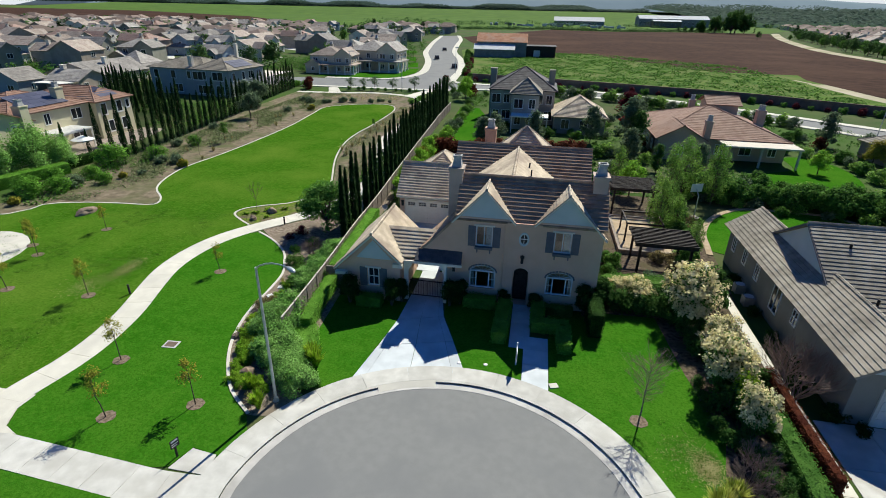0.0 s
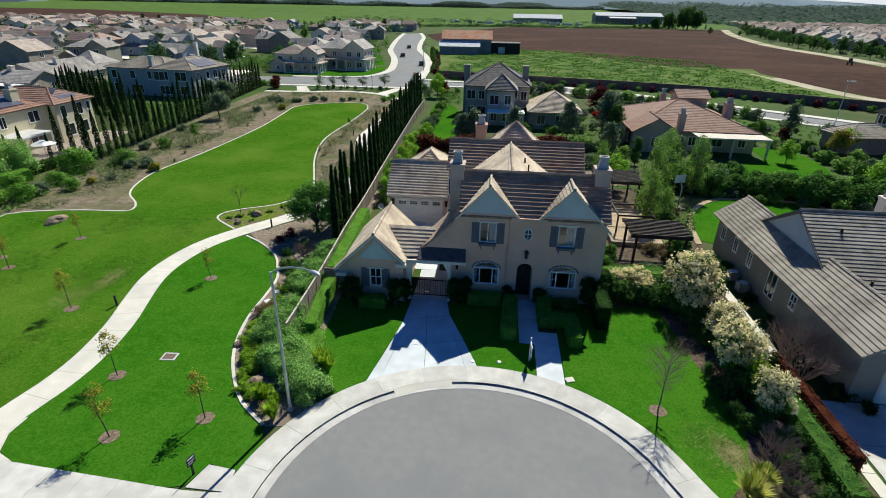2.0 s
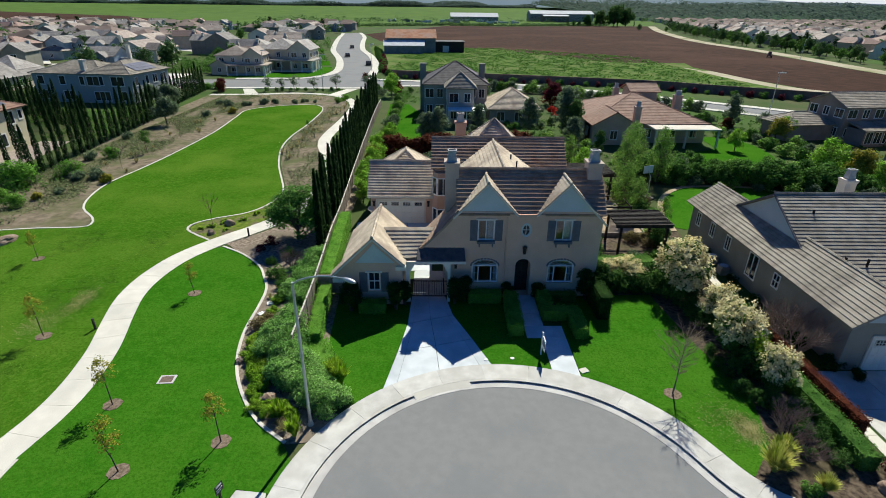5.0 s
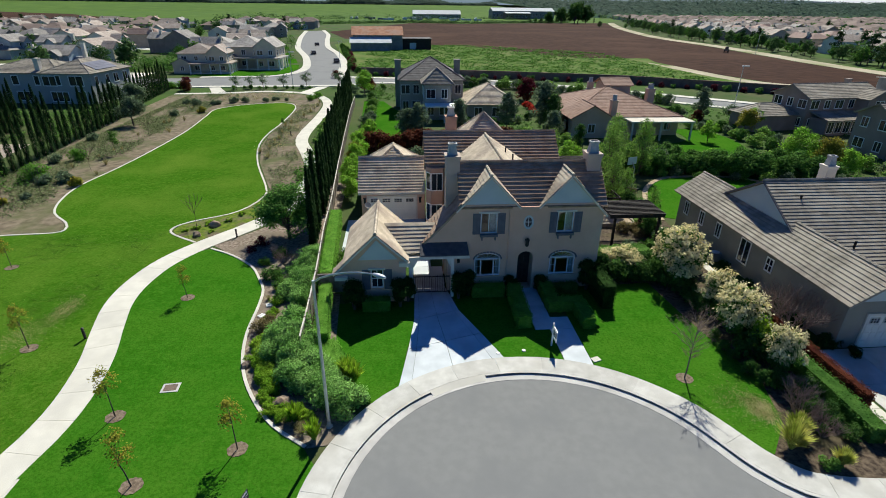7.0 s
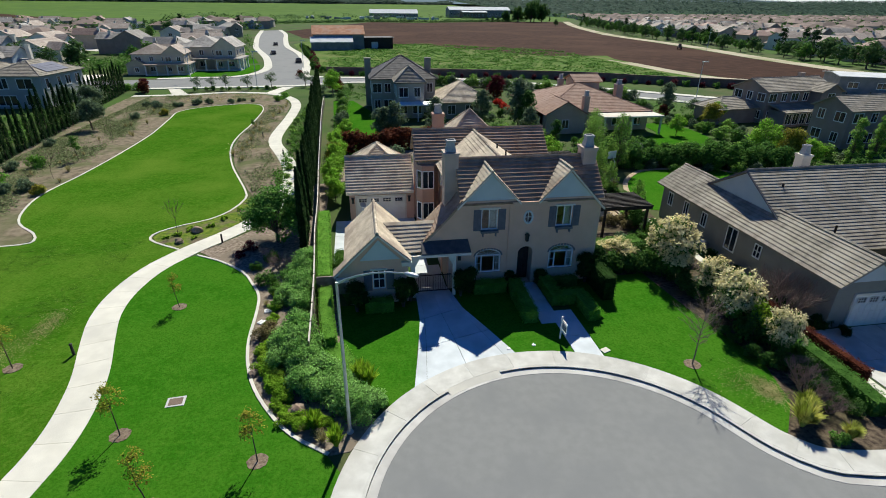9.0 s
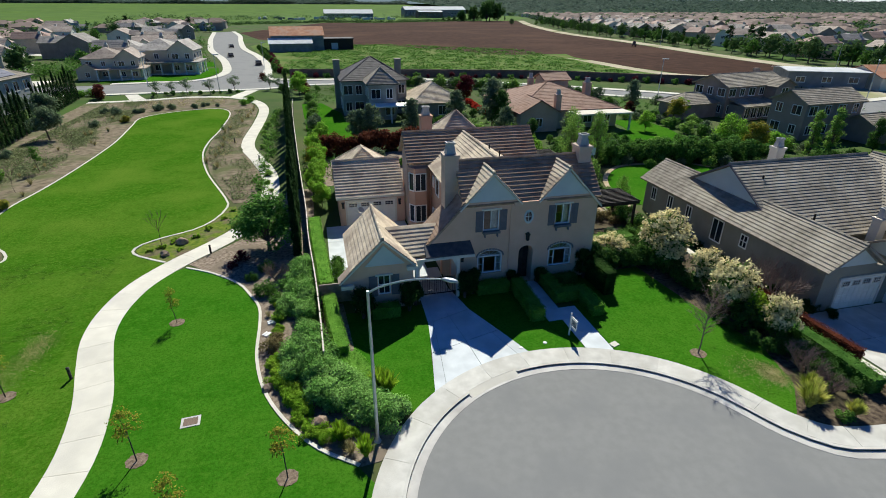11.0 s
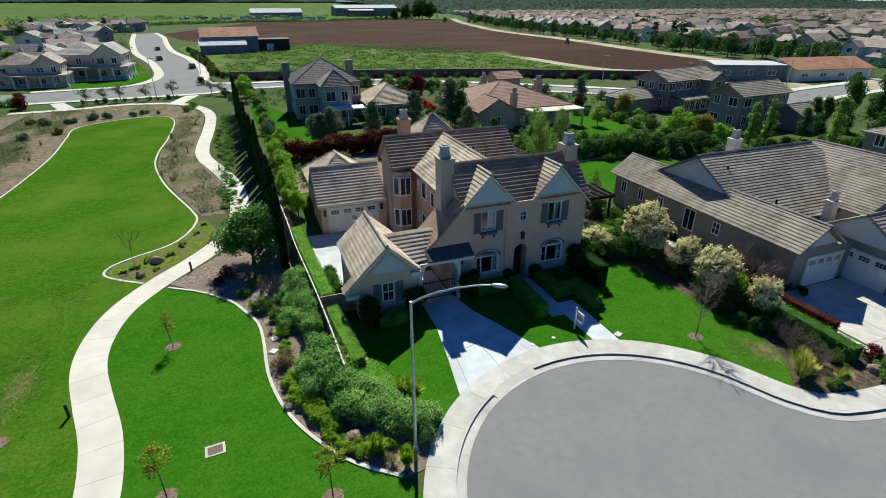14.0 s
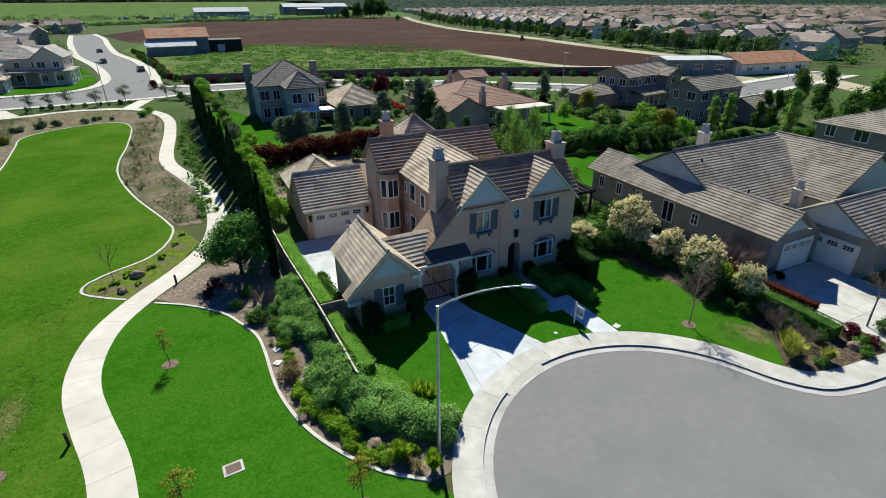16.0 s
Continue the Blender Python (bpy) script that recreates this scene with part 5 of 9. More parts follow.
for z in (1.3, 4.15):
    window(house, -3.85, 44.75, z, 0, 0.86, 1.45, 2, 1)
    window(house, -4.55, 45.05, z, -56, 0.5, 1.45, 1, 1)
    window(house, -2.76, 43.0, z + 0.1, -90, 1.0, 1.35, 1, 1)
    window(house, -2.76, 40.9, z + 0.1, -90, 0.7, 1.1, 1, 1)
    window(house, -2.76, 44.5, z + 0.4, -90, 0.35, 0.8, 1, 1)
# garage block
part("garage_wall", walls_of("gx", -10.75, -4.7, 48.35, 53.9, 2.75, 2.8, 5.45, 0.25), STUCCO, house)
roof_part("garage_roof", roof_of("gx", -10.75, -5.0, 48.35, 53.9, 2.82, 5.45, 0.28), TILELIGHT, house, "garage tile roof in a sunlit tan tone")
part("garage_fascia", boxed((-11.0, -4.75, 48.02, 48.1, 2.62, 2.86)), CREAM, house, "cream fascia board")
roof_part("garage_back_roof", roof_of("hip", -10.6, -4.9, 53.2, 60.0, 2.85, 5.3, 0.3), TILELIGHT, house, "hipped garage roof in a sunlit tan tone")
part("garage_back_wall", boxed((-10.5, -5.0, 53.9, 59.8, 0, 2.8)), STUCCO, house)
garage_door(house, -7.85, 48.33, 0, 4.45, 2.3)
for x in (-10.42, -5.2):
    part("wall_lantern", boxed((x - 0.1, x + 0.1, 48.12, 48.33, 1.75, 2.2), (x - 0.14, x + 0.14, 48.08, 48.33, 2.2, 2.27)), IRON, house, "black iron wall lantern")

# ---- house beside, long and low ----
nb = thing("house", "long single-storey olive-grey house with grey-brown tile roofs", "house", (0, 0, 0))
part("wing_wall", boxed((19.2, 23.3, 25.9, 45.7, 0, 3.2)), OLIVEWALL, nb)
for y in (25.9, 45.5):
    part("wing_gable", prism([[(19.2, 3.2), (23.3, 3.2), (23.3, 3.45), (21.25, 4.83), (19.2, 3.45)]], 0.2, facing(y)), OLIVEWALL, nb)
roof_part("wing_roof", roof_of("gy", 19.2, 23.3, 25.9, 45.7, 3.25, 4.98, 0.5, lip=0.045), TILEGREY, nb, "grey-brown tile roof in stepped rows")
part("main_wall", boxed((23.3, 38.0, 31.2, 43.6, 0, 3.2)), OLIVEWALL, nb)
bm = bmesh.new()
roof_face(bm, (20.6, 30.5, 2.95), (37.5, 30.5, 2.95), (34.7, 37.4, 7.0), (20.5, 37.4, 7.0), lip=0.045)
roof_face(bm, (37.5, 44.4, 2.95), (20.6, 44.4, 2.95), (20.5, 37.4, 7.0), (34.7, 37.4, 7.0))
ridge_caps(bm, (20.5, 37.4, 7.03), (34.7, 37.4, 7.03))
roof_part("main_roof", bm, TILEGREY, nb, "grey-brown tile roof in stepped rows")
SIDE = Matrix(((0, 0, -1, 20.72), (-1, 0, 0, 0), (0, 1, 0, 0), (0, 0, 0, 1)))  # faces -x
part("gable_panel", prism([[(-33.7, 4.5), (-37.4, 6.78), (-41.4, 4.5)]], 0.1, SIDE), SIDING, nb, "pale blue boarded gable")
for a, b in ((30.55, 37.4), (44.3, 37.4)):
    t = bmesh.new()
    tube(t, [(20.55, a, 2.9), (20.5, b, 6.93)], 0.07, 4)
    part("barge_board", t, SHUTTER, nb)
bm = bmesh.new()
roof_face(bm, (30.2, 38.0, 3.3), (30.2, 28.2, 3.3), (36.2, 28.2, 6.9), (36.2, 38.0, 6.9), lip=0.045)
roof_face(bm, (42.2, 28.2, 3.3), (42.2, 38.0, 3.3), (36.2, 38.0, 6.9), (36.2, 28.2, 6.9), lip=0.045)
ridge_caps(bm, (36.2, 28.2, 6.93), (36.2, 38.0, 6.93))
roof_part("east_roof", bm, TILEGREY, nb, "grey-brown tile roof in stepped rows")
part("east_wall", walls_of("gy", 30.6, 41.8, 28.5, 38.0, 3.2, 3.3, 6.9, 0.4), CREAM, nb)
# garage that looks across the forecourt
part("garage_wall", walls_of("gx", 25.3, 34.0, 22.3, 28.6, 3.0, 3.05, 5.3, 0.4), OLIVEWALL, nb)
roof_part("garage_roof", roof_of("gx", 25.3, 34.0, 22.3, 28.6, 3.05, 5.3, 0.4, lip=0.045), TILEGREY, nb, "grey-brown tile garage roof")
GAB = Matrix(((0, 0, -1, 25.26), (-1, 0, 0, 0), (0, 1, 0, 0), (0, 0, 0, 1)))
part("gable_panel", prism([[(-22.2, 3.1), (-25.45, 5.1), (-28.7, 3.1)]], 0.08, GAB), SIDING, nb, "pale blue boarded gable")
garage_door(nb, 25.28, 25.4, -90, 4.6, 2.3)
part("garage_return_wall", boxed((23.3, 25.3, 25.95, 26.3, 0, 3.0)), OLIVEWALL, nb)
garage_door(nb, 22.45, 25.88, 0, 3.5, 2.3, 4)
part("gable_panel", prism([[(19.3, 3.3), (23.2, 3.3), (21.25, 4.75)]], 0.08, facing(25.86)), SIDING, nb, "pale blue boarded gable")
for y, z, w, h in ((32.75, 1.75, 0.6, 0.92), (35.6, 1.05, 1.1, 1.78), (39.2, 1.6, 0.6, 1.1), (41.8, 1.65, 0.6, 1.1), (44.3, 1.65, 0.6, 1.1)):
    window(nb, 19.2, y, z, -90, w, h, 2, 2 if h < 1 else 1)
chimney(nb, 28.0, 40.2, 3.0, 8.1, 0.85, 0.85, BEIGEWALL)
chimney(nb, 28.3, 30.0, 0.0, 5.2, 0.7, 0.7, BEIGEWALL)
for x, y, z in ((23.0, 32.2, 3.9), (24.3, 31.9, 3.9), (22.6, 35.8, 5.9)):
    b = bmesh.new()
    tube(b, [(x, y, z - 0.3), (x, y, z + 0.45)], 0.08, 8)
    part("vent_pipe", b, PIPE, nb)
def air_conditioner(loc):
    ac = thing("air_conditioner", "grey outdoor air-conditioning unit by the wall", "air conditioner", loc, group="outdoor units")
    part("casing", boxed((-0.36, 0.36, -0.36, 0.36, 0.0, 0.72)), GREYWALL, ac)
    b = bmesh.new()
    lathe(b, [(0.32, 0.72), (0.32, 0.76), (0.27, 0.77), (0.06, 0.78)], 16)
    part("fan_guard", b, LIGHTSHEET, ac)


air_conditioner((18.6, 39.9, 0))
air_conditioner((18.6, 38.0, 0))
nbd = thing("neighbour_driveway", "wide pale concrete driveway of the low house", "driveway", kind="structure")
for i in range(3):
    for j in range(3):
        x0, y0 = 17.9 + j * 2.5, 16.2 + i * 3.2
        part("slab", sheet([(x0, y0), (x0 + 2.47, y0), (x0 + 2.47, y0 + 3.17), (x0, y0 + 3.17)], 0.012, 0.2), CONCRETE, nbd)
for i in range(11):
    part("slab", sheet([(17.05, 18.4 + i * 2.4), (17.7, 18.4 + i * 2.4), (17.7, 20.76 + i * 2.4), (17.05, 20.76 + i * 2.4)], 0.012, 0.2), PATHCRETE, nbd)
tagged(part("back_lawn", sheet([tuple(p) for p in spline([(18.9, 47.5), (24.5, 46.5), (34, 47), (36.5, 57), (33.5, 59.6), (26.4, 60.0), (23.6, 58.6), (21.1, 55.7), (19.4, 51.7)], 1.0, True)], 0.003, 0.03), GRASS, None), "curved mown lawn behind the low house", "lawn", kind="structure")
bm = bmesh.new()
strip(bm, spline([(18.6, 46.5), (18.9, 48.5), (19.4, 51.7), (21.1, 55.7), (23.6, 58.6), (26.4, 60.0), (33.5, 59.6), (36.5, 57)], 0.8), 0.0, 0.55, -0.1, 0.06)
tagged(part("back_lawn_edging", bm, SAND, None), "pale sandy edging round the back lawn", "edging", kind="structure")
hp = thing("basketball_hoop", "basketball hoop with a pale board in the back garden", "basketball hoop", (19.3, 56.2, 0), 200)
b = bmesh.new()
tube(b, [(0, 0, 0), (0, 0, 2.4), (0, -0.5, 3.0)], 0.06, 8)
part("pole", b, STEEL, hp)
part("backboard", boxed((-0.65, 0.65, -0.56, -0.52, 2.7, 3.55)), SIDING, hp)
b = bmesh.new()
tube(b, [(0.23 * math.cos(a * 0.5236), -0.8 + 0.23 * math.sin(a * 0.5236), 2.95) for a in range(13)], 0.012, 4, False)
part("rim", b, RUST, hp)
part("base", boxed((-0.35, 0.35, -0.2, 0.8, 0, 0.15)), IRON, hp)

# ---- generic houses ----
def build_house(name, label, blocks, wall, roof, loc=(0, 0, 0), rz=0.0, group="", course=0.9, wh=1.25, near=False, gap=3.4, lip=None):
    """A house of one or more blocks: (x0, x1, y0, y1, wall height, roof kind, rise, window sides)."""
    root = thing(name, label, "house", loc, rz, group)
    for x0, x1, y0, y1, h, kind, rise, sides in blocks:
        part("wall", walls_of(kind, x0, x1, y0, y1, h, h - 0.15, h + rise, 0.45), wall, root)
        bm = roof_of(kind, x0, x1, y0, y1, h - 0.12, h + rise, 0.45, course, near, split=near, lip=lip or (0.045 if near else 0.028))
        if near:
            roof_part("roof", bm, roof, root)
        else:
            part("roof", bm, roof, root)
        for side in sides:
            rzz = {"s": 0, "e": 90, "n": 180, "w": -90}[side]
            a, b = (x0, x1) if side in "sn" else (y0, y1)
            n = max(1, int((b - a) / gap))
            for fl in range(2 if h > 4.5 else 1):
                for k in range(n):
                    u = a + (b - a) * (k + 0.5) / n
                    x, y = {"s": (u, y0), "n": (u, y1), "w": (x0, u), "e": (x1, u)}[side]
                    window(root, x, y, 0.9 + fl * 2.9, rzz, 1.5 if (k + fl) % 2 else 1.0, wh, 2, 1, bar=0.1, single=not near)
    return root


# grey house with the dark roof behind the hedge
fh = build_house("house", "two-storey grey house with dark slate roof and tall chimneys", [(-6.8, 5.0, 101.5, 113.0, 6.3, "hip", 3.5, "sw"), (-2.6, 2.2, 96.0, 101.5, 6.3, "hip", 2.3, "sw")], GREYHOUSE, TILEDARK, near=True, wh=1.5, gap=1.9, course=0.5, lip=0.03)
part("wall", boxed((5.0, 13.8, 94.5, 105.0, 0, 3.0)), OLIVEWALL, fh)
roof_part("roof", roof_of("hip", 5.0, 13.8, 94.5, 105.0, 2.95, 5.9, 0.45), TILELIGHT, fh, "grey tile roof of the low wing")
roof_part("roof", roof_of("hip", -2.6, 2.2, 96.0, 101.8, 6.25, 8.75, 0.5), TILEGREY, fh, "grey tile hipped roof")
part("patio_cover", boxed((-2.5, 4.0, 92.6, 96.0, 2.75, 2.95), (-2.4, -2.2, 92.8, 93.0, 0, 2.75), (0.7, 0.9, 92.8, 93.0, 0, 2.75), (3.7, 3.9, 92.8, 93.0, 0, 2.75)), WHITE, fh, "white patio cover on posts")
for x in (7.0, 10.2):
    window(fh, x, 94.5, 0.9, 0, 1.3, 1.5, 2, 1)
chimney(fh, -7.2, 110.0, 0, 9.9, 1.2, 1.4, OLIVEWALL, False)
chimney(fh, 4.3, 107.0, 6.0, 10.2, 1.1, 1.3, OLIVEWALL, False)
tagged(part("garden_lawn", sheet([(-13.2, 76), (-6.0, 78), (-6.0, 94), (-7.0, 97), (-7.2, 104), (-10.5, 116), (-14.6, 116)], 0.003, 0.03), GRASS, None), "mown lawn behind the grey house", "lawn", kind="structure")

# red-roofed low house
rd = build_house("house", "low tan house with red clay tile roofs and stone chimneys", [(19.8, 38.0, 82.5, 100.0, 3.2, "hip", 3.2, "ws"), (19.8, 26.2, 80.8, 86.0, 3.2, "gy", 1.9, "s"), (29.6, 34.2, 94.0, 98.6, 6.4, "gx", 1.0, "")], TANWALL, TILERED, near=True, course=0.5, lip=0.03)
part("patio_cover", boxed((28.5, 38.6, 78.6, 82.5, 2.75, 2.95), *[(x, x + 0.25, 78.8, 79.05, 0, 2.75) for x in (28.7, 33.3, 38.2)]), BEIGEWALL, rd, "pale patio cover on posts")
chimney(rd, 26.8, 82.5, 3.0, 6.4, 0.9, 0.9, TANWALL)
chimney(rd, 37.0, 92.0, 3.0, 6.8, 1.2, 1.2, TANWALL)
chimney(rd, 27.5, 96.0, 3.0, 7.4, 0.9, 0.9, TANWALL)
tagged(part("garden_lawn", sheet([tuple(p) for p in spline([(30, 70.0), (37, 69), (43, 71), (45.5, 79), (44, 86), (39.5, 86), (38, 79), (31, 75)], 1.0, True)], 0.003, 0.03), GRASS, None), "mown lawn behind the red-roofed house", "lawn", kind="structure")

# two grey two-storey houses by the farm lane
g1 = build_house("house", "two-storey slate grey house with brown tile roof", [(0, 14.8, 0, 7.6, 5.6, "gx", 1.7, "sw"), (-8.4, 0, 1.5, 7.2, 2.7, "hip", 1.5, ""), (9.5, 14.2, -2.2, 0, 5.5, "gy", 1.3, "s")], SLATEWALL, TILEGREY, (60.8, 84.0, 0), 8, near=True, course=0.45, gap=2.4)
part("sunroom", boxed((1.0, 9.4, -3.4, 0, 0, 2.5)), SLATEWALL, g1)
bm = bmesh.new()
roof_face(bm, (0.7, -3.8, 2.5), (9.4, -3.8, 2.5), (9.4, 0, 3.4), (0.7, 0, 3.4), 0.45)
roof_part("sunroom_roof", bm, TILEGREY, g1)
for k in range(5):
    window(g1, 1.9 + k * 1.62, -3.4, 0.5, 0, 1.15, 1.7, 2, 1)
chimney(g1, 12.8, 5.4, 5.0, 8.6, 0.8, 0.8, SLATEWALL, False)
g2 = build_house("house", "two-storey slate blue house with brown tile roof", [(0, 11.6, 0, 6.1, 5.6, "gx", 1.6, "sw"), (8.0, 13.5, -5.2, 0, 2.8, "gx", 1.3, "")], SLATEWALL, TILEGREY, (59.5, 66.2, 0), 4, near=True, course=0.45, gap=2.8)
for x, y in ((3.5, 4.6), (7.5, 4.2)):
    b = bmesh.new()
    tube(b, [(x, y, 6.0), (x, y, 7.3)], 0.07, 8)
    part("vent_pipe", b, PIPE, g2)
build_house("house", "large olive-grey house with tan tile roof", [(53.6, 72.0, 29.6, 43.6, 5.3, "hip", 2.6, "sw")], OLIVEWALL, TILEGREY, near=True, course=0.45)

# straw-coloured house with solar panels, and the slate blue one, beyond the park
yl = build_house("house", "two-storey straw stucco house with clay tiles and solar panels", [(-77.5, -66.0, 58.2, 71.2, 5.8, "hip", 2.0, ""), (-77.0, -64.8, 71.2, 78.4, 5.75, "hip", 1.7, ""), (-75.0, -62.8, 49.5, 58.2, 5.5, "gx", 1.8, "e")], YELLOWWALL, TILERED, near=True, course=0.5)
chimney(yl, -68.0, 68.2, 5.0, 8.9, 1.0, 1.3, YELLOWWALL)
chimney(yl, -62.9, 57.4, 0.0, 8.2, 1.2, 1.2, YELLOWWALL)
for y, z, w in ((68.6, 3.7, 1.7), (63.6, 3.7, 0.9), (68.2, 0.9, 2.2)):
    window(yl, -66.0, y, z, 90, w, 1.4, 2, 1, bar=0.08)
for y, z in ((72.6, 3.6), (75.8, 3.6), (77.6, 4.0), (73.4, 0.9), (76.2, 0.9)):
    window(yl, -64.8, y, z, 90, 0.95 if y < 77 else 0.6, 1.6 if y < 77 else 1.1, 1, 1, bar=0.14)
aw = part("patio_cover", boxed((-66.0, -62.5, 61.6, 61.75, 2.55, 2.75), (-66.0, -62.5, 67.0, 67.15, 2.55, 2.75), (-62.65, -62.5, 61.75, 67.0, 2.55, 2.75)), WHITE, yl, "white timber patio cover with slats")
for k in range(18):
    part("slat", boxed((-66.0, -62.2, 61.7 + k * 0.31, 61.86 + k * 0.31, 2.76, 2.9)), WHITE, aw)
for y in (61.65, 67.05):
    part("post", boxed((-62.66, -62.5, y - 0.08, y + 0.08, 0, 2.55)), WHITE, aw)
flat_top = part("terrace", sheet([(-66.0, 59.0), (-57.6, 59.0), (-58.6, 68.5), (-60.5, 80.0), (-64.8, 80.0), (-64.8, 71.2), (-66.0, 71.2)], 0.05, 0.1), FENCEWOOD, None)
tagged(flat_top, "brown boarded terrace behind the straw house", "terrace", kind="structure")


def solar(parent, x, y, z, cols, rows, tilt, rz):
    """A field of panels that lies on a roof slope, from its lower corner up."""
    for i in range(cols):
        for j in range(rows):
            ob = part("solar_panel", boxed((i * 1.72, i * 1.72 + 1.68, j * 1.06, j * 1.06 + 1.02, 0.10, 0.15)), SOLAR, parent, "blue-grey solar panel")
            ob.matrix_basis = pose(x, y, z, tilt, 0, rz)


solar(yl, -66.6, 61.6, 6.05, 4, 4, 18.1, 90)
solar(yl, -65.4, 73.2, 6.0, 2, 2, 22.6, 90)
solar(yl, -73.5, 71.9, 6.0, 4, 3, 22.6, 0)
bl = build_house("house", "two-storey slate blue house with brown-grey roof and solar panels", [(-22.0, -6.0, 0.0, 11.5, 6.0, "hip", 2.0, ""), (-9.5, 0.0, -0.15, 13.3, 6.02, "hip", 2.15, "")], BLUEWALL, TILEGREY, (-67.9, 113.3, 0), -6, near=True, course=0.5)
for x, z, w, c in ((-20.2, 3.7, 1.2, 1), (-15.4, 3.7, 1.2, 1), (-11.0, 3.7, 0.9, 1), (-20.0, 0.8, 1.3, 1), (-14.5, 0.7, 2.4, 2)):
    window(bl, x, 0.0, z, 0, w, 1.6, c, 1, bar=0.14)
for x, z, w, c in ((-8.4, 3.6, 2.6, 2), (-6.6, 3.7, 0.8, 1), (-3.0, 3.65, 2.7, 2), (-7.0, 0.6, 3.4, 3), (-2.6, 0.7, 1.8, 2)):
    window(bl, x, -0.15, z, 0, w, 1.7, c, 1, bar=0.14)
for y in (1.6, 5.2, 8.0, 11.2):
    window(bl, 0.0, y, 3.6, 90, 0.9 if y < 7 else 1.5, 1.6, 1 if y < 7 else 2, 1, bar=0.14)
solar(bl, -0.35, 2.9, 6.25, 4, 3, 22.7, 90)
chimney(bl, -10.8, 1.2, 6.0, 9.4, 0.9, 0.9, BEIGEWALL, False)

# low grey house and its blue neighbour beyond the cypresses
lg = build_house("house", "long low grey-tiled house with a pyramid roof", [(-121.0, -106.0, 117.5, 145.0, 3.1, "gy", 2.6, "e"), (-112.5, -103.5, 108.5, 117.5, 2.9, "gx", 2.0, "se"), (-117.0, -109.0, 136.5, 144.5, 4.2, "hip", 3.0, "")], TAUPEWALL, ESTATEGREY, course=0.6, gap=4.5)
part("patio_cover", boxed((-112.0, -104.0, 104.5, 108.5, 2.5, 2.65), (-104.3, -104.1, 104.7, 104.9, 0, 2.5), (-111.8, -111.6, 104.7, 104.9, 0, 2.5)), PALEWALL, lg, "pale flat patio cover")
chimney(lg, -111.0, 113.0, 3.0, 6.6, 1.0, 1.0, BEIGEWALL, False)
chimney(lg, -111.0, 126.0, 3.0, 7.4, 1.0, 1.0, BEIGEWALL, False)
build_house("house", "low blue-walled house with grey gables", [(-121.5, -113.0, 102.0, 109.5, 3.2, "gy", 2.4, "se"), (-126.5, -121.5, 103.0, 109.0, 2.9, "gx", 1.6, "s")], BLUEWALL, ESTATEGREY, course=0.6, gap=4.0)

# pale pair at the street corner
for x, y, w1, r1, rz, big in ((-64.5, 167.0, CORNERWALL, ESTATETILE, 4, 0.92), (-53.5, 178.2, CORNERWALL, ESTATEGREY, -3, 1.1)):
    h = build_house("house", "two-storey pale house with a columned porch and grey tile roof", [(-7.5, 3.5, 0, 12, 6.0, "hip", 2.6, "sew"), (1.5, 7.5, -1.2, 9, 6.0, "gy", 2.4, "se"), (-9.0, -3.5, -1.5, 5, 3.1, "gy", 1.6, "sw"), (-4.5, 1.0, 12, 20, 5.6, "gx", 2.2, "ew")], w1, r1, (x, y, 0), rz, "houses at the street corner", 0.6, gap=2.9)
    h.scale = (big, big, big)
    pr = part("porch", boxed((-3.4, 8.9, -3.6, -1.2, 0, 0.3)), PATHCRETE, h)
    part("porch_roof", prism([[(-3.7, -4.0), (9.3, -4.0), (9.3, 6.0), (7.5, 6.0), (7.5, -1.2), (1.5, -1.2), (1.5, 0), (-3.7, 0)]], 0.3, Matrix.Translation((0, 0, 3.25))), r1, pr)
    for px, py in ((-3.3, -3.6), (-0.3, -3.6), (2.7, -3.6), (5.7, -3.6), (8.8, -3.6), (8.8, -0.5), (8.8, 2.6), (8.8, 5.6)):
        part("column", boxed((px - 0.14, px + 0.14, py - 0.14, py + 0.14, 0, 2.96), (px - 0.22, px + 0.22, py - 0.22, py + 0.22, 0, 0.6)), WHITE, pr)
    chimney(h, -2.0, 8.0, 6.0, 9.9, 1.0, 1.0, w1)

# ---- street furniture ----
lamp = thing("street_lamp", "tall galvanised street lamp with a long curved arm", "street lamp", (-10.72, 21.49, 0))
bm = bmesh.new()
tube(bm, [(0, 0, 0), (0, 0, 4), (0, 0, 8.2)], [0.088, 0.076, 0.06], 10)
part("pole", bm, STEEL, lamp)
bm = bmesh.new()
lathe(bm, [(0.17, 0.0), (0.17, 0.05), (0.12, 0.08), (0.11, 0.25)], 10)
part("base", bm, STEEL, lamp)
bm = bmesh.new()
arm = [(2.98 * u, -2.08 * u, 8.1 + 1.35 * math.sin(u * 1.45) ** 0.8) for u in (0, 0.12, 0.3, 0.5, 0.7, 0.88)]
tube(bm, arm, [0.05, 0.048, 0.045, 0.04, 0.035, 0.03], 8)
part("arm", bm, STEEL, lamp)
bm = bmesh.new()
bmesh.ops.create_icosphere(bm, subdivisions=2, radius=1)
for v in bm.verts:
    v.co = Vector((v.co.x * 0.34, v.co.y * 0.12, max(v.co.z, -0.5) * 0.085))
hd = part("lamp_head", bm, STEEL, lamp, "pale grey lamp head", True)
hd.matrix_basis = pose(2.9, -2.03, 9.42, 0, 0, -35)

sale = thing("sale_sign", "white post-and-arm estate sign on the front lawn", "sign", (2.0, 27.3, 0), -88)
sale.scale = (0.82, 0.82, 0.82)
part("post", boxed((-0.05, 0.05, -0.05, 0.05, 0, 2.0)), WHITE, sale)
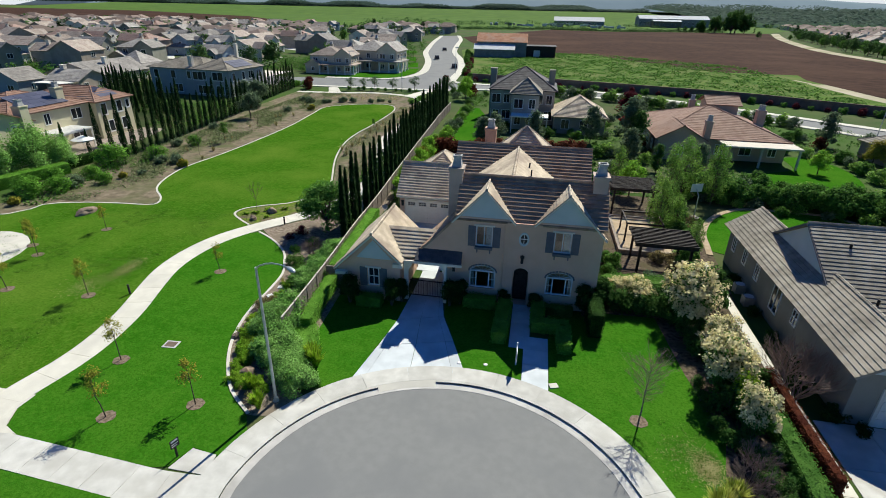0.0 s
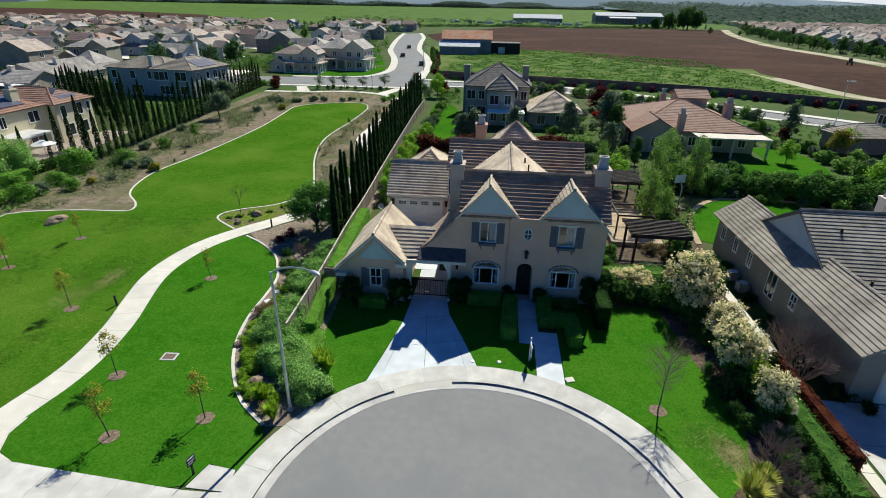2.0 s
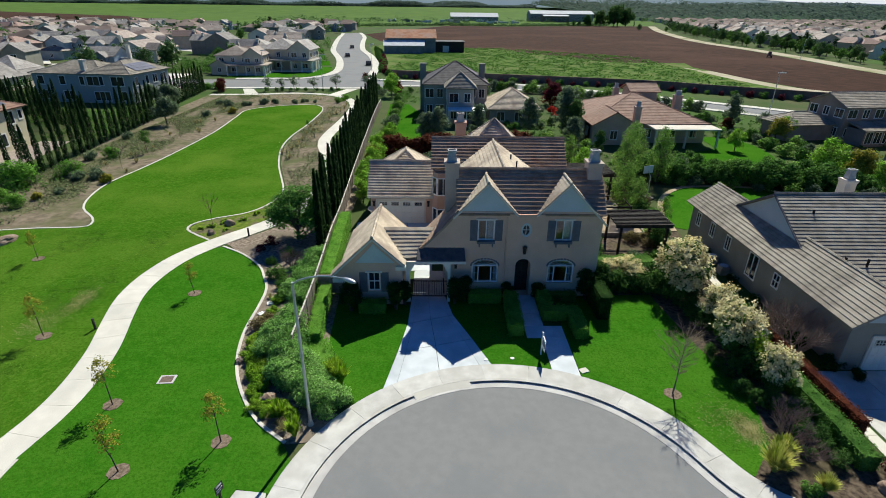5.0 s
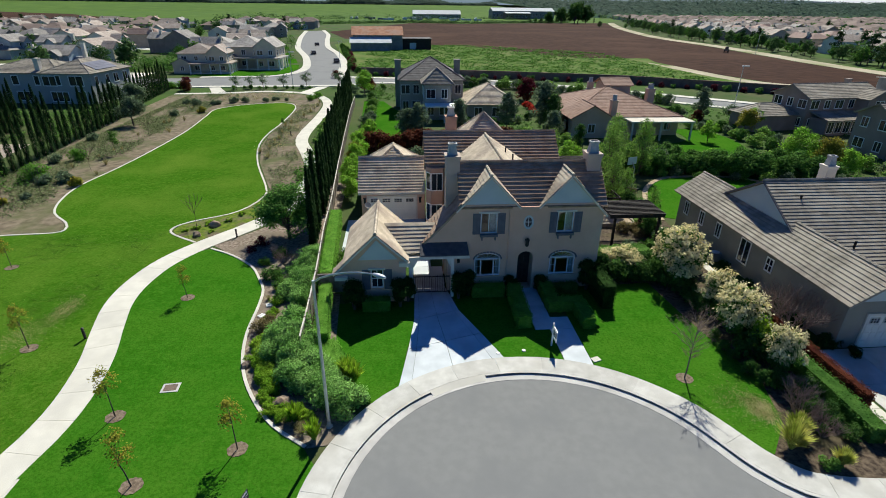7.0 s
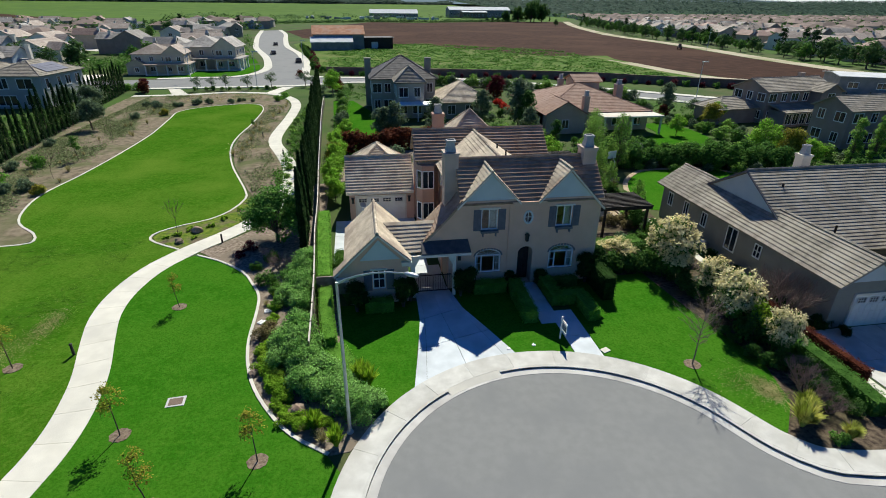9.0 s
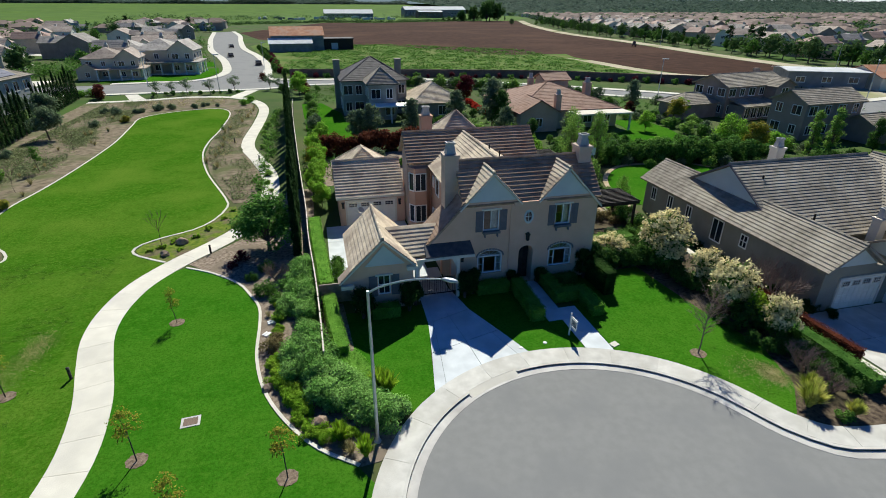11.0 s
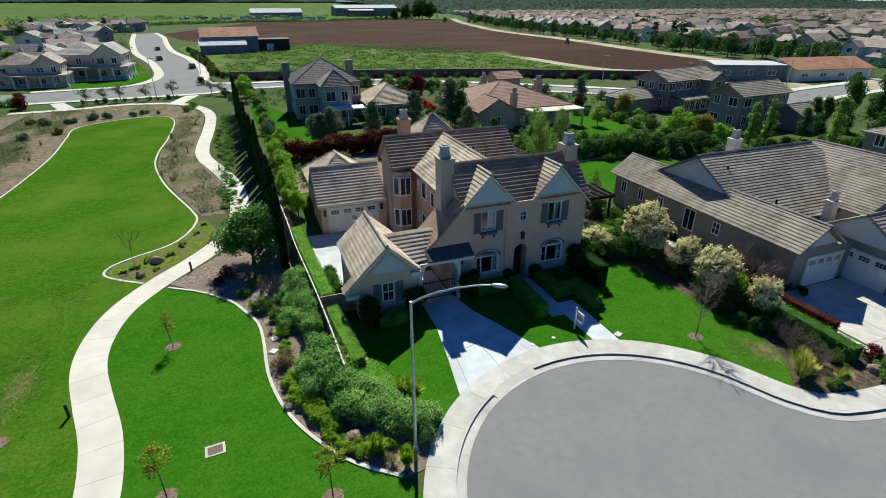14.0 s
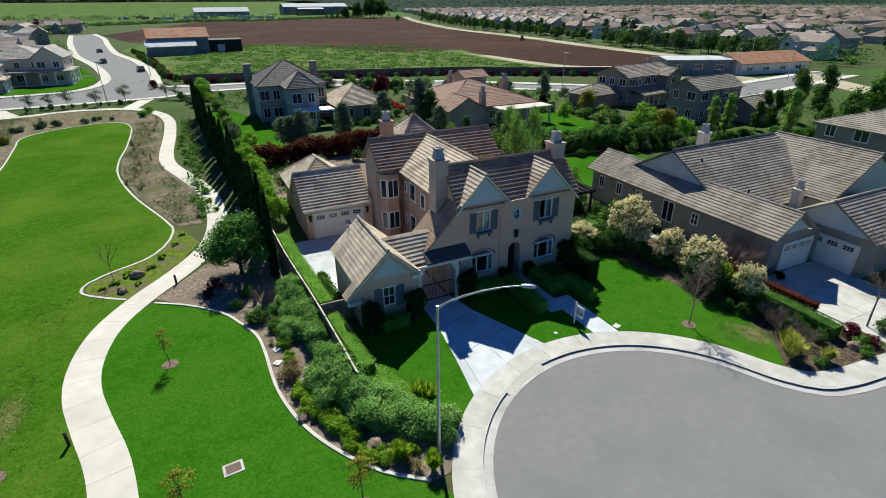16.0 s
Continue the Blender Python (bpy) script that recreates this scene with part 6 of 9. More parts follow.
part("arm", boxed((0.05, 0.95, -0.035, 0.035, 1.72, 1.8)), WHITE, sale)
bd = part("board", boxed((0.15, 0.9, -0.02, 0.02, 1.05, 1.62)), WHITE, sale)
for sy in (-0.026, 0.021):
    part("printed_field", boxed((0.2, 0.85, sy, sy + 0.005, 1.1, 1.57)), SHUTTER, bd)
    part("lettering", boxed((0.26, 0.79, sy - 0.004, sy + 0.009, 1.44, 1.51), (0.26, 0.79, sy - 0.004, sy + 0.009, 1.3, 1.34), (0.26, 0.6, sy - 0.004, sy + 0.009, 1.18, 1.22)), WHITE, bd)
part("rider", boxed((0.2, 0.85, -0.02, 0.02, 0.82, 0.98)), WHITE, sale)

sg = thing("park_sign", "small dark park notice on a short post", "sign", (-13.5, 17.0, 0), 72)
sg.scale = (0.85, 0.85, 0.85)
part("post", boxed((-0.05, 0.05, -0.04, 0.04, 0, 1.0)), DARKWOOD, sg)
bd = part("board", boxed((-0.26, 0.26, -0.07, -0.04, 0.75, 1.3)), IRON, sg)
part("lettering", boxed((-0.2, 0.2, -0.078, -0.07, 1.15, 1.25), (-0.2, 0.2, -0.078, -0.07, 0.98, 1.03), (-0.2, 0.1, -0.078, -0.07, 0.85, 0.9)), WHITE, bd)

bol = thing("path_bollard", "short black bollard light beside the path", "bollard", (-26.55, 29.9, 0), group="path bollards")
bm = bmesh.new()
lathe(bm, [(0.08, 0), (0.08, 0.58), (0.06, 0.6), (0.06, 0.65), (0.09, 0.67), (0.09, 0.76), (0.04, 0.79)], 10)
part("post", bm, IRON, bol)
copy_thing(bol, pose(-21.6, 44.9, 0))
copy_thing(bol, pose(-19.8, 73.0, 0))
copy_thing(bol, pose(-24.1, 84.0, 0))
copy_thing(bol, pose(-26.5, 120.0, 0))

gr = thing("drain_grate", "square rusty drain grate in a pale concrete frame", "grate", (-19.55, 24.9, 0), 4)
part("frame", prism([[(-0.45, -0.36), (0.45, -0.36), (0.45, 0.36), (-0.45, 0.36)], [(-0.33, -0.25), (0.33, -0.25), (0.33, 0.25), (-0.33, 0.25)]], 0.1, Matrix.Translation((0, 0, 0.03))), GUTTER, gr)
part("grate", boxed((-0.33, 0.33, -0.25, 0.25, 0.0, 0.02), *[(-0.33 + k * 0.066, -0.29 + k * 0.066, -0.25, 0.25, 0.02, 0.045) for k in range(10)]), BLOCKWALL, gr)
ub = thing("meter_cover", "small pale utility cover beside the front walk", "cover", (4.25, 25.75, 0), 20)
part("lid", boxed((-0.25, 0.25, -0.2, 0.2, 0, 0.05)), PATHCRETE, ub)
for x, y in ((0.2, 26.9), (-1.4, 26.75)):
    c = thing("valve_cover", "small round pale valve cover in the lawn", "cover", (x, y, 0), group="valve covers")
    bm = bmesh.new()
    lathe(bm, [(0.13, 0), (0.13, 0.03), (0.1, 0.05)], 10)
    part("lid", bm, WHITE, c)

# fence with planks along the side boundary
fence = thing("side_fence", "weathered wooden board fence along the house boundary", "fence", kind="")
fl = spline([(-12.9, 26.9), (-13.0, 31.0), (-13.2, 36.0), (-13.6, 43.0), (-13.8, 50.0), (-14.4, 62.0), (-15.2, 80.0), (-16.0, 100.0), (-16.2, 112.0)], 1.0)
plank_me = bpy.data.meshes.new("plank")
b = boxed((-0.075, 0.075, -0.012, 0.012, 0.05, 1.62))
b.to_mesh(plank_me)
b.free()
plank_me.materials.append(FENCEWOOD)
post_me = bpy.data.meshes.new("post")
b = boxed((-0.05, 0.05, -0.05, 0.05, 0, 1.72))
b.to_mesh(post_me)
b.free()
post_me.materials.append(FENCEWOOD)
bm = bmesh.new()
strip(bm, fl, -0.045, 0.045, 1.62, 1.68)
part("cap_rail", bm, CAPWOOD, fence, "pale weathered cap rail")
bm = bmesh.new()
strip(bm, fl, 0.015, 0.055, 0.35, 0.45)
part("rail", bm, FENCEWOOD, fence)
far_planks = bmesh.new()
s = 0.0
for p, q in zip(fl, fl[1:]):
    d = q - p
    a = math.atan2(d.y, d.x)
    n = max(1, round(d.length / 0.16))
    for k in range(n):
        c = p.lerp(q, (k + 0.5) / n)
        if c.y < 56:
            ob = link("plank", plank_me, None, fence)
            ob.matrix_basis = pose(c.x, c.y, 0, 0, 0, math.degrees(a))
        else:
            box(far_planks, -0.075, 0.075, -0.012, 0.012, 0.05, 1.62, pose(c.x, c.y, 0, 0, 0, math.degrees(a)))
    if int(s / 2.2) != int((s + d.length) / 2.2):
        ob = link("post", post_me, None, fence)
        ob.matrix_basis = pose(p.x, p.y, 0, 0, 0, math.degrees(a))
    s += d.length
tagged(part("plank_run", far_planks, FENCEWOOD, fence), kind="stuff")
gate = thing("side_gate", "dark wooden side gate between fence and wing", "gate", (-12.0, 34.6, 0))
part("gate_panel", boxed((-1.0, 1.2, -0.03, 0.03, 0.05, 1.5), (-1.0, 1.2, -0.05, 0.05, 1.4, 1.52)), FENCEWOOD, gate)

# pergolas and raised sand bed in the side yard
def pergola(loc, w, d, h):
    p = thing("pergola", "dark stained timber pergola with close slats", "pergola", loc, group="pergolas")
    for x in (0.15, w - 0.15):
        for y in (0.15, d - 0.15):
            part("post", boxed((x - 0.09, x + 0.09, y - 0.09, y + 0.09, 0, h)), DARKWOOD, p)
    for y in (0.15, d - 0.15):
        part("beam", boxed((-0.3, w + 0.3, y - 0.05, y + 0.05, h, h + 0.2)), DARKWOOD, p)
    n = int(d / 0.3)
    for k in range(n):
        y = d * (k + 0.5) / n
        part("slat", boxed((-0.35, w + 0.35, y - 0.035, y + 0.035, h + 0.2, h + 0.34)), DARKWOOD, p)


pergola((10.95, 41.0, 0), 4.2, 3.7, 2.6)
pergola((10.6, 55.3, 0), 4.2, 4.6, 2.6)
sb = thing("raised_bed", "raised play bed with weathered board edging and brown sand", "planter", (10.2, 45.2, 0))
part("edging", prism([[(0, 0), (5.0, 0), (5.0, 9.0), (0, 9.0)], [(0.25, 0.25), (4.75, 0.25), (4.75, 8.75), (0.25, 8.75)]], 0.4, Matrix.Translation((0, 0, 0.4))), FENCEWOOD, sb)
part("sand", boxed((0.25, 4.75, 0.25, 8.75, 0.0, 0.28)), SAND, sb)
pf = thing("swing_frame", "dark timber play frame over the sand", "play frame", (11.0, 47.5, 0))
for x, y in ((0, 0), (3.2, 0), (0, 3.2), (3.2, 3.2)):
    part("post", boxed((x - 0.07, x + 0.07, y - 0.07, y + 0.07, 0, 2.1)), DARKWOOD, pf)
part("beam", boxed((0, 3.2, -0.05, 0.05, 2.0, 2.15), (0, 3.2, 3.15, 3.25, 2.0, 2.15), (-0.05, 0.05, 0, 3.2, 2.0, 2.15), (3.15, 3.25, 0, 3.2, 2.0, 2.15)), DARKWOOD, pf)

# ---- planting ----
def spread(proto, spots, group=""):
    """Sets copies of a plant: (x, y, turn, size[, tall])."""
    if group:
        proto["group"] = group
    first = True
    for x, y, rz, s, *tall in spots:
        m = pose(x, y, 0, 0, 0, rz)
        ob = proto if first else copy_thing(proto, m)
        ob.matrix_basis = m @ Matrix.Diagonal((s, s, s * (tall[0] if tall else 1), 1))
        first = False


rnd = random.Random(5)


def row(x0, y0, x1, y1, n, s0=0.85, s1=1.15, wob=0.25):
    return [(x0 + (x1 - x0) * (k + 0.5) / n + rnd.uniform(-wob, wob), y0 + (y1 - y0) * (k + 0.5) / n + rnd.uniform(-wob, wob), rnd.uniform(0, 360), rnd.uniform(s0, s1)) for k in range(n)]


# cypresses
cy = [cypress_proto(k, 6.5 + 0.3 * k, 0.70 + 0.05 * k) for k in range(3)]
spots = []
cl = spline([(-14.6, 42.6), (-14.85, 52), (-15.3, 66), (-16.2, 84), (-17.0, 112)], 1.0)
tot = 38
for k in range(tot):
    c = cl[int(k * (len(cl) - 1) / (tot - 1))]
    spots.append((c.x + rnd.uniform(-0.1, 0.1), c.y + rnd.uniform(-0.2, 0.2)))
for i, p in enumerate(cy):
    spread(p, [(x, y, rnd.uniform(0, 360), rnd.uniform(0.9, 1.12)) for x, y in spots[i::3]])
cf = [cypress_proto(5 + k, 6.0 + 0.45 * k, 0.86 + 0.08 * k, 1300, 0.27) for k in range(3)]
spots = [(-53.4 - 3.2 * k / 21 + rnd.uniform(-0.2, 0.2), 62.5 + 37.5 * k / 21) for k in range(22)]
spots += [(-58.8 - 2.6 * k / 12, 108.0 + 24 * k / 12) for k in range(13)]
spots += [(-98.0 + 36.0 * k / 22 + rnd.uniform(-0.3, 0.3), 111.8 - 24.5 * k / 22 + rnd.uniform(-0.5, 0.5)) for k in range(23)]
spots += [(-92.0 + 26.0 * k / 12 + rnd.uniform(-0.5, 0.5), 104.0 - 18.5 * k / 12 + rnd.uniform(-0.5, 0.5)) for k in range(13)]
spots += [(-61.6, 66.8), (-60.9, 68.2), (-59.8, 69.2)]
for i, p in enumerate(cf):
    spread(p, [(x, y, rnd.uniform(0, 360), rnd.uniform(0.88, 1.15)) for x, y in spots[i::3]])

cs = cypress_proto(9, 4.6, 0.8, 700, 0.26)
spread(cs, [(-61.9, 57.6, 0, 1.0), (-61.6, 58.8, 40, 0.9), (-61.2, 60.6, 90, 1.05), (-59.4, 62.6, 10, 0.8)], "cypress rows")

# big soft shrubs in the side bed
sh = [shrub_proto("bed_shrub", "rounded grey-green shrub in the bark bed", 11 + k, 1.15, 1.1, 1.15, 0.105, L_SHRUB, 24, 270) for k in range(3)]
S = row(-14.9, 33.4, -14.7, 40.5, 6, 0.75, 1.0, 0.3) + row(-13.9, 31.6, -13.9, 40.5, 8, 0.85, 1.15, 0.2)
S += row(-14.5, 29.2, -14.2, 26.9, 3, 0.95, 1.15, 0.2) + row(-13.55, 29.6, -13.3, 25.9, 4, 1.0, 1.2, 0.2) + row(-13.0, 25.2, -9.9, 22.5, 5, 0.95, 1.15, 0.2) + row(-12.6, 26.3, -10.7, 23.6, 4, 0.9, 1.1, 0.2)
S += [(-13.4, 27.0, 0, 0.9), (-12.7, 26.3, 50, 0.85)]
S = [(x, y, r, k, 1.3 if x > -14.3 and y > 26 else 1.0) for x, y, r, k in S]
for i, p in enumerate(sh):
    spread(p, S[i::3], "shrubs in the side bed")
lo = [shrub_proto("groundcover_shrub", "low yellow-green ground-cover shrub", 21 + k, 0.8, 0.75, 0.55, 0.09, L_COVER, 10, 180) for k in range(2)]
LO = row(-15.75, 28.8, -15.3, 26.2, 5, 0.65, 0.85, 0.12) + row(-14.95, 25.5, -13.9, 23.7, 4, 0.65, 0.85, 0.12) + row(-14.5, 25.2, -14.0, 24.4, 2, 0.7, 0.8, 0.1) + row(-15.2, 27.0, -14.3, 24.9, 4, 0.7, 0.85, 0.12) + row(-14.6, 24.0, -13.0, 22.15, 5, 0.5, 0.6, 0.1) + row(-12.7, 22.9, -11.6, 21.9, 3, 0.5, 0.6, 0.1) + [(-13.9, 22.6, 0, 0.6), (-13.2, 22.1, 60, 0.55), (-11.9, 22.2, 10, 0.5)] + row(-16.05, 36.0, -15.6, 31.0, 6, 0.45, 0.65, 0.15) + row(-15.7, 29.2, -14.6, 25.2, 6, 0.6, 0.8, 0.12) + row(-13.9, 23.4, -12.4, 21.9, 4, 0.5, 0.65, 0.1)
for i, p in enumerate(lo):
    spread(p, [(x, y, r, k * 1.18) for x, y, r, k in LO[i::2]], "low shrubs in the side bed")
gs = shrub_proto("shrub", "round bright green shrub on the bark", 23, 0.95, 0.9, 0.9, 0.12, L_MID, 12, 150)
spread(gs, [(-16.7, 37.0, 0, 1.0), (-15.9, 35.6, 50, 0.75), (-15.6, 33.6, 90, 0.7), (-17.9, 39.4, 0, 0.6), (-16.9, 40.8, 30, 0.8), (-9.2, 23.2, 0, 0.5), (-11.6, 38.7, 0, 0.8), (-11.5, 37.6, 40, 0.7), (-11.7, 40.2, 80, 0.8)], "green shrubs on the bark")
bz = shrub_proto("shrub", "bronze-tinged loose shrub at the bed edge", 24, 0.8, 0.75, 0.75, 0.11, L_BUD, 10, 110)
spread(bz, [(-15.8, 30.0, 0, 1.0), (-15.6, 31.0, 40, 0.7), (-12.2, 21.5, 0, 0.45), (13.6, 44.2, 0, 1.2), (14.6, 43.2, 50, 1.0), (14.9, 44.6, 90, 1.1), (15.9, 47.2, 20, 1.2), (17.4, 51.5, 0, 1.1), (18.4, 54.2, 40, 1.1), (16.2, 48.6, 0, 1.0)], "bronze shrubs")
bl1 = blades_proto("blade_plant", "spiky yellow-green strap-leaf plant", 3, 240, 0.95, 0.085, L_LIME, 0.5)
spread(bl1, [(-11.35, 20.75, 0, 1.05), (-12.45, 22.0, 70, 1.0), (-9.75, 24.7, 40, 1.25), (-10.2, 25.2, 120, 1.2)], "strap-leaf plants")
spread(blades_proto("grass_tuft", "dry straw-coloured grass tuft in the bark", 4, 90, 0.6, 0.03, L_DRY), [(-12.0, 21.15, 0, 1.0), (-12.9, 21.9, 40, 0.6), (-16.4, 33.9, 0, 0.7)], "dry tufts")
boulder("boulder", "large tan boulder among the shrubs", (-13.35, 23.1), 0.47, 0.42, 0.42, 1)
boulder("boulder", "weathered tan boulder lying on the park lawn", (-42.4, 43.2), 1.05, 0.6, 0.5, 2)
boulder("boulder", "pale grey boulder in the path-side bed", (-25.2, 45.4), 0.42, 0.32, 0.34, 3)
boulder("boulder", "dark boulder in the path-side bed", (-24.3, 47.6), 0.5, 0.4, 0.42, 4)
for k, (x, y) in enumerate(((-16.15, 33.0), (-16.3, 31.7))):
    o = part("paver", boxed((-0.22, 0.22, -0.1, 0.1, 0, 0.08), (-0.2, 0.2, 0.16, 0.3, 0, 0.07)), WHITE, None)
    o.matrix_basis = pose(x, y, 0, 0, 0, 20 + 30 * k)
    tagged(o, "loose white paving block on the bark", "paver", "loose white blocks")
boulder("stone", "pale stone at the bed edge", (-16.0, 26.5), 0.35, 0.25, 0.22, 6)

# hedges round the house
H = lambda a, w, h, lab, s, m=L_MID, leaf=0.1: hedge("hedge", lab, [Vector(p) for p in a], w, h, leaf, m, s)
H([(-11.9, 28.0), (-12.2, 31), (-12.4, 34.2)], 0.85, 1.05, "clipped green hedge inside the board fence", 1, L_HEDGE)
H([(-10.6, 25.3), (-11.2, 26.6), (-11.8, 28.0)], 1.5, 0.55, "low spreading green hedge at the fence end", 16, L_HEDGE)
H([(-12.5, 35.0), (-12.7, 39), (-12.95, 43), (-13.1, 47.5)], 1.0, 1.5, "long clipped green hedge inside the board fence", 2, L_HEDGE)
H([(0.75, 29.2), (0.9, 33.6)], 0.95, 0.95, "low clipped hedge beside the front walk", 3, L_HEDGE)
H([(3.2, 34.0), (3.2, 31.0)], 0.9, 0.85, "low clipped hedge beside the front walk", 4, L_HEDGE)
H([(3.2, 31.4), (5.2, 31.4)], 0.9, 0.85, "low clipped hedge turning across the lawn", 5, L_HEDGE)
H([(4.9, 31.2), (4.9, 28.9)], 0.9, 0.85, "low clipped hedge beside the lawn", 6, L_HEDGE)
H([(-2.1, 33.6), (0.2, 33.6)], 0.9, 0.85, "low bright green hedge under the window", 7, L_HEDGE)
H([(3.7, 33.7), (5.6, 33.7)], 0.7, 0.7, "low green hedge under the window", 8)
H([(-9.7, 32.2), (-7.9, 32.2)], 0.9, 0.85, "low bright green hedge under the wing window", 9, L_HEDGE)
H([(6.95, 34.0), (7.0, 31.2)], 0.9, 1.8, "tall dark clipped hedge at the house corner", 17, L_YEW)
H([(7.8, 36.0), (8.4, 37.3), (12.5, 37.6)], 1.4, 1.6, "dense green hedge beside the house corner", 10)
col = shrub_proto("clipped_shrub", "dark clipped upright shrub against the house", 31, 0.72, 0.7, 2.0, 0.12, L_YEW, 22, 180)
spread(col, [(-10.3, 32.2, 0, 1.2, 1.0), (-7.2, 32.4, 60, 1.1, 1.05), (-3.1, 33.2, 10, 1.0, 1.1), (-2.4, 33.6, 200, 1.0, 1.1), (0.75, 34.0, 90, 0.75, 0.95), (2.95, 34.0, 140, 0.75, 0.95), (6.4, 33.9, 70, 1.15, 1.15), (7.5, 34.6, 20, 1.25, 1.1), (7.6, 35.8, 20, 1.2, 1.0), (-6.65, 33.0, 20, 0.8, 1.3)], "clipped shrubs at the house wall")

# flowering shrubs between the lawns
fl1 = [shrub_proto("flowering_shrub", "tall shrub covered with cream blossom heads", 41 + k, 1.7, 1.7, 3.6, 0.17, L_OAK, 28, 130, bloom=L_BLOOM) for k in range(2)]
spread(fl1[0], [(13.3, 34.0, 0, 1.1, 1.1), (13.6, 27.3, 80, 0.9, 1.1), (10.3, 36.3, 30, 0.75, 0.75)], "blossoming shrubs")
spread(fl1[1], [(14.4, 30.9, 0, 0.72, 1.05), (14.1, 23.8, 140, 0.62, 1.35), (9.0, 36.9, 200, 0.6, 0.8)], "blossoming shrubs")
# besides real undergrowth, these dark shrubs stand in for shade on the mulch
dk = shrub_proto("understory_shrub", "dark green shrub under the blossom shrubs", 51, 1.2, 1.1, 1.8, 0.18, L_DARK, 16, 95)
spread(dk, row(12.6, 35.0, 14.6, 25.0, 11, 0.55, 0.85, 0.4) + [(13.6, 25.4, 0, 1.0), (14.3, 25.0, 70, 0.9), (12.0, 36.2, 20, 1.0), (15.6, 36.5, 20, 1.1), (16.2, 39.0, 60, 1.2), (15.9, 28.0, 0, 0.7)] + row(8.7, 35.4, 12.8, 34.7, 6, 0.75, 0.95, 0.25) + row(12.0, 27.5, 14.2, 19.3, 9, 0.32, 0.55, 0.4) + [(13.3, 22.8, 0, 0.6), (14.5, 22.2, 40, 0.55), (14.5, 20.4, 80, 0.5), (13.7, 20.6, 10, 0.45), (14.4, 18.9, 60, 0.45)], "dark shrubs in the mulch bed")
lm = shrub_proto("shrub", "bright lime green shrub in the mulch bed", 52, 1.0, 0.9, 1.9, 0.15, L_LIME, 14, 120)
spread(lm, [(14.2, 25.7, 0, 1.15, 1.1), (14.9, 29.0, 70, 0.7)], "lime shrubs")
H([(15.5, 24.9), (15.6, 22.0), (15.5, 18.6)], 0.95, 0.95, "clipped green hedge along the neighbour's drive", 12, L_OAK)
H([(16.45, 28.5), (16.5, 23.0), (16.6, 20.6)], 0.55, 1.2, "low red-brown hedge along the neighbour's drive", 13, L_RED)


def leader_tree(name, label, seed, h, r0, material):
    """A leafless young tree: one straight stem with an upright oval crown of fine twigs."""
    root = thing(name, label, "tree")
    rng = random.Random(seed)
    stem = [(0.012 * math.sin(k * 1.7), 0.012 * math.cos(k * 2.1), h * k / 6 - 0.04 * (k == 0)) for k in range(7)]
    bm = bmesh.new()
    tube(bm, stem, [r0 * (1 - 0.14 * k) for k in range(7)], 7)
    part("trunk", bm, material, root)
    bm = bmesh.new()
    tips = []
    for i in range(34):
        u = 0.32 + 0.64 * i / 33
        p = Vector((0, 0, h * u))
        a = i * 2.4 + rng.uniform(-0.4, 0.4)
        reach = h * 0.31 * math.sin(math.pi * min(1, (u - 0.22) / 0.86)) * rng.uniform(0.75, 1.15)
        d = Vector((math.cos(a), math.sin(a), rng.uniform(0.7, 1.2))).normalized()
        e = p + d * reach * 1.25
        tube(bm, [p, p.lerp(e, 0.5) + Vector((0, 0, 0.04)), e], [r0 * 0.32, r0 * 0.22, r0 * 0.1], 4, False)
        for j in range(7):
            q = p.lerp(e, 0.3 + 0.1 * j)
            f = q + (d + Vector((rng.uniform(-1, 1), rng.uniform(-1, 1), rng.uniform(-0.3, 0.9))) * 0.75).normalized() * reach * rng.uniform(0.25, 0.5)
            tube(bm, [q, f], [r0 * 0.13, r0 * 0.07], 3, False)
            tips += [tuple(q.lerp(f, 0.5)), tuple(f)]
            for k in range(3):
                g = q.lerp(f, rng.uniform(0.4, 1.0))
                tube(bm, [g, g + Vector((rng.uniform(-1, 1), rng.uniform(-1, 1), rng.uniform(-0.3, 1))).normalized() * reach * rng.uniform(0.12, 0.25)], [r0 * 0.08, r0 * 0.05], 3, False)
    part("branch_crown", bm, material, root)
    P = np.repeat(np.array(tips), 3, 0) + np.random.default_rng(seed).normal(0, 0.07, (len(tips) * 3, 3))
    link("bud", cloud_mesh("bud", P, np.zeros_like(P) + 0.1, 0.04, seed=seed), L_BUD, root, "tiny yellow-brown buds")
    return root


br = leader_tree("bare_tree", "young leafless tree in a mulch ring on the lawn", 3, 4.0, 0.045, TWIG)
spread(br, [(8.65, 23.8, 0, 1.0), (18.84, 18.5, 200, 1.5)], "bare young trees")
bs = bare_proto("bare_shrub", "leafless reddish branching shrub in the bed", 4, 2.0, 0.5, 0.7, TWIG, 3, 0.024, 18)
spread(bs, [(12.9, 20.4, 0, 0.8), (13.6, 21.6, 140, 0.75), (13.2, 19.2, 70, 0.6), (17.7, 27.6, 90, 1.6, 1.0), (17.9, 29.6, 20, 1.2), (-16.0, 38.8, 0, 0.8)], "bare shrubs")
st = blades_proto("strap_plant", "clump of yellow-striped strap leaves", 6, 560, 1.3, 0.085, L_BLADE, 0.58)
spread(st, [(11.15, 18.6, 0, 1.0), (11.95, 19.4, 90, 0.85), (12.75, 17.5, 30, 0.66)], "striped strap plants")
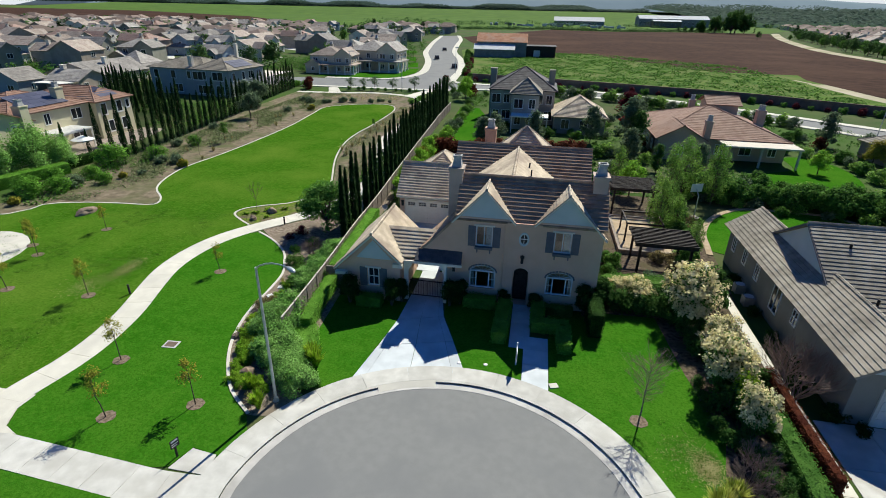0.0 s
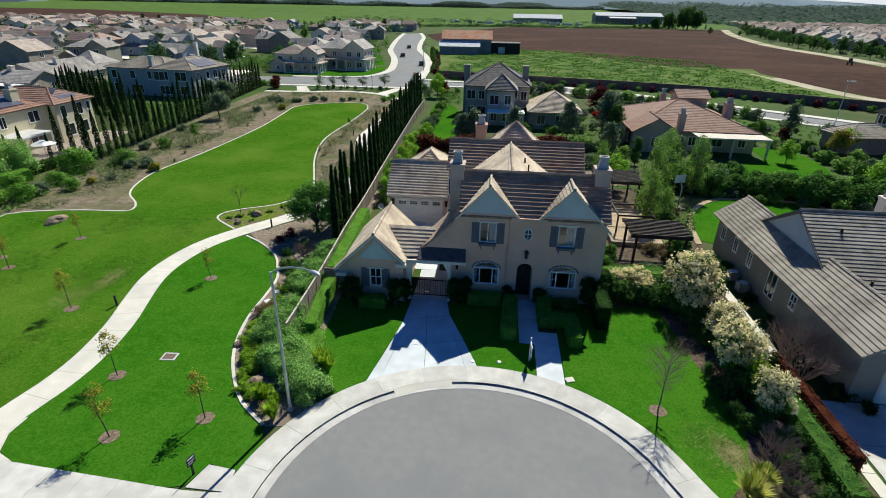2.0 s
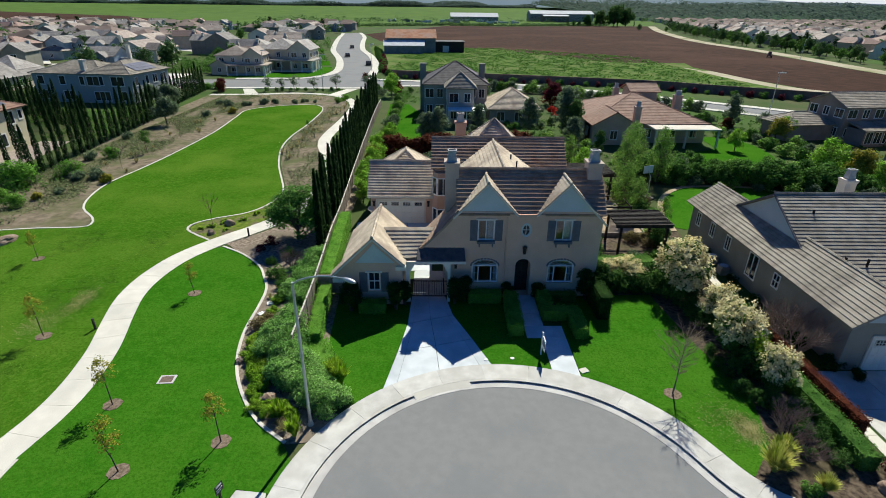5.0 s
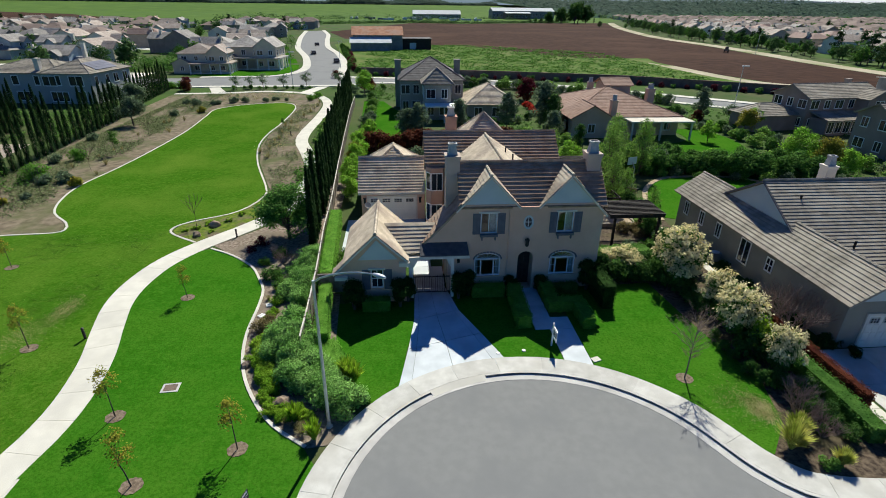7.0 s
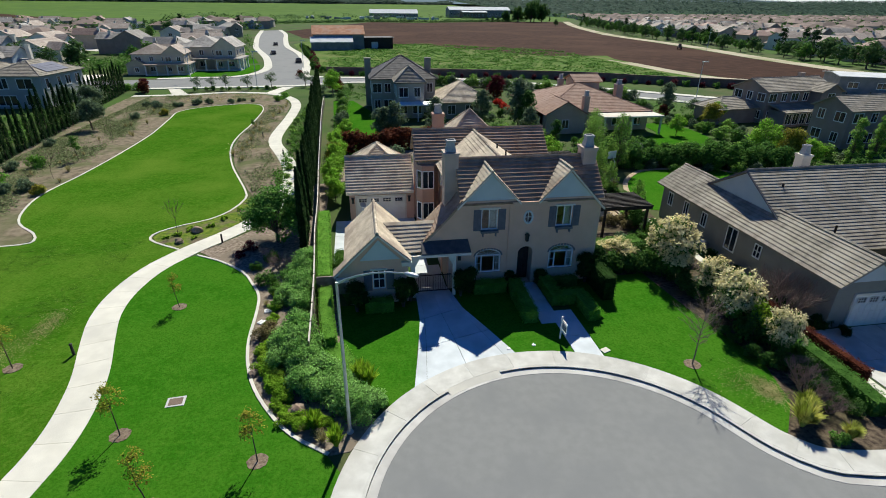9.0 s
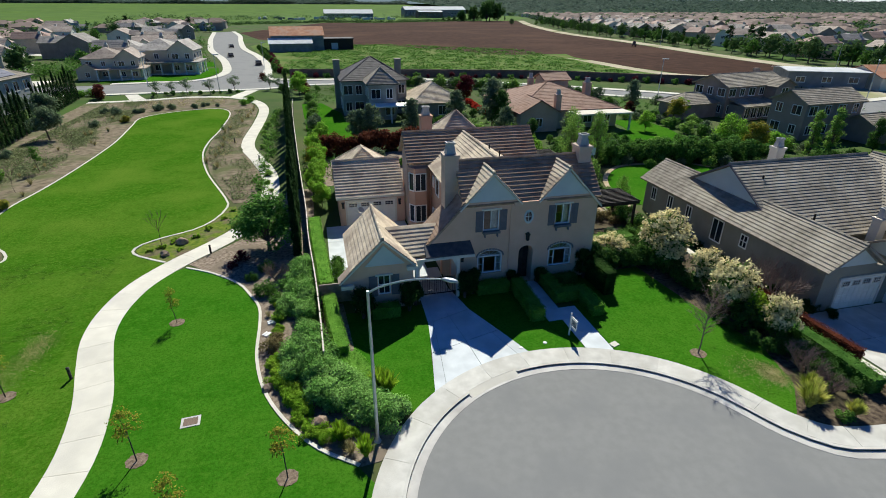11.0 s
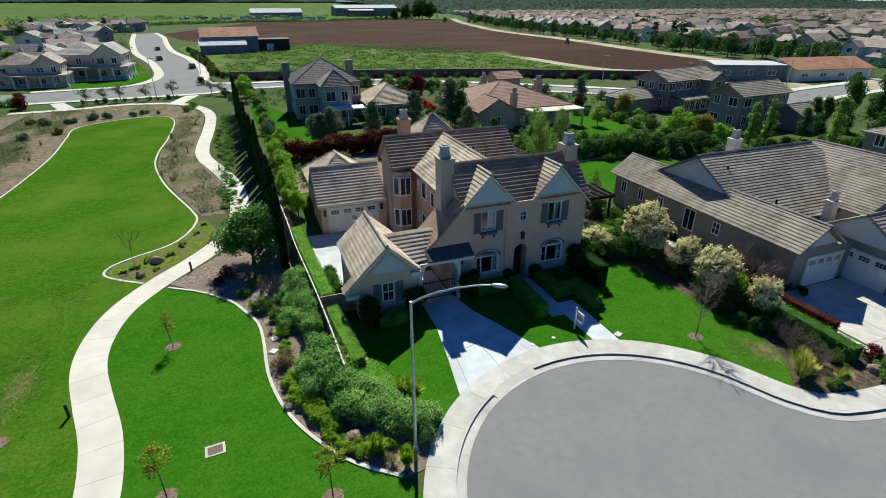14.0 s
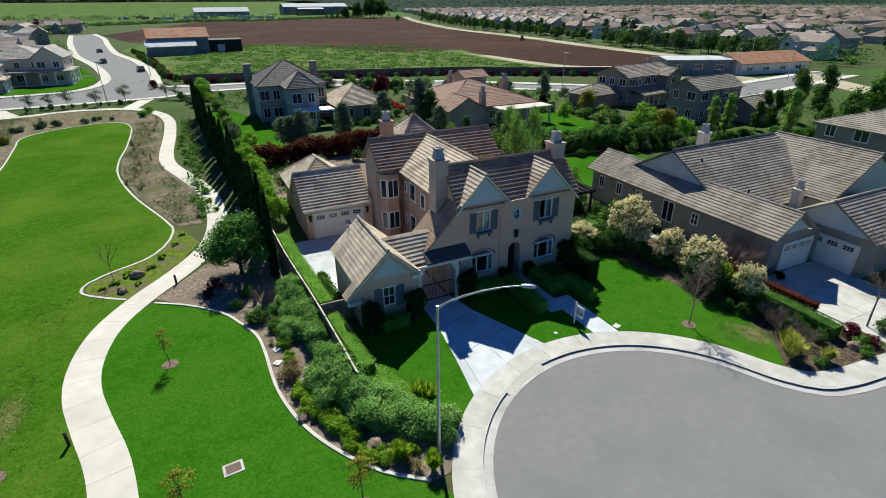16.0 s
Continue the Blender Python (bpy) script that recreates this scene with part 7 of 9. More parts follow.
spread(shrub_proto("border_shrub", "small low green shrub by the pavement", 53, 0.7, 0.6, 0.5, 0.1, L_MID, 9, 90), [(12.2, 17.5, 0, 1), (13.4, 19.6, 0, 0.8), (15.4, 16.9, 60, 1.1), (16.4, 17.6, 10, 1.1)], "low shrubs by the pavement")
spread(shrub_proto("red_shrub", "small dark red shrub by the drive", 54, 0.8, 0.7, 0.7, 0.12, L_MAROON, 9, 90), [(16.9, 18.4, 0, 1), (17.0, 17.2, 40, 0.8), (14.6, 34.9, 0, 0.9)], "red shrubs by the drive")
boulder("boulder", "pale boulder at the end of the bed", (15.6, 17.5), 0.42, 0.34, 0.36, 12)

# mulch rings and young trees on the lawns
yt = [tree_proto("young_tree", "slim young tree with sparse bronze leaves in a mulch ring", 61 + k, 3.3, 1.5, 0.62, 0.62, 0.10, L_BRONZE, 14, 40, 0.30, 0.032) for k in range(2)]
YT = [(-21.45, 22.9), (-18.75, 18.6), (-14.8, 20.35), (-22.1, 34.5), (-29.3, 29.05), (-35.8, 28.6), (-38.7, 34.0), (-40.8, 35.5), (-37.3, 40.0)]
for i, p in enumerate(yt):
    spread(p, [(x, y, rnd.uniform(0, 360), 0.8 if y > 34 else 1.0) for x, y in YT[i::2]], "young park trees")
for x, y in YT + [(8.65, 23.8)]:
    o = part("mulch_ring", sheet([(0.47 * (1 + 0.06 * math.sin(a * 1.3 + x)) * math.cos(a * 0.1745), 0.45 * (1 + 0.06 * math.cos(a * 2.1 + y)) * math.sin(a * 0.1745)) for a in range(36)], 0.02, 0.05), MULCH, None)
    o.matrix_basis = pose(x, y, 0)
    tagged(o, "round mulch patch at a young tree's foot", "mulch", "mulch rings")
tt = bare_proto("sapling", "thin leafless sapling with a few twigs", 8, 3.6, 1.6, 0.45, TRUNK, 2, 0.028)
spread(tt, [(-25.9, 47.4, 0, 1), (-44.7, 65.9, 50, 1), (-45.8, 58.0, 90, 1), (-45.0, 83.0, 20, 0.9), (-47, 54, 0, 0.9)], "saplings")
spread(tree_proto("small_tree", "small green park tree with a thin trunk", 66, 3.4, 1.5, 0.8, 0.8, 0.16, L_MID, 12, 60, 0.4, 0.04), [(-45.4, 73.6, 0, 1), (-26.5, 90, 0, 0.5)], "small park trees")

# the dense tree by the path
oak = tree_proto("tree", "dense dark green tree with several trunks by the path", 71, 5.6, 1.0, 2.6, 2.5, 0.2, L_TREE, 50, 190, 0.85, 0.16)
spread(oak, [(-16.9, 44.4, 0, 1.1, 0.82)])
dry = shrub_proto("red_shrub", "dark red-brown low shrub on the bark", 72, 0.8, 0.7, 0.8, 0.12, L_MAROON, 9, 80)
spread(dry, [(-18.9, 43.0, 0, 1), (-19.5, 41.8, 40, 0.7)], "dark low shrubs")

# dry bed plants
gb = shrub_proto("bush", "olive green rounded bush in the dry bed", 81, 1.1, 1.0, 1.0, 0.2, L_OLIVE, 12, 90)
spread(gb, [(-47, 61, 0, 1), (-45.3, 62, 60, 1.1), (-51, 70, 0, 1.0), (-52.5, 82, 0, 1.0), (-48, 101, 0, 1), (-48, 112, 40, 1.2), (-50, 50, 0, 1.2), (-46, 56, 0, 0.6)] + row(-52, 112, -30, 118, 12, 0.5, 1.1, 1.5), "bushes in the dry bed")
gg = shrub_proto("bush", "bright green bush in the park bed", 82, 1.3, 1.2, 1.3, 0.16, L_HEDGE, 14, 150)
spread(gg, [(-52.6, 58.6, 0, 1.9), (-49, 62.5, 40, 1.3), (-52, 46, 0, 1.3), (-50.3, 48, 20, 1.2), (-54, 47.5, 60, 1.2), (-48, 52, 0, 0.9), (-49, 71, 0, 1.0), (-51.0, 53.5, 0, 1.0), (-54.0, 51.0, 0, 1.2)] + row(-26, 117, -24.6, 124, 4, 0.5, 0.8, 0.5) + row(-67, 135.5, -58, 136.5, 6, 0.8, 1.2, 0.4), "green bushes in the park beds")
spread(shrub_proto("bush", "low fresh green bush between path and cypresses", 86, 1.0, 1.0, 0.8, 0.18, L_SPRING, 10, 80), row(-20.3, 78, -19.8, 104, 8, 0.5, 0.85, 0.5) + row(-17.8, 58, -18.5, 68, 3, 0.4, 0.7, 0.3), "low bushes by the cypresses")
yb = shrub_proto("bush", "yellowish bush at the edge of the dry bed", 83, 0.8, 0.8, 0.8, 0.16, L_BRONZE, 10, 80)
spread(yb, [(-43.6, 60.3, 0, 1.2), (-47.5, 54.3, 0, 0.9), (-44.5, 104, 0, 1.3), (-55, 44, 0, 1.1), (-51.5, 43.6, 0, 1)], "yellowish bushes")
spread(blades_proto("grass_clump", "dry brown grass clump in the planting bed", 85, 60, 0.8, 0.04, L_DRY), row(-26.3, 96, -25.5, 70, 9, 0.7, 1.2, 0.9) + row(-46, 60, -45, 108, 14, 0.6, 1.1, 3) + row(-23.5, 116, -24.5, 98, 5, 0.8, 1.2, 0.5), "dry grass clumps")
om = tree_proto("tree", "olive green round-headed tree on the dry slope", 87, 4.4, 1.5, 2.0, 2.0, 0.28, L_OLIVE, 26, 110, 0.8, 0.12)
spread(om, [(-51.6, 92.5, 0, 1.15), (-56.5, 104, 40, 1.3), (-64, 112, 0, 1.0), ], "olive trees")
stt = tree_proto("tree", "small airy grey-green street tree", 89, 3.6, 1.2, 1.6, 1.6, 0.2, L_OLIVE, 16, 45, 0.6, 0.07)
spread(stt, [(-46, 133, 0, 1), (-43.2, 135, 20, 0.9), (-40, 134.5, 0, 1.1), (-35, 134, 40, 1), (-30, 137, 60, 1.1), (-22, 138, 60, 1.1), (-20, 136, 10, 0.9), (-15.5, 139, 10, 1.0)], "street trees")
wl = tree_proto("tree", "soft light green weeping tree beside the fence", 88, 5.6, 0.7, 3.2, 3.2, 0.2, L_WEEP, 60, 170, 0.9, 0.14, 1.3)
spread(wl, [(-59.3, 54.0, 0, 1.1, 0.95), (-62.5, 51.0, 60, 1.1, 0.95), (-57.6, 56.4, 30, 0.75), (-60.0, 49.5, 90, 0.8)], "light green trees")
H([(-58.0, 46.0), (-57.0, 50.5), (-55.6, 54.8)], 1.5, 1.3, "clipped green hedge along the park boundary", 14, L_HEDGE)
H([(-61.5, 38), (-62.0, 44), (-61.8, 48)], 1.8, 1.6, "clipped green hedge along the park boundary", 15, L_HEDGE)
# dark block added in place of shade and a fence by the terrace
H([(-56.9, 56.8), (-56.4, 61.5)], 1.2, 1.2, "dark leafy block standing for shade and fence before the terrace", 18, L_YEW)
pt = thing("parasol", "white parasol over the patio table", "parasol", (-59.9, 62.4, 0))
bm = bmesh.new()
tube(bm, [(0, 0, 0), (0, 0, 2.4)], 0.03, 6)
part("pole", bm, STEEL, pt)
bm = bmesh.new()
lathe(bm, [(1.5, 2.15), (1.5, 2.2), (0.75, 2.5), (0.03, 2.75)], 8)
part("canopy", bm, WHITE, pt)

# trees and hedges in the gardens behind
lt = tree_proto("tree", "bright lime green garden tree", 91, 4.2, 1.0, 1.7, 1.7, 0.2, L_FRESH, 24, 160, 0.7, 0.09)
spread(lt, row(-12.3, 52, -12.8, 77, 8, 0.6, 0.9, 0.4) + [(-15.0, 126, 0, 1.3), (44.5, 63.5, 0, 1.25), (47.5, 58.5, 60, 0.9), (53.0, 85.5, 0, 0.9), (-11.5, 80, 0, 0.8), (40.5, 77.5, 0, 0.8), (13.5, 62.0, 0, 1.0)], "lime green garden trees")
yg = tree_proto("tree", "yellow-green rounded garden tree", 92, 4.0, 1.0, 1.9, 1.9, 0.24, L_BRONZE, 24, 120, 0.75, 0.1)
spread(yg, [(46.5, 61.5, 0, 1.15), (50.5, 84.0, 0, 1.0), (-13.0, 68.5, 0, 0.7)], "yellow-green trees")
gt = tree_proto("tree", "tall loose yellow-green garden tree", 93, 6.8, 0.8, 1.9, 1.9, 0.17, L_SPRING, 84, 44, 0.42, 0.09, 1.5)
spread(gt, [(14.2, 50.0, 0, 0.85), (16.4, 56.5, 60, 1.0, 1.1), (19.2, 62.0, 100, 1.05), (22.2, 61.0, 30, 1.0), (12.5, 66.0, 0, 0.7), (16.4, 45.5, 0, 0.55), (16.0, 50.5, 30, 0.6)], "loose green trees")
og = tree_proto("tree", "grey-green upright garden tree", 94, 5.6, 0.9, 1.7, 1.7, 0.26, L_OLIVE, 30, 110, 0.7, 0.09)
spread(og, [(-4.2, 80.0, 0, 1.05), (-5.8, 80.5, 70, 0.9), (1.9, 80.0, 50, 1.0, 1.15), (11.0, 88.5, 90, 1.1), (16.6, 85.5, 0, 1.5), (-6.5, 82.5, 30, 0.8), (23.0, 70.5, 30, 0.9), (15.0, 75.0, 80, 1.0), (49.5, 96.0, 10, 1.05)], "grey-green trees")
dt = tree_proto("tree", "dark green conical garden tree", 95, 7.0, 0.8, 1.6, 1.6, 0.26, L_DARK, 34, 110, 0.75, 0.12)
spread(dt, [(17.2, 83.0, 0, 1.0), (67.0, 57.5, 0, 0.75, 1.3), (70.5, 56.5, 0, 0.85, 1.6), (75.6, 59.8, 0, 1.1, 1.25), (64.5, 58.5, 0, 0.6, 1.2), (84.5, 60.3, 0, 1.1, 1.25), (72.5, 62.8, 0, 0.8, 1.0), (18.5, 73, 0, 0.6)], "dark conical trees")
pp = tree_proto("tree", "slim light green poplar-like tree", 96, 7.2, 0.8, 1.0, 1.0, 0.2, L_SPRING, 40, 100, 0.46, 0.08)
spread(pp, [(52.4, 57.6, 0, 0.95), (55.0, 57.0, 60, 1.0), (54.6, 47.6, 90, 1.1, 1.15)], "slim upright trees")
ph = shrub_proto("red_shrub", "red-leaved hedge shrub in the gardens", 97, 1.4, 1.2, 2.0, 0.22, L_RED, 16, 85)
spread(ph, row(-11.5, 73.0, 9.5, 77.0, 18, 1.2, 1.5, 0.4) + [(20.5, 117, 0, 1.6), (-14.5, 131, 0, 1.6), (47.5, 93.5, 0, 1.0), (-57, 131, 0, 1.3), (19.0, 88.5, 0, 0.8), (-25, 156, 0, 1.0)], "red-leaved shrubs")
mr = tree_proto("tree", "dark maroon-leaved round tree", 98, 4.6, 1.2, 1.9, 1.9, 0.3, L_MAROON, 24, 110, 0.8, 0.1)
spread(mr, [(20.5, 116.0, 0, 1.15), (-57.5, 133, 0, 0.7)], "maroon trees")
dh = shrub_proto("screening_shrub", "dark green screening shrub along the back boundary", 99, 1.5, 1.4, 2.15, 0.22, L_OAK, 18, 110)
spread(dh, row(18.5, 64.5, 46, 57.0, 18, 1.05, 1.4, 0.6) + row(20, 67.2, 45, 60.0, 13, 1.0, 1.4, 0.6) + row(9.0, 62.5, 9.5, 70, 3, 0.8, 1.1) + row(15.8, 40.0, 16.6, 60.0, 9, 0.6, 0.9, 0.4) + row(8.7, 39.5, 9.2, 44, 3, 0.5, 0.7, 0.3) + row(49, 54, 62, 51, 6, 0.7, 1.1, 0.6) + row(56, 49.5, 70, 46.5, 7, 1.0, 1.4, 0.6) + row(39, 92, 47, 100, 5, 0.6, 1.0, 1), "screening shrubs")
mx = [shrub_proto("garden_shrub", lab, 131 + k, 1.2, 1.1, 1.4, 0.22, m, 12, 60) for k, (lab, m) in enumerate((("green garden shrub behind the houses", L_MID), ("grey-green garden shrub behind the houses", L_OLIVE), ("dark green garden shrub behind the houses", L_DARK)))]
G = [(-9.5, 66), (-5, 69), (1, 71), (6, 68), (12, 71), (16, 69), (-12.5, 84), (-12.8, 92), (-12.9, 101), (-12.4, 96.5), (-5, 95), (4, 91), (9, 91.5), (14, 93), (16.5, 96), (14.5, 101), (16, 107), (17.5, 78), (22, 74), (26, 71), (30, 70), (40, 68), (48, 72), (51, 77)]
G += [(52, 88), (47, 98), (42, 104), (33, 106), (24, 110), (12, 122), (4, 125), (-6, 126), (-13, 118), (-11, 134), (8, 132), (26, 121), (38, 112), (58, 100), (66, 92), (74, 84), (54, 72), (59, 57), (63, 54), (68, 51), (49, 50), (45, 54), (74, 52), (80, 56), (86, 60), (90, 62), (-19, 134), (-14.5, 137), (-17.5, 128), (16.2, 50), (17.4, 56.5), (35, 62), (-11.4, 40.5), (-11.5, 39.6)]
for i, p in enumerate(mx):
    spread(p, [(x, y, rnd.uniform(0, 360), rnd.uniform(0.7, 1.35) if x > -11 or y > 60 else 0.5) for x, y in G[i::3]], "garden shrubs")

# thin worn grass on the lawn by the bed
def worn_patch(cx, cy, rx, ry, n, seed, lab):
    rng = np.random.default_rng(seed)
    P = np.stack([cx + rng.normal(0, rx, n), cy + rng.normal(0, ry, n), rng.uniform(0.010, 0.016, n)], 1)
    ob = link("dry_grass", cloud_mesh("dry_grass", P, np.tile((0.0, 0.0, 1.0), (n, 1)), 0.075, 2.6, 0.22, seed), L_DRY)
    tagged(ob, lab, "dry grass", "worn lawn patches", "stuff")


worn_patch(11.4, 21.2, 0.34, 0.5, 2800, 1, "thin straw-coloured worn patch in the lawn")
worn_patch(10.6, 21.9, 0.7, 0.7, 450, 2, "thin straw-coloured worn patch in the lawn")
worn_patch(-29.7, 33.4, 0.4, 0.9, 1500, 3, "thin straw-coloured worn patch in the park lawn")
worn_patch(-30.6, 30.4, 0.7, 0.9, 900, 4, "thin straw-coloured worn patch in the park lawn")
vc = thing("street_valve_cover", "small round iron cover in the asphalt", "cover", (-0.78, 15.78, -0.12))
bm = bmesh.new()
lathe(bm, [(0.17, 0.0), (0.17, 0.012), (0.13, 0.014), (0.12, 0.008)], 16)
part("lid", bm, ASPHALT, vc)
dish = thing("satellite_dish", "small grey satellite dish at the wing roof", "satellite dish", (-9.5, 39.0, 4.35), 25)
bm = bmesh.new()
tube(bm, [(0, 0, -0.1), (0, 0, 0.45), (0, 0.1, 0.6)], 0.03, 6)
part("mast", bm, STEEL, dish)
bm = bmesh.new()
lathe(bm, [(0.02, 0.0), (0.15, 0.025), (0.23, 0.07), (0.24, 0.08), (0.15, 0.04), (0.02, 0.015)], 16, Matrix.Translation((0, 0.05, 0.6)) @ Matrix.Rotation(radians(50), 4, "X"))
part("reflector", bm, GREYHOUSE, dish)

# fuller green planting between the back gardens
fg = [shrub_proto("leafy_shrub", lab, 141 + k, 1.2, 1.1, 1.5, 0.22, m, 14, 70) for k, (lab, m) in enumerate((("leafy mid-green garden shrub", L_MID), ("fresh light green garden shrub", L_SPRING), ("soft grey-green garden shrub", L_OLIVE)))]
FG = row(8.6, 38.6, 15.6, 39.4, 5, 0.7, 0.95, 0.3) + row(15.6, 41.0, 16.4, 55.0, 8, 0.7, 1.0, 0.4) + row(19.0, 62.5, 45.0, 55.3, 14, 0.6, 1.0, 0.8) + row(21.0, 66.3, 44.0, 60.6, 9, 1.3, 1.6, 0.8) + row(-10.5, 64.5, 6.5, 68.5, 7, 0.6, 1.0, 1.0) + row(10.5, 64.0, 18.0, 66.5, 5, 0.8, 1.2, 0.8) + row(10.0, 80.5, 18.0, 78.0, 5, 0.8, 1.3, 0.8) + row(-12.6, 94.0, -12.4, 118, 7, 0.6, 1.0, 0.4) + row(40.5, 90.0, 48.0, 84.0, 4, 0.8, 1.2, 0.6) + row(48.0, 68.0, 55.0, 60.0, 5, 0.9, 1.3, 0.8) + row(46.5, 71.0, 47.5, 86.0, 7, 0.8, 1.3, 0.6) + row(50.5, 72.0, 52.0, 82.0, 4, 0.8, 1.2, 0.6) + row(-8.0, 99.5, 12.5, 92.0, 7, 0.4, 0.7, 0.5) + row(0.0, 141.0, 16.0, 137.0, 9, 1.3, 1.9, 0.6) + row(17.5, 135.5, 36.0, 123.5, 11, 1.2, 1.8, 0.7) + row(39.0, 121.5, 52.0, 111.0, 7, 1.0, 1.6, 0.7)
for i, p in enumerate(fg):
    spread(p, FG[i::3], "leafy garden shrubs")

# clipped balls at the end of the bed, trees round the far houses
bb = shrub_proto("clipped_ball", "dark green shrub clipped to a ball", 151, 0.62, 0.62, 1.0, 0.1, L_OAK, 14, 120)
spread(bb, [(19.0, 17.6, 0, 1.0), (19.4, 16.6, 50, 0.9)], "clipped balls")
tg = tree_proto("tree", "full green garden tree by the far houses", 152, 6.5, 1.2, 2.4, 2.4, 0.4, L_MID, 24, 60, 0.9, 0.12)
spread(tg, [(78, 52, 0, 1.0), (84, 60, 30, 0.7), (88, 54, 10, 1.1), (100, 58, 0, 1.2), (72, 52.5, 50, 0.7), (108, 62, 40, 1.1)], "garden trees by the far houses")

# loose undergrowth through the back gardens
rg = np.random.default_rng(12)
T = []
# patches between the far cypress rows are added to darken shaded ground
for x0, x1, y0, y1, n in ((-57.5, -54, 57, 67, 40), (-66, -57, 82, 106, 150), (-84, -66, 92, 106, 120), (-53.4, -49, 44, 62, 50), (-14.2, -7.4, 62, 76, 60), (-19.6, -18.2, 58, 110, 110), (-13.6, -11.4, 80, 136, 120), (-12, 10, 116, 140, 130), (8, 20, 62, 100, 120), (18, 46, 100, 124, 110), (39, 60, 86, 112, 90), (46, 60, 50, 74, 90), (60, 96, 50, 96, 160)):
    T.append(np.stack([rg.uniform(x0, x1, n), rg.uniform(y0, y1, n), rg.uniform(0.5, 1.4, n)], 1))
T = np.concatenate(T)
k = 22
P = np.repeat(T[:, :3] * np.array((1, 1, 0)), k, 0) + rg.normal(0, 0.33, (len(T) * k, 3)) * np.array((1, 1, 0)) * np.repeat(T[:, 2:], k, 0) + np.array((0, 0, 1)) * np.abs(rg.normal(0.25, 0.22, (len(T) * k, 1))) * np.repeat(T[:, 2:], k, 0)
half = len(P) // 2
for nm, Q, m, lab in (("undergrowth", P[:half], L_MID, "loose green undergrowth in the gardens"), ("undergrowth", P[half:], L_OAK, "loose dark green undergrowth in the gardens")):
    tagged(link(nm, cloud_mesh(nm, Q, np.tile((0, 0, 1.0), (len(Q), 1)), 0.28, 1.5, 0.8, 12), m), lab, "undergrowth", kind="stuff")

T = np.concatenate([np.stack([rg.uniform(x0, x1, n), rg.uniform(y0, y1, n), rg.uniform(0.6, 1.6, n)], 1) for x0, x1, y0, y1, n in ((-52, -46.5, 48, 126, 170), (-26.8, -24, 74, 112, 60), (-46, -30, 116.8, 126, 80))])
P = np.repeat(T * np.array((1, 1, 0)), k, 0) + rg.normal(0, 0.3, (len(T) * k, 3)) * np.array((1, 1, 0)) * np.repeat(T[:, 2:], k, 0) + np.array((0, 0, 1)) * np.abs(rg.normal(0.2, 0.2, (len(T) * k, 1))) * np.repeat(T[:, 2:], k, 0)
cut = len(P) // 5 * 3
for Q, m, lab in ((P[:cut], L_SAGE, "grey-green scrub in the dry park beds"), (P[cut:], L_DRY, "dry brown scrub in the dry park beds")):
    tagged(link("bed_scrub", cloud_mesh("bed_scrub", Q, np.tile((0, 0, 1.0), (len(Q), 1)), 0.17, 1.6, 0.8, 18), m), lab, "scrub", kind="stuff")

sc = shrub_proto("scarlet_shrub", "low shrub with bright scarlet young leaves", 161, 1.0, 0.9, 1.3, 0.2, L_SCARLET, 12, 70)
spread(sc, row(18.9, 108.5, 19.3, 97.0, 8, 0.75, 1.0, 0.3), "scarlet shrubs")

# coarse tufts in the park lawn
n = 5200
T = np.stack([rg.uniform(-46, -27, n), rg.uniform(20, 46, n), np.zeros(n)], 1)
T = T[(T[:, 0] < -28.2) & (np.sin(T[:, 0] * 0.8 + 1.1 * np.sin(T[:, 1] * 0.4)) + np.sin(T[:, 1] * 0.6) + rg.normal(0, 0.6, n) > 0.5)]
T = np.concatenate([T, np.stack([rg.normal(10.9, 1.1, 150), rg.normal(21.9, 1.1, 150), np.zeros(150)], 1)])
P = np.repeat(T, 9, 0) + rg.normal(0, 0.11, (len(T) * 9, 3)) * np.array((1.4, 1, 0)) + np.array((0, 0, 1)) * rg.uniform(0.02, 0.07, (len(T) * 9, 1))
tagged(link("lawn_tuft", cloud_mesh("lawn_tuft", P, np.tile((0, 0, 1.0), (len(P), 1)), 0.085, 2.4, 0.5, 13), L_TUFT), "coarse grass tufts scattered in the lawns", "grass tufts", kind="stuff")

# dark low growth by the low house and ground cover in the path-side bed
db = shrub_proto("wall_shrub", "dark green shrub against the low house wall", 171, 0.7, 0.65, 0.8, 0.13, L_YEW, 10, 110)
spread(db, [(18.7, 30.6, 0, 0.9), (18.6, 33.6, 60, 0.8), (18.5, 36.6, 20, 0.8), (18.7, 41.5, 90, 1.0), (19.0, 26.2, 0, 1.0), (19.9, 25.2, 40, 0.75), (18.6, 28.6, 10, 0.9)], "wall shrubs")
nc = shrub_proto("cover_clump", "low yellow-green ground-cover clump", 172, 0.7, 0.6, 0.3, 0.1, L_COVER, 9, 90)
spread(nc, [(-25.8, 46.9, 0, 0.9), (-25.0, 48.0, 50, 1.0), (-23.4, 48.6, 20, 0.9), (-22.6, 50.3, 80, 1.0), (-26.6, 46.4, 10, 0.7), (-21.6, 52.6, 40, 0.8), (-24.2, 46.1, 60, 0.7), (-21.0, 54.6, 0, 0.7)], "ground-cover clumps")

# ---- far streets, fields and housing ----
def flat(name, pts, z, material, label, cat):
    return tagged(part(name, sheet(pts, z, 0.02), material, None), label, cat, kind="structure")


FAR_L = [(-62, 154.8), (-51.5, 156.0), (-43.0, 157.2), (-37.6, 164.3), (-35.9, 178), (-38.3, 198), (-43.2, 224), (-52.8, 264), (-59.6, 306), (-67.5, 361), (-77, 440)]
far_left = spline(FAR_L, 4)
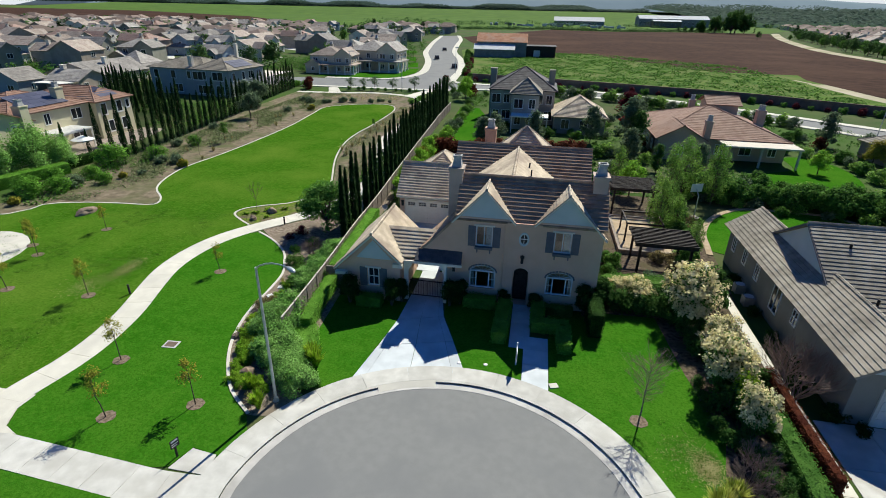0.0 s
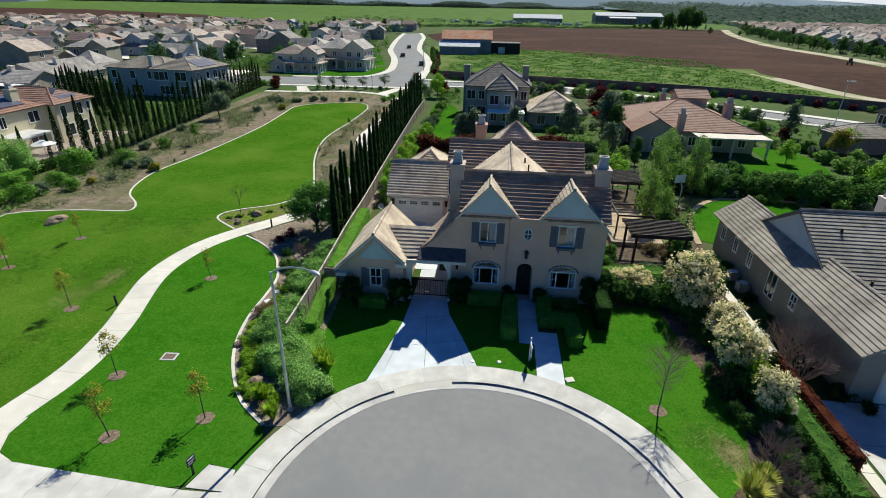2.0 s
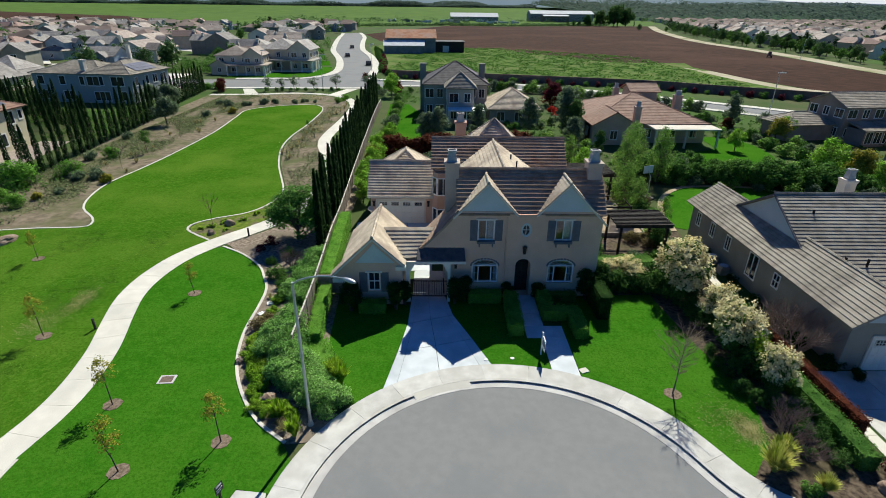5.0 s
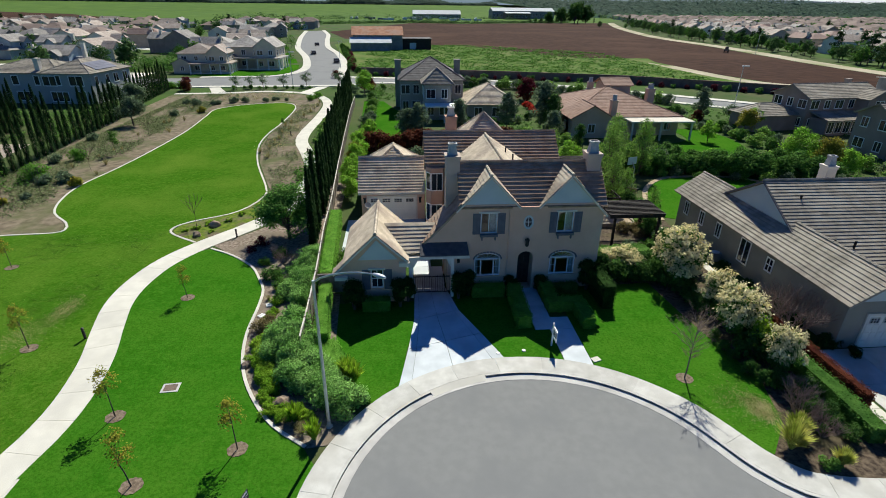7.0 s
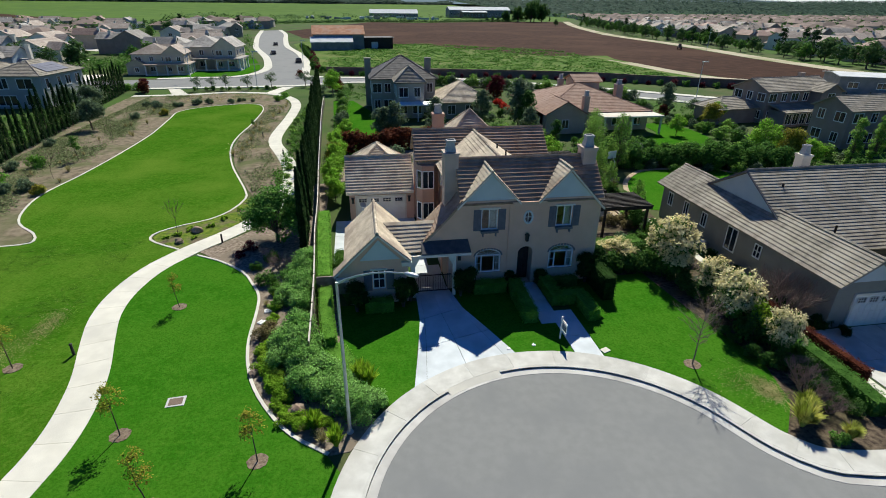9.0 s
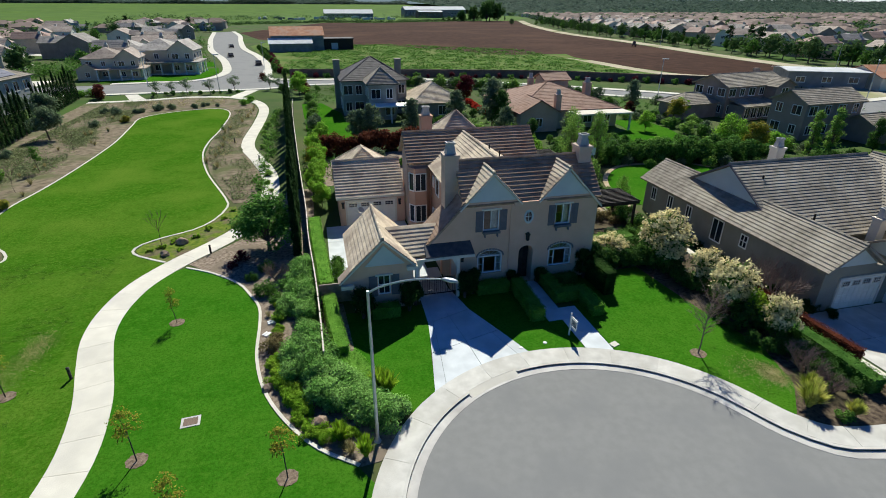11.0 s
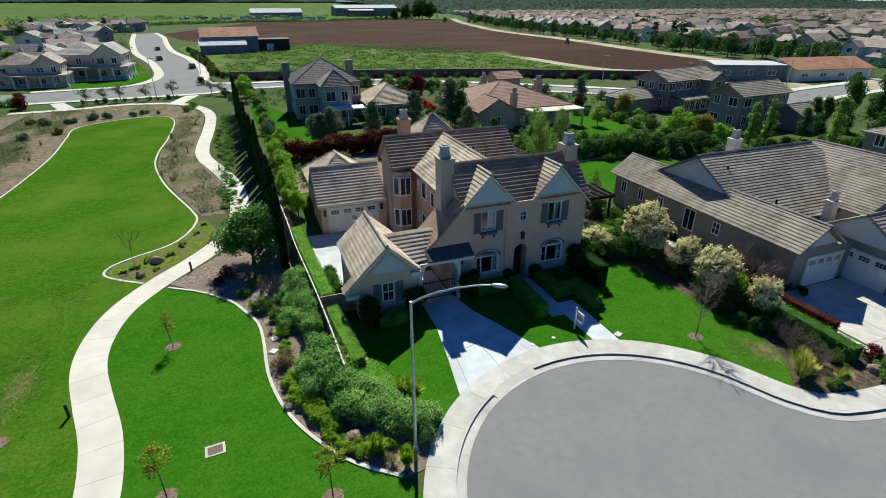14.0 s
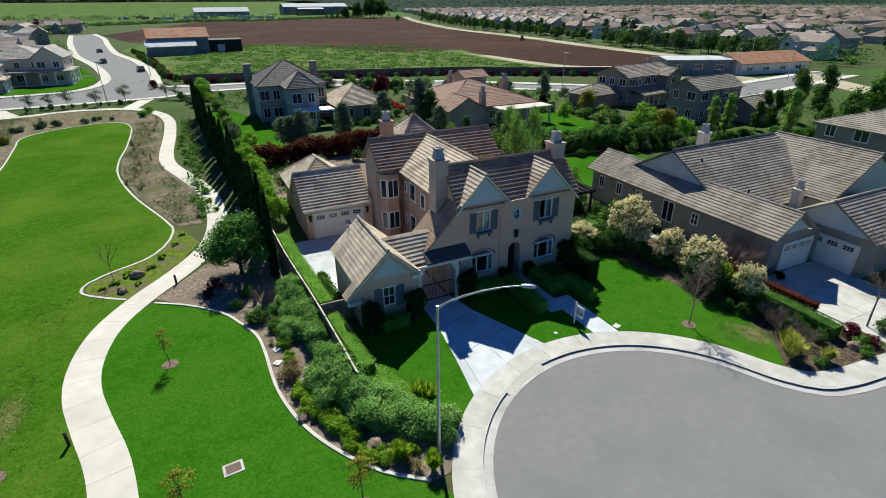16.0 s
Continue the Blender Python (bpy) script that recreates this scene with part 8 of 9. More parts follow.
far_right = spline([(-67.5, 450), (-56.5, 388), (-49.7, 328), (-42.5, 273), (-33.8, 234), (-27.6, 196), (-26.1, 173), (-25.0, 158.5), (-21.4, 155.6), (-14, 153.5), (2, 151.5), (19, 147.0), (40, 134), (57, 121), (72, 108), (83, 95), (92, 90), (112, 93), (150, 98)], 4)
near_edge = spline([(150, 90), (112, 84), (90, 80.5), (80.5, 87.5), (67.5, 101.5), (53.5, 114.2), (37.2, 126.8), (16.8, 140.3), (0.5, 144.3), (-14, 145.0), (-23.5, 140.5), (-53, 139), (-60, 138.5), (-110, 138)], 4)
ring = [tuple(p) for p in far_left] + [tuple(p) for p in far_right] + [tuple(p) for p in near_edge] + [(-110, 151)]
flat("far_road", ring, -0.01, ASPHALT, "pale asphalt street curving through the housing", "road")
fp = thing("far_pavement", "pale concrete pavements along the far street", "pavement", kind="structure")
for ln, d0, d1 in ((far_left, 0.0, 2.6), (far_right, 0.0, 2.6), (near_edge, 0.0, 2.0)):
    bm = bmesh.new()
    strip(bm, ln, d0, d1, -0.02, 0.13)
    part("kerb_walk", bm, PATHCRETE, fp)
flat("estate_driveway", [(-88.0, 151.5), (-79.0, 151.5), (-78.5, 167), (-88.5, 167)], 0.02, PATHCRETE, "pale concrete driveway beside the street", "driveway")
flat("estate_lane", [(-104.0, 98), (-101.0, 98), (-112.0, 150), (-150, 192), (-154, 188), (-118, 148)], 0.015, PATHCRETE, "pale concrete lane behind the low grey house", "road")
flat("corner_path", [(-24.5, 139), (-27.3, 139), (-30.5, 128.2), (-27.5, 127.5)], 0.02, PATHCRETE, "pale concrete path joining the street", "path")
flat("corner_path_west", [(-47, 128.5), (-52, 139), (-54.5, 139), (-50, 127.5)], 0.02, PATHCRETE, "pale concrete path joining the street", "path")
for pts in ([(-66, 158.5), (-44.5, 160.5), (-40.5, 166), (-39.2, 178), (-41, 190), (-45, 189), (-45, 172), (-66, 170.5)], [(-42.5, 196), (-46, 212), (-51, 211), (-47.5, 195)], [(-48.5, 218), (-53, 238), (-58, 236), (-53.5, 217)], [(-57.5, 258), (-60.5, 274), (-66, 273), (-62.5, 257)]):
    flat("street_lawn", pts, 0.02, GRASS, "small mown lawn beside the far street", "lawn")
flat("meadow", [(-20, 165), (16, 156), (52, 146), (66, 138), (87, 126.5), (92, 131), (96, 140), (92.5, 163), (91, 202), (95, 218), (66, 219), (26, 284), (-30, 330), (-40, 290)], 0.0, MEADOW, "rough green meadow with weeds", "meadow")
flat("ploughed_field", [(26, 284), (66, 219), (95, 218), (91.5, 203), (93.5, 165), (98, 144), (120, 132), (141, 121), (147, 155), (150, 200), (162, 283), (172, 390), (215, 560), (268, 724), (176, 700), (70, 648), (8, 660), (-60, 430), (-40, 345), (-10, 300)], 0.006, SOILFIELD, "ploughed field of dark red-brown soil", "field")
tk = spline([(86.5, 200), (88.2, 190), (89.2, 176), (90.2, 160), (94, 144), (106, 135), (120, 130.5), (140, 119.5)], 4)
bm = bmesh.new()
strip(bm, tk[2:], -2.2, 3.4, -0.02, 0.03)
strip(bm, tk[:3], -0.6, 0.8, -0.02, 0.026)
tagged(part("farm_track", bm, TRACK, None), "pale dry farm track round the field", "track", kind="structure")
rr = spline([(118, 70), (141, 112), (147.5, 155), (151, 200), (163.5, 283), (173, 390), (216, 560), (270, 724)], 6)
bm = bmesh.new()
strip(bm, rr, -8.5, 0, -0.02, 0.035)
tagged(part("lane", bm, TRACK, None), "pale lane along the far side of the field", "road", kind="structure")
flat("crop_field", [(-900, 560), (-110, 570), (8, 664), (70, 655), (176, 706), (268, 730), (360, 900), (420, 1400), (-1600, 1400), (-1600, 560)], 0.01, CROP, "wide bright green crop field", "field")
flat("left_soil_field", [(-1600, 700), (-900, 575), (-530, 612), (-385, 645), (-340, 720), (-560, 1000), (-1100, 1390), (-1600, 1390)], 0.016, SOILFIELD, "strip of ploughed brown soil behind the houses", "field")
bm = bmesh.new()
bm.faces.new([bm.verts.new(p) for p in ((-1600, 1400, 0.01), (420, 1400, 0.01), (600, 2330, 24.8), (-1900, 2330, 24.8))])
tagged(part("rising_field", bm, CROP, None), "bright green field rising gently to the distant woods", "field", kind="structure")
bm = bmesh.new()
bm.faces.new([bm.verts.new(p) for p in ((380, 1060, 0.02), (2900, 1060, 0.02), (2900, 2320, 37.8), (380, 2320, 37.8))])
tagged(part("wood_floor", bm, WOODFLOOR, None), "hazed floor of the distant woods", "woods", kind="structure")
# weeds on the meadow
rng = np.random.default_rng(3)
n = 1900
P = np.stack([rng.uniform(-20, 95, n), rng.uniform(140, 290, n), np.zeros(n)], 1)
keep = (P[:, 1] > 164 - 0.33 * P[:, 0]) & (P[:, 1] < 300 - 0.9 * np.maximum(P[:, 0] - 20, 0)) & (P[:, 0] < 84)
P = P[keep]
k = 14
Q = np.repeat(P, k, 0) + rng.normal(0, 1, (len(P) * k, 3)) * np.array((1.1, 0.9, 0.0)) + np.array((0, 0, 1)) * np.abs(rng.normal(0, 0.2, (len(P) * k, 1)))
half = len(Q) // 3 * 2
for W, m, lab in ((Q[:half], L_MID, "clumps of rough weeds over the meadow"), (Q[half:], L_OAK, "dark coarse weeds over the meadow")):
    tagged(link("weeds", cloud_mesh("weeds", W, np.tile((0, 0, 1.0), (len(W), 1)), 0.75, 1.5, 0.6, 3), m), lab, "weeds", kind="stuff")
# furrow-side weeds in the dry bed
n = 62000
P = np.stack([rng.uniform(-54, -41, n), rng.uniform(46, 126, n), np.abs(rng.normal(0, 0.08, n)) + 0.03], 1)
P = P[(P[:, 0] < -43.4 - 1.2 * np.sin(P[:, 1] * 0.3)) & (np.sin(P[:, 0] * 0.9 + 1.3 * np.sin(P[:, 1] * 0.21)) + np.sin(P[:, 1] * 0.37 + P[:, 0] * 0.3) + rng.normal(0, 0.5, n) - 0.16 * (P[:, 0] + 48) > 0.1)]
n = 8000
u = rng.uniform(58, 112, n)
a = np.interp(u, (57, 66, 78, 86, 100, 112), (-21.0, -24.4, -27.2, -27.7, -27.2, -27.5))
b = np.interp(u, (57, 66, 78, 86, 100, 112), (-19.2, -19.6, -22.2, -23.5, -23.0, -23.2))
Q = np.stack([a + (b - a) * rng.uniform(0.03, 0.97, n), u, np.abs(rng.normal(0, 0.08, n)) + 0.03], 1)
Q = Q[np.sin(Q[:, 0] * 1.4) + np.sin(Q[:, 1] * 0.8) + rng.normal(0, 0.6, n) > 0.0]
P = np.concatenate([P, Q])
tagged(link("bed_weeds", cloud_mesh("bed_weeds", P, np.tile((0, 0, 1.0), (len(P), 1)), 0.24, 1.8, 0.6, 4), L_SAGE), "low grey-green weeds over the dry bed", "weeds", kind="stuff")

bw = thing("boundary_wall", "long brown block wall along the meadow", "wall", kind="structure")
wl_line = spline([(-18, 163), (16, 155), (52, 144.5), (66, 136.5), (86, 125.5), (104, 117)], 3)
bm = bmesh.new()
strip(bm, wl_line, -0.12, 0.12, 0, 2.0)
part("wall_run", bm, BLOCKWALL, bw)
bm = bmesh.new()
strip(bm, wl_line, -0.2, 0.2, 2.0, 2.12)
part("coping", bm, BLOCKWALL, bw)
vr = shrub_proto("verge_shrub", "low green and reddish verge shrub by the wall", 111, 1.1, 1.0, 1.1, 0.24, L_MAROON, 10, 60)
vg = shrub_proto("verge_shrub", "low green verge shrub by the wall", 112, 1.1, 1.0, 1.1, 0.24, L_MID, 10, 60)
vs = []
for p, q in zip(wl_line, wl_line[1:]):
    c = p.lerp(q, 0.5)
    vs.append((c.x - 0.5, c.y - 2.0 + rnd.uniform(-0.6, 0.6), rnd.uniform(0, 360), rnd.uniform(0.8, 1.4)))
spread(vr, vs[0::2] + [(-21 - 0.16 * k * 6 + rnd.uniform(-1, 1), 172 + k * 8, 0, 1.4) for k in range(8)], "verge shrubs")
spread(vg, vs[1::2] + [(-20 - 0.13 * k * 8 + rnd.uniform(-1, 1), 168 + k * 8, 0, 1.6) for k in range(14)] + row(-48, 134.5, -28, 135, 10, 0.5, 0.9, 0.6), "verge shrubs")

barn = thing("barn", "long grey farm shed with a rusty red roof", "barn", (-16, 262, 0), 3)
part("wall", boxed((-12, 10.5, -7, 8, 0, 6.4)), GREYWALL, barn)
part("roof", roof_of("gx", -12, 10.5, -7, 8, 6.4, 9.9, 0.5, 30, False, split=False), RUST, barn, "rusty corrugated roof")
part("lean_to", boxed((-13, 5, -12, -7, 0, 3.4)), GREYWALL, barn)
bm = bmesh.new()
for x0, x1 in ((-13.4, 5.4),):
    a = [bm.verts.new((x, y, z)) for x in (x0, x1) for y, z in ((-12.6, 3.3), (-7.0, 5.3), (-7.0, 5.5), (-12.6, 3.5))]
    for q in ((0, 3, 2, 1), (4, 5, 6, 7), (0, 1, 5, 4), (1, 2, 6, 5), (2, 3, 7, 6), (3, 0, 4, 7)):
        bm.faces.new([a[i] for i in q])
part("lean_to_roof", bm, LIGHTSHEET, barn, "pale sheet lean-to roof")
part("side_shed", boxed((10.6, 24, -4, 6, 0, 4.6)), DARKWOOD, barn)
part("side_shed_roof", boxed((10.6, 24.5, -4.5, 6.5, 4.6, 4.9)), TILEDARK, barn)
part("door", boxed((14, 17, -4.1, -4, 0, 3)), LIGHTSHEET, barn)


def shed(loc, rz, w, d, h, rise, wall, roof, label):
    s = thing("shed", label, "building", loc, rz)
    part("wall", walls_of("gx", 0, w, 0, d, h, h, h + rise, 0.5), wall, s)
    part("roof", roof_of("gx", 0, w, 0, d, h, h + rise, 0.5, 30, False, split=False), roof, s)
    for k in range(max(1, int(w / 6))):
        window(s, 3 + k * 6, 0, h * 0.35, 0, 2.0, h * 0.3, 2, 1, bar=0.14)
    return s


shed((18, 940, 0), 0, 80, 36, 6, 6, GREYWALL, LIGHTSHEET, "long pale-roofed farm building across the fields")
shed((150, 930, 0), 0, 105, 40, 12, 5, GREYWALL, LIGHTSHEET, "large grey packing shed with pale roof")
shed((165, 890, 0), 0, 40, 24, 9, 2, BLOCKWALL, LIGHTSHEET, "red-brown farm building with pale roof")
shed((106, 115, 0), -26, 18, 11, 4.0, 0.5, GREYWALL, LIGHTSHEET, "flat-roofed grey workshop with white roof")
shed((123.0, 104.2, 0), -8, 25, 13, 3.0, 2.5, BEIGEWALL, RUST, "long beige shed with an orange rusty roof")
flat("yard", [(100, 96), (121, 96), (127, 112), (134, 126), (104, 128), (96, 116)], 0.004, TRACK, "pale bare yard round the sheds", "yard")
jr = random.Random(9)
for k in range(34):
    x, y = jr.uniform(-80, 120), jr.uniform(760, 880)
    t = thing("farm_trailer", "pale farm trailer or container in the distant yard", "trailer", (x, y, 0), jr.choice((0, 5, 90)), "yard trailers")
    a, h = jr.uniform(5, 12), jr.uniform(2.2, 3.4)
    part("body", boxed((0, a, 0, 3, 0.5, h), (0.1, a - 0.1, 0.1, 2.9, h, h + 0.12)), jr.choice((LIGHTSHEET, LIGHTSHEET, GREYWALL)), t)
    part("chassis", boxed((0.5, 1.5, 0.2, 2.8, 0, 0.5), (a - 1.5, a - 0.5, 0.2, 2.8, 0, 0.5)), IRON, t)

# parked cars on the far street
def car(loc, rz, paint, label):
    c = thing("car", label, "car", loc, rz, "parked cars")
    bm = bmesh.new()
    prof = [(-2.3, 0.35), (2.3, 0.35), (2.32, 0.75), (2.2, 0.9), (1.2, 1.0), (0.6, 1.5), (-1.3, 1.55), (-1.9, 1.05), (-2.3, 0.95)]
    a = [bm.verts.new((x, -0.9, z)) for x, z in prof]
    b = [bm.verts.new((x, 0.9, z)) for x, z in prof]
    bm.faces.new(a)
    bm.faces.new(b[::-1])
    for i in range(len(prof)):
        j = (i + 1) % len(prof)
        bm.faces.new((a[i], b[i], b[j], a[j]))
    part("body", bm, paint, c)
    part("window", boxed((-1.2, 0.5, -0.91, 0.91, 1.05, 1.42)), PANE, c)
    for x in (-1.4, 1.4):
        for y in (-0.82, 0.82):
            w = bmesh.new()
            lathe(w, [(0.2, -0.1), (0.34, -0.09), (0.34, 0.09), (0.2, 0.1)], 12, pose(x, y, 0.34, 90, 0, 0))
            part("wheel", w, PIPE, c)


DARKPAINT = mat("dark_car_paint", (0.012, 0.015, 0.022), (0.02, 0.022, 0.03), 2, 0.25, 0)
car((-42.2, 231, 0), 105, DARKPAINT, "dark parked car at the kerb of the far street")
car((-29.2, 197.5, 0), 100, DARKPAINT, "dark parked car at the kerb of the far street")
car((-47.8, 281, 0), 105, DARKPAINT, "dark parked car farther up the street")
tr = thing("tractor", "small dark red tractor on the field edge", "tractor", (148, 250, 0), 60)
part("body", boxed((-1.2, 1.8, -0.5, 0.5, 0.7, 1.5), (-1.2, 0.2, -0.7, 0.7, 1.5, 2.7)), BLOCKWALL, tr)
for x, y, r in ((-0.7, -0.9, 0.8), (-0.7, 0.9, 0.8), (1.3, -0.7, 0.5), (1.3, 0.7, 0.5)):
    w = bmesh.new()
    lathe(w, [(r * 0.6, -0.18), (r, -0.15), (r, 0.15), (r * 0.6, 0.18)], 12, pose(x, y, r, 90, 0, 0))
    part("wheel", w, PIPE, tr)

# power poles and lamps
pole = thing("lamp_post", "thin grey lamp post by the lane", "lamp post", (63.5, 107.5, 0), group="far lamp posts")
bm = bmesh.new()
tube(bm, [(0, 0, 0), (0, 0, 8.2)], [0.1, 0.06], 6)
part("pole", bm, STEEL, pole)
part("lamp_head", boxed((-0.3, 1.2, -0.12, 0.12, 8.1, 8.3)), STEEL, pole)
for x, y in ((-33.5, 137.5), (-52, 150), (108, 95), (125, 92), (-26, 180), (150, 140), (146, 118), (156, 240)):
    copy_thing(pole, pose(x, y, 0, 0, 0, 40))

# housing estates
VAR = []
looks = [(BEIGEWALL, ESTATETILE), (OLIVEWALL, ESTATEGREY), (TAUPEWALL, ESTATETILE), (ESTATEBLUE, ESTATEGREY), (PALEWALL, ESTATETILE), (TANWALL, ESTATEPINK), (SLATEWALL, ESTATEGREY)]
plans = [[(-7.5, 6.5, -4, 5.5, 5.8, "gx", 2.5, "sew"), (-6.5, -1.5, -7.5, -4, 5.6, "gy", 2.0, "s"), (1.5, 6.0, -6.5, -4, 3.0, "hip", 1.2, "s")],
         [(-7, 5, -4.5, 6, 5.8, "hip", 2.4, "sew"), (0.5, 6.5, -7.5, 2, 5.8, "gy", 2.4, "sw"), (-8.5, -3.0, -7.5, -2.0, 3.0, "gy", 1.7, "s")],
         [(-8.5, 1.5, -5, 5.5, 5.8, "gy", 2.9, "sew"), (0.5, 8.5, -3, 5, 5.6, "gx", 2.2, "se"), (0.0, 6.0, -6.5, -3, 3.0, "gx", 1.4, "s")],
         [(-8, 7, -4.5, 5.5, 3.2, "hip", 2.4, "sew"), (-5.5, 3.0, -3.5, 4.5, 5.9, "gx", 2.2, "sew"), (3.5, 8.0, -7.5, -3.5, 3.0, "gy", 1.7, "s"), (-1.5, 1.5, -5.0, -3, 5.7, "gy", 1.5, "s")]]
for i, (w, r) in enumerate(looks):
    h = build_house("house", ("two-storey beige estate house with faded brown gables", "two-storey olive estate house with grey roof", "two-storey taupe estate house with brown roof", "two-storey blue-grey estate house with grey gables", "two-storey pale estate house with faded brown roof", "two-storey tan estate house with rosy tile roof", "two-storey dark grey estate house with grey roof")[i], plans[i % 4], w, r, (0, 0, 0), 0, "estate houses", 1.1, gap=6.0)
    chimney(h, 4.2, 2.0, 4.0, 9.3, 0.9, 0.9, BEIGEWALL, False)
    VAR.append(h)
used = set()


def put(i, x, y, rz):
    m = pose(x, y, 0, 0, 0, rz)
    if i in used:
        copy_thing(VAR[i], m)
    else:
        VAR[i].matrix_basis = m
        used.add(i)


LEFT = [(-178, 165, 0), (-160, 171, 1), (-159, 203, 5), (-280, 278, 2), (-215, 242, 4), (-146, 214, 3), (-128, 209, 3), (-123, 234, 4), (-122, 270, 5), (-185, 329, 1), (-221, 333, 2), (-231, 384, 0), (-138, 332, 4), (-97, 297, 0), (-118, 391, 1), (-84, 360, 1), (-146, 151, 2), (-163, 138, 1), (-98, 159, 3)]
LEFT += [(-341, 316, 2), (-270, 246, 5), (-366, 366, 3), (-217, 413, 0), (-185, 480, 3), (-257, 313, 1), (-104, 190, 0), (-71, 204, 1), (-66, 225, 0), (-74, 258, 4), (-80, 290, 1), (-90, 325, 3), (-190, 205, 5), (-184, 190, 2), (-200, 290, 6), (-160, 295, 0), (-165, 260, 1), (-240, 275, 3), (-300, 350, 4), (-150, 360, 2), (-260, 390, 1), (-100, 240, 6), (-97, 420, 0), (-130, 440, 4), (-170, 420, 2), (-130, 480, 1), (-90, 470, 3), (-215, 180, 0), (-230, 215, 2), (-300, 300, 0), (-320, 270, 6)]
fill = random.Random(33)
for kk in range(400):
    x, y = fill.uniform(-420, -80), fill.uniform(120, 520)
    if len(LEFT) < 100 and x < -0.28 * y - 62 and all((x - a) ** 2 + (y - b) ** 2 > 19 ** 2 for a, b, _ in LEFT):
        LEFT.append((x, y, fill.randrange(7)))
for k, (x, y, i) in enumerate(LEFT):
    put(i, x, y, (0, 90, -90, 8, 180, 75)[k % 6] + 5 * math.sin(k * 1.7))
jr = random.Random(21)
pick = (4, 2, 5, 0, 4, 5, 2, 6, 1)
k = 0
for r in range(4):
    for c in range(15):
        y = 128 + 30 * r * 0.35 + c * (29 + r * 2.4) + jr.uniform(-4, 4)
        lane_x = float(np.interp(y, (112, 155, 200, 283, 390, 560, 724), (141, 147.5, 151, 163.5, 173, 216, 270)))
        x = lane_x + 44 + 27 * r + jr.uniform(-4, 4)
        if y > 660:
            continue
        put(pick[k % 9], x, y, jr.choice((0, 90, -90, 180)) + jr.uniform(-12, 12))
        k += 1

for pts in ([(-96, 140), (-140, 128), (-139, 133), (-97, 145)], [(-92, 145), (-112, 190), (-150, 185), (-150, 190), (-112, 196), (-108, 215), (-103, 215), (-107, 192), (-87, 145)], [(-140, 185), (-170, 225), (-230, 260), (-228, 265), (-168, 231), (-136, 188)], [(-115, 250), (-200, 305), (-300, 330), (-300, 337), (-198, 312), (-112, 256)]):
    flat("estate_street", pts, 0.01, PATHCRETE, "pale concrete lane between the estate houses", "road")
# trees among the houses and out to the hills
ft = [tree_proto("tree", "round green tree among the estate houses", 121, 7.0, 1.6, 2.9, 2.9, 0.7, L_FAR, 22, 26, 1.2, 0.2), tree_proto("tree", "pointed dark conifer among the estate houses", 122, 9.5, 1.0, 1.9, 1.9, 0.65, L_CYPRESS, 22, 26, 0.95, 0.2), tree_proto("tree", "fresh green tree among the estate houses", 123, 6.0, 1.4, 2.6, 2.6, 0.66, L_MID, 20, 26, 1.1, 0.18)]
F = [(175, 255), (181, 224), (180, 211), (189, 205), (174, 169), (171, 152), (197, 155), (209, 158), (204, 328), (176, 180), (172, 196), (178, 240), (183, 270), (186, 290), (190, 330), (196, 370), (210, 420), (163, 134), (157, 120), (184, 140), (190, 712), (176, 708), (247, 712), (168, 706), (160, 704), (205, 716)]
for kk in range(50):
    F.append((jr.uniform(176, 470), jr.uniform(125, 640)))
for kk in range(50):
    F.append((jr.uniform(-330, -75), jr.uniform(130, 470)))
ly = [118 + 5.5 * q for q in range(84)]
LT = [(float(np.interp(y, (112, 155, 200, 283, 390, 560, 724), (141, 147.5, 151, 163.5, 173, 216, 270))) + jr.uniform(13, 30), y + jr.uniform(-4, 4)) for y in ly]
WT = [(jr.uniform(-104, -92), jr.uniform(128, 190)) for q in range(9)]
F2 = LT[0::2] + WT
spread(copy_thing(ft[0], pose(0, 0, 0)), [(x, y, jr.uniform(0, 360), jr.uniform(0.7, 1.35)) for x, y in F2], "estate trees")
F3 = LT[1::2] + [(jr.uniform(-80, -76), jr.uniform(188, 200)) for q in range(3)]
spread(copy_thing(ft[2], pose(0, 0, 0)), [(x, y, jr.uniform(0, 360), jr.uniform(0.7, 1.3)) for x, y in F3], "estate trees")
F += [(float(np.interp(y, (112, 155, 200, 283, 390, 560), (141, 147.5, 151, 163.5, 173, 216))) + jr.uniform(20, 34), y) for y in (128, 146, 158, 171, 190, 208, 222, 246, 262, 284, 300, 335, 372, 410, 450)]
for i, p in enumerate(ft):
    spread(p, [(x, y, jr.uniform(0, 360), jr.uniform(0.6, 1.25)) for x, y in F[i::3]], "estate trees")
big = tree_proto("tree", "large dark tree at the field corner", 124, 17, 2.5, 8, 8, 1.5, L_DARK, 34, 50, 3.0, 0.5)
spread(big, [(214, 690, 0, 1.45), (232, 700, 60, 1.3), (198, 694, 0, 1.1), (223, 704, 20, 1.5), (184, 702, 120, 0.8)], "field corner trees")
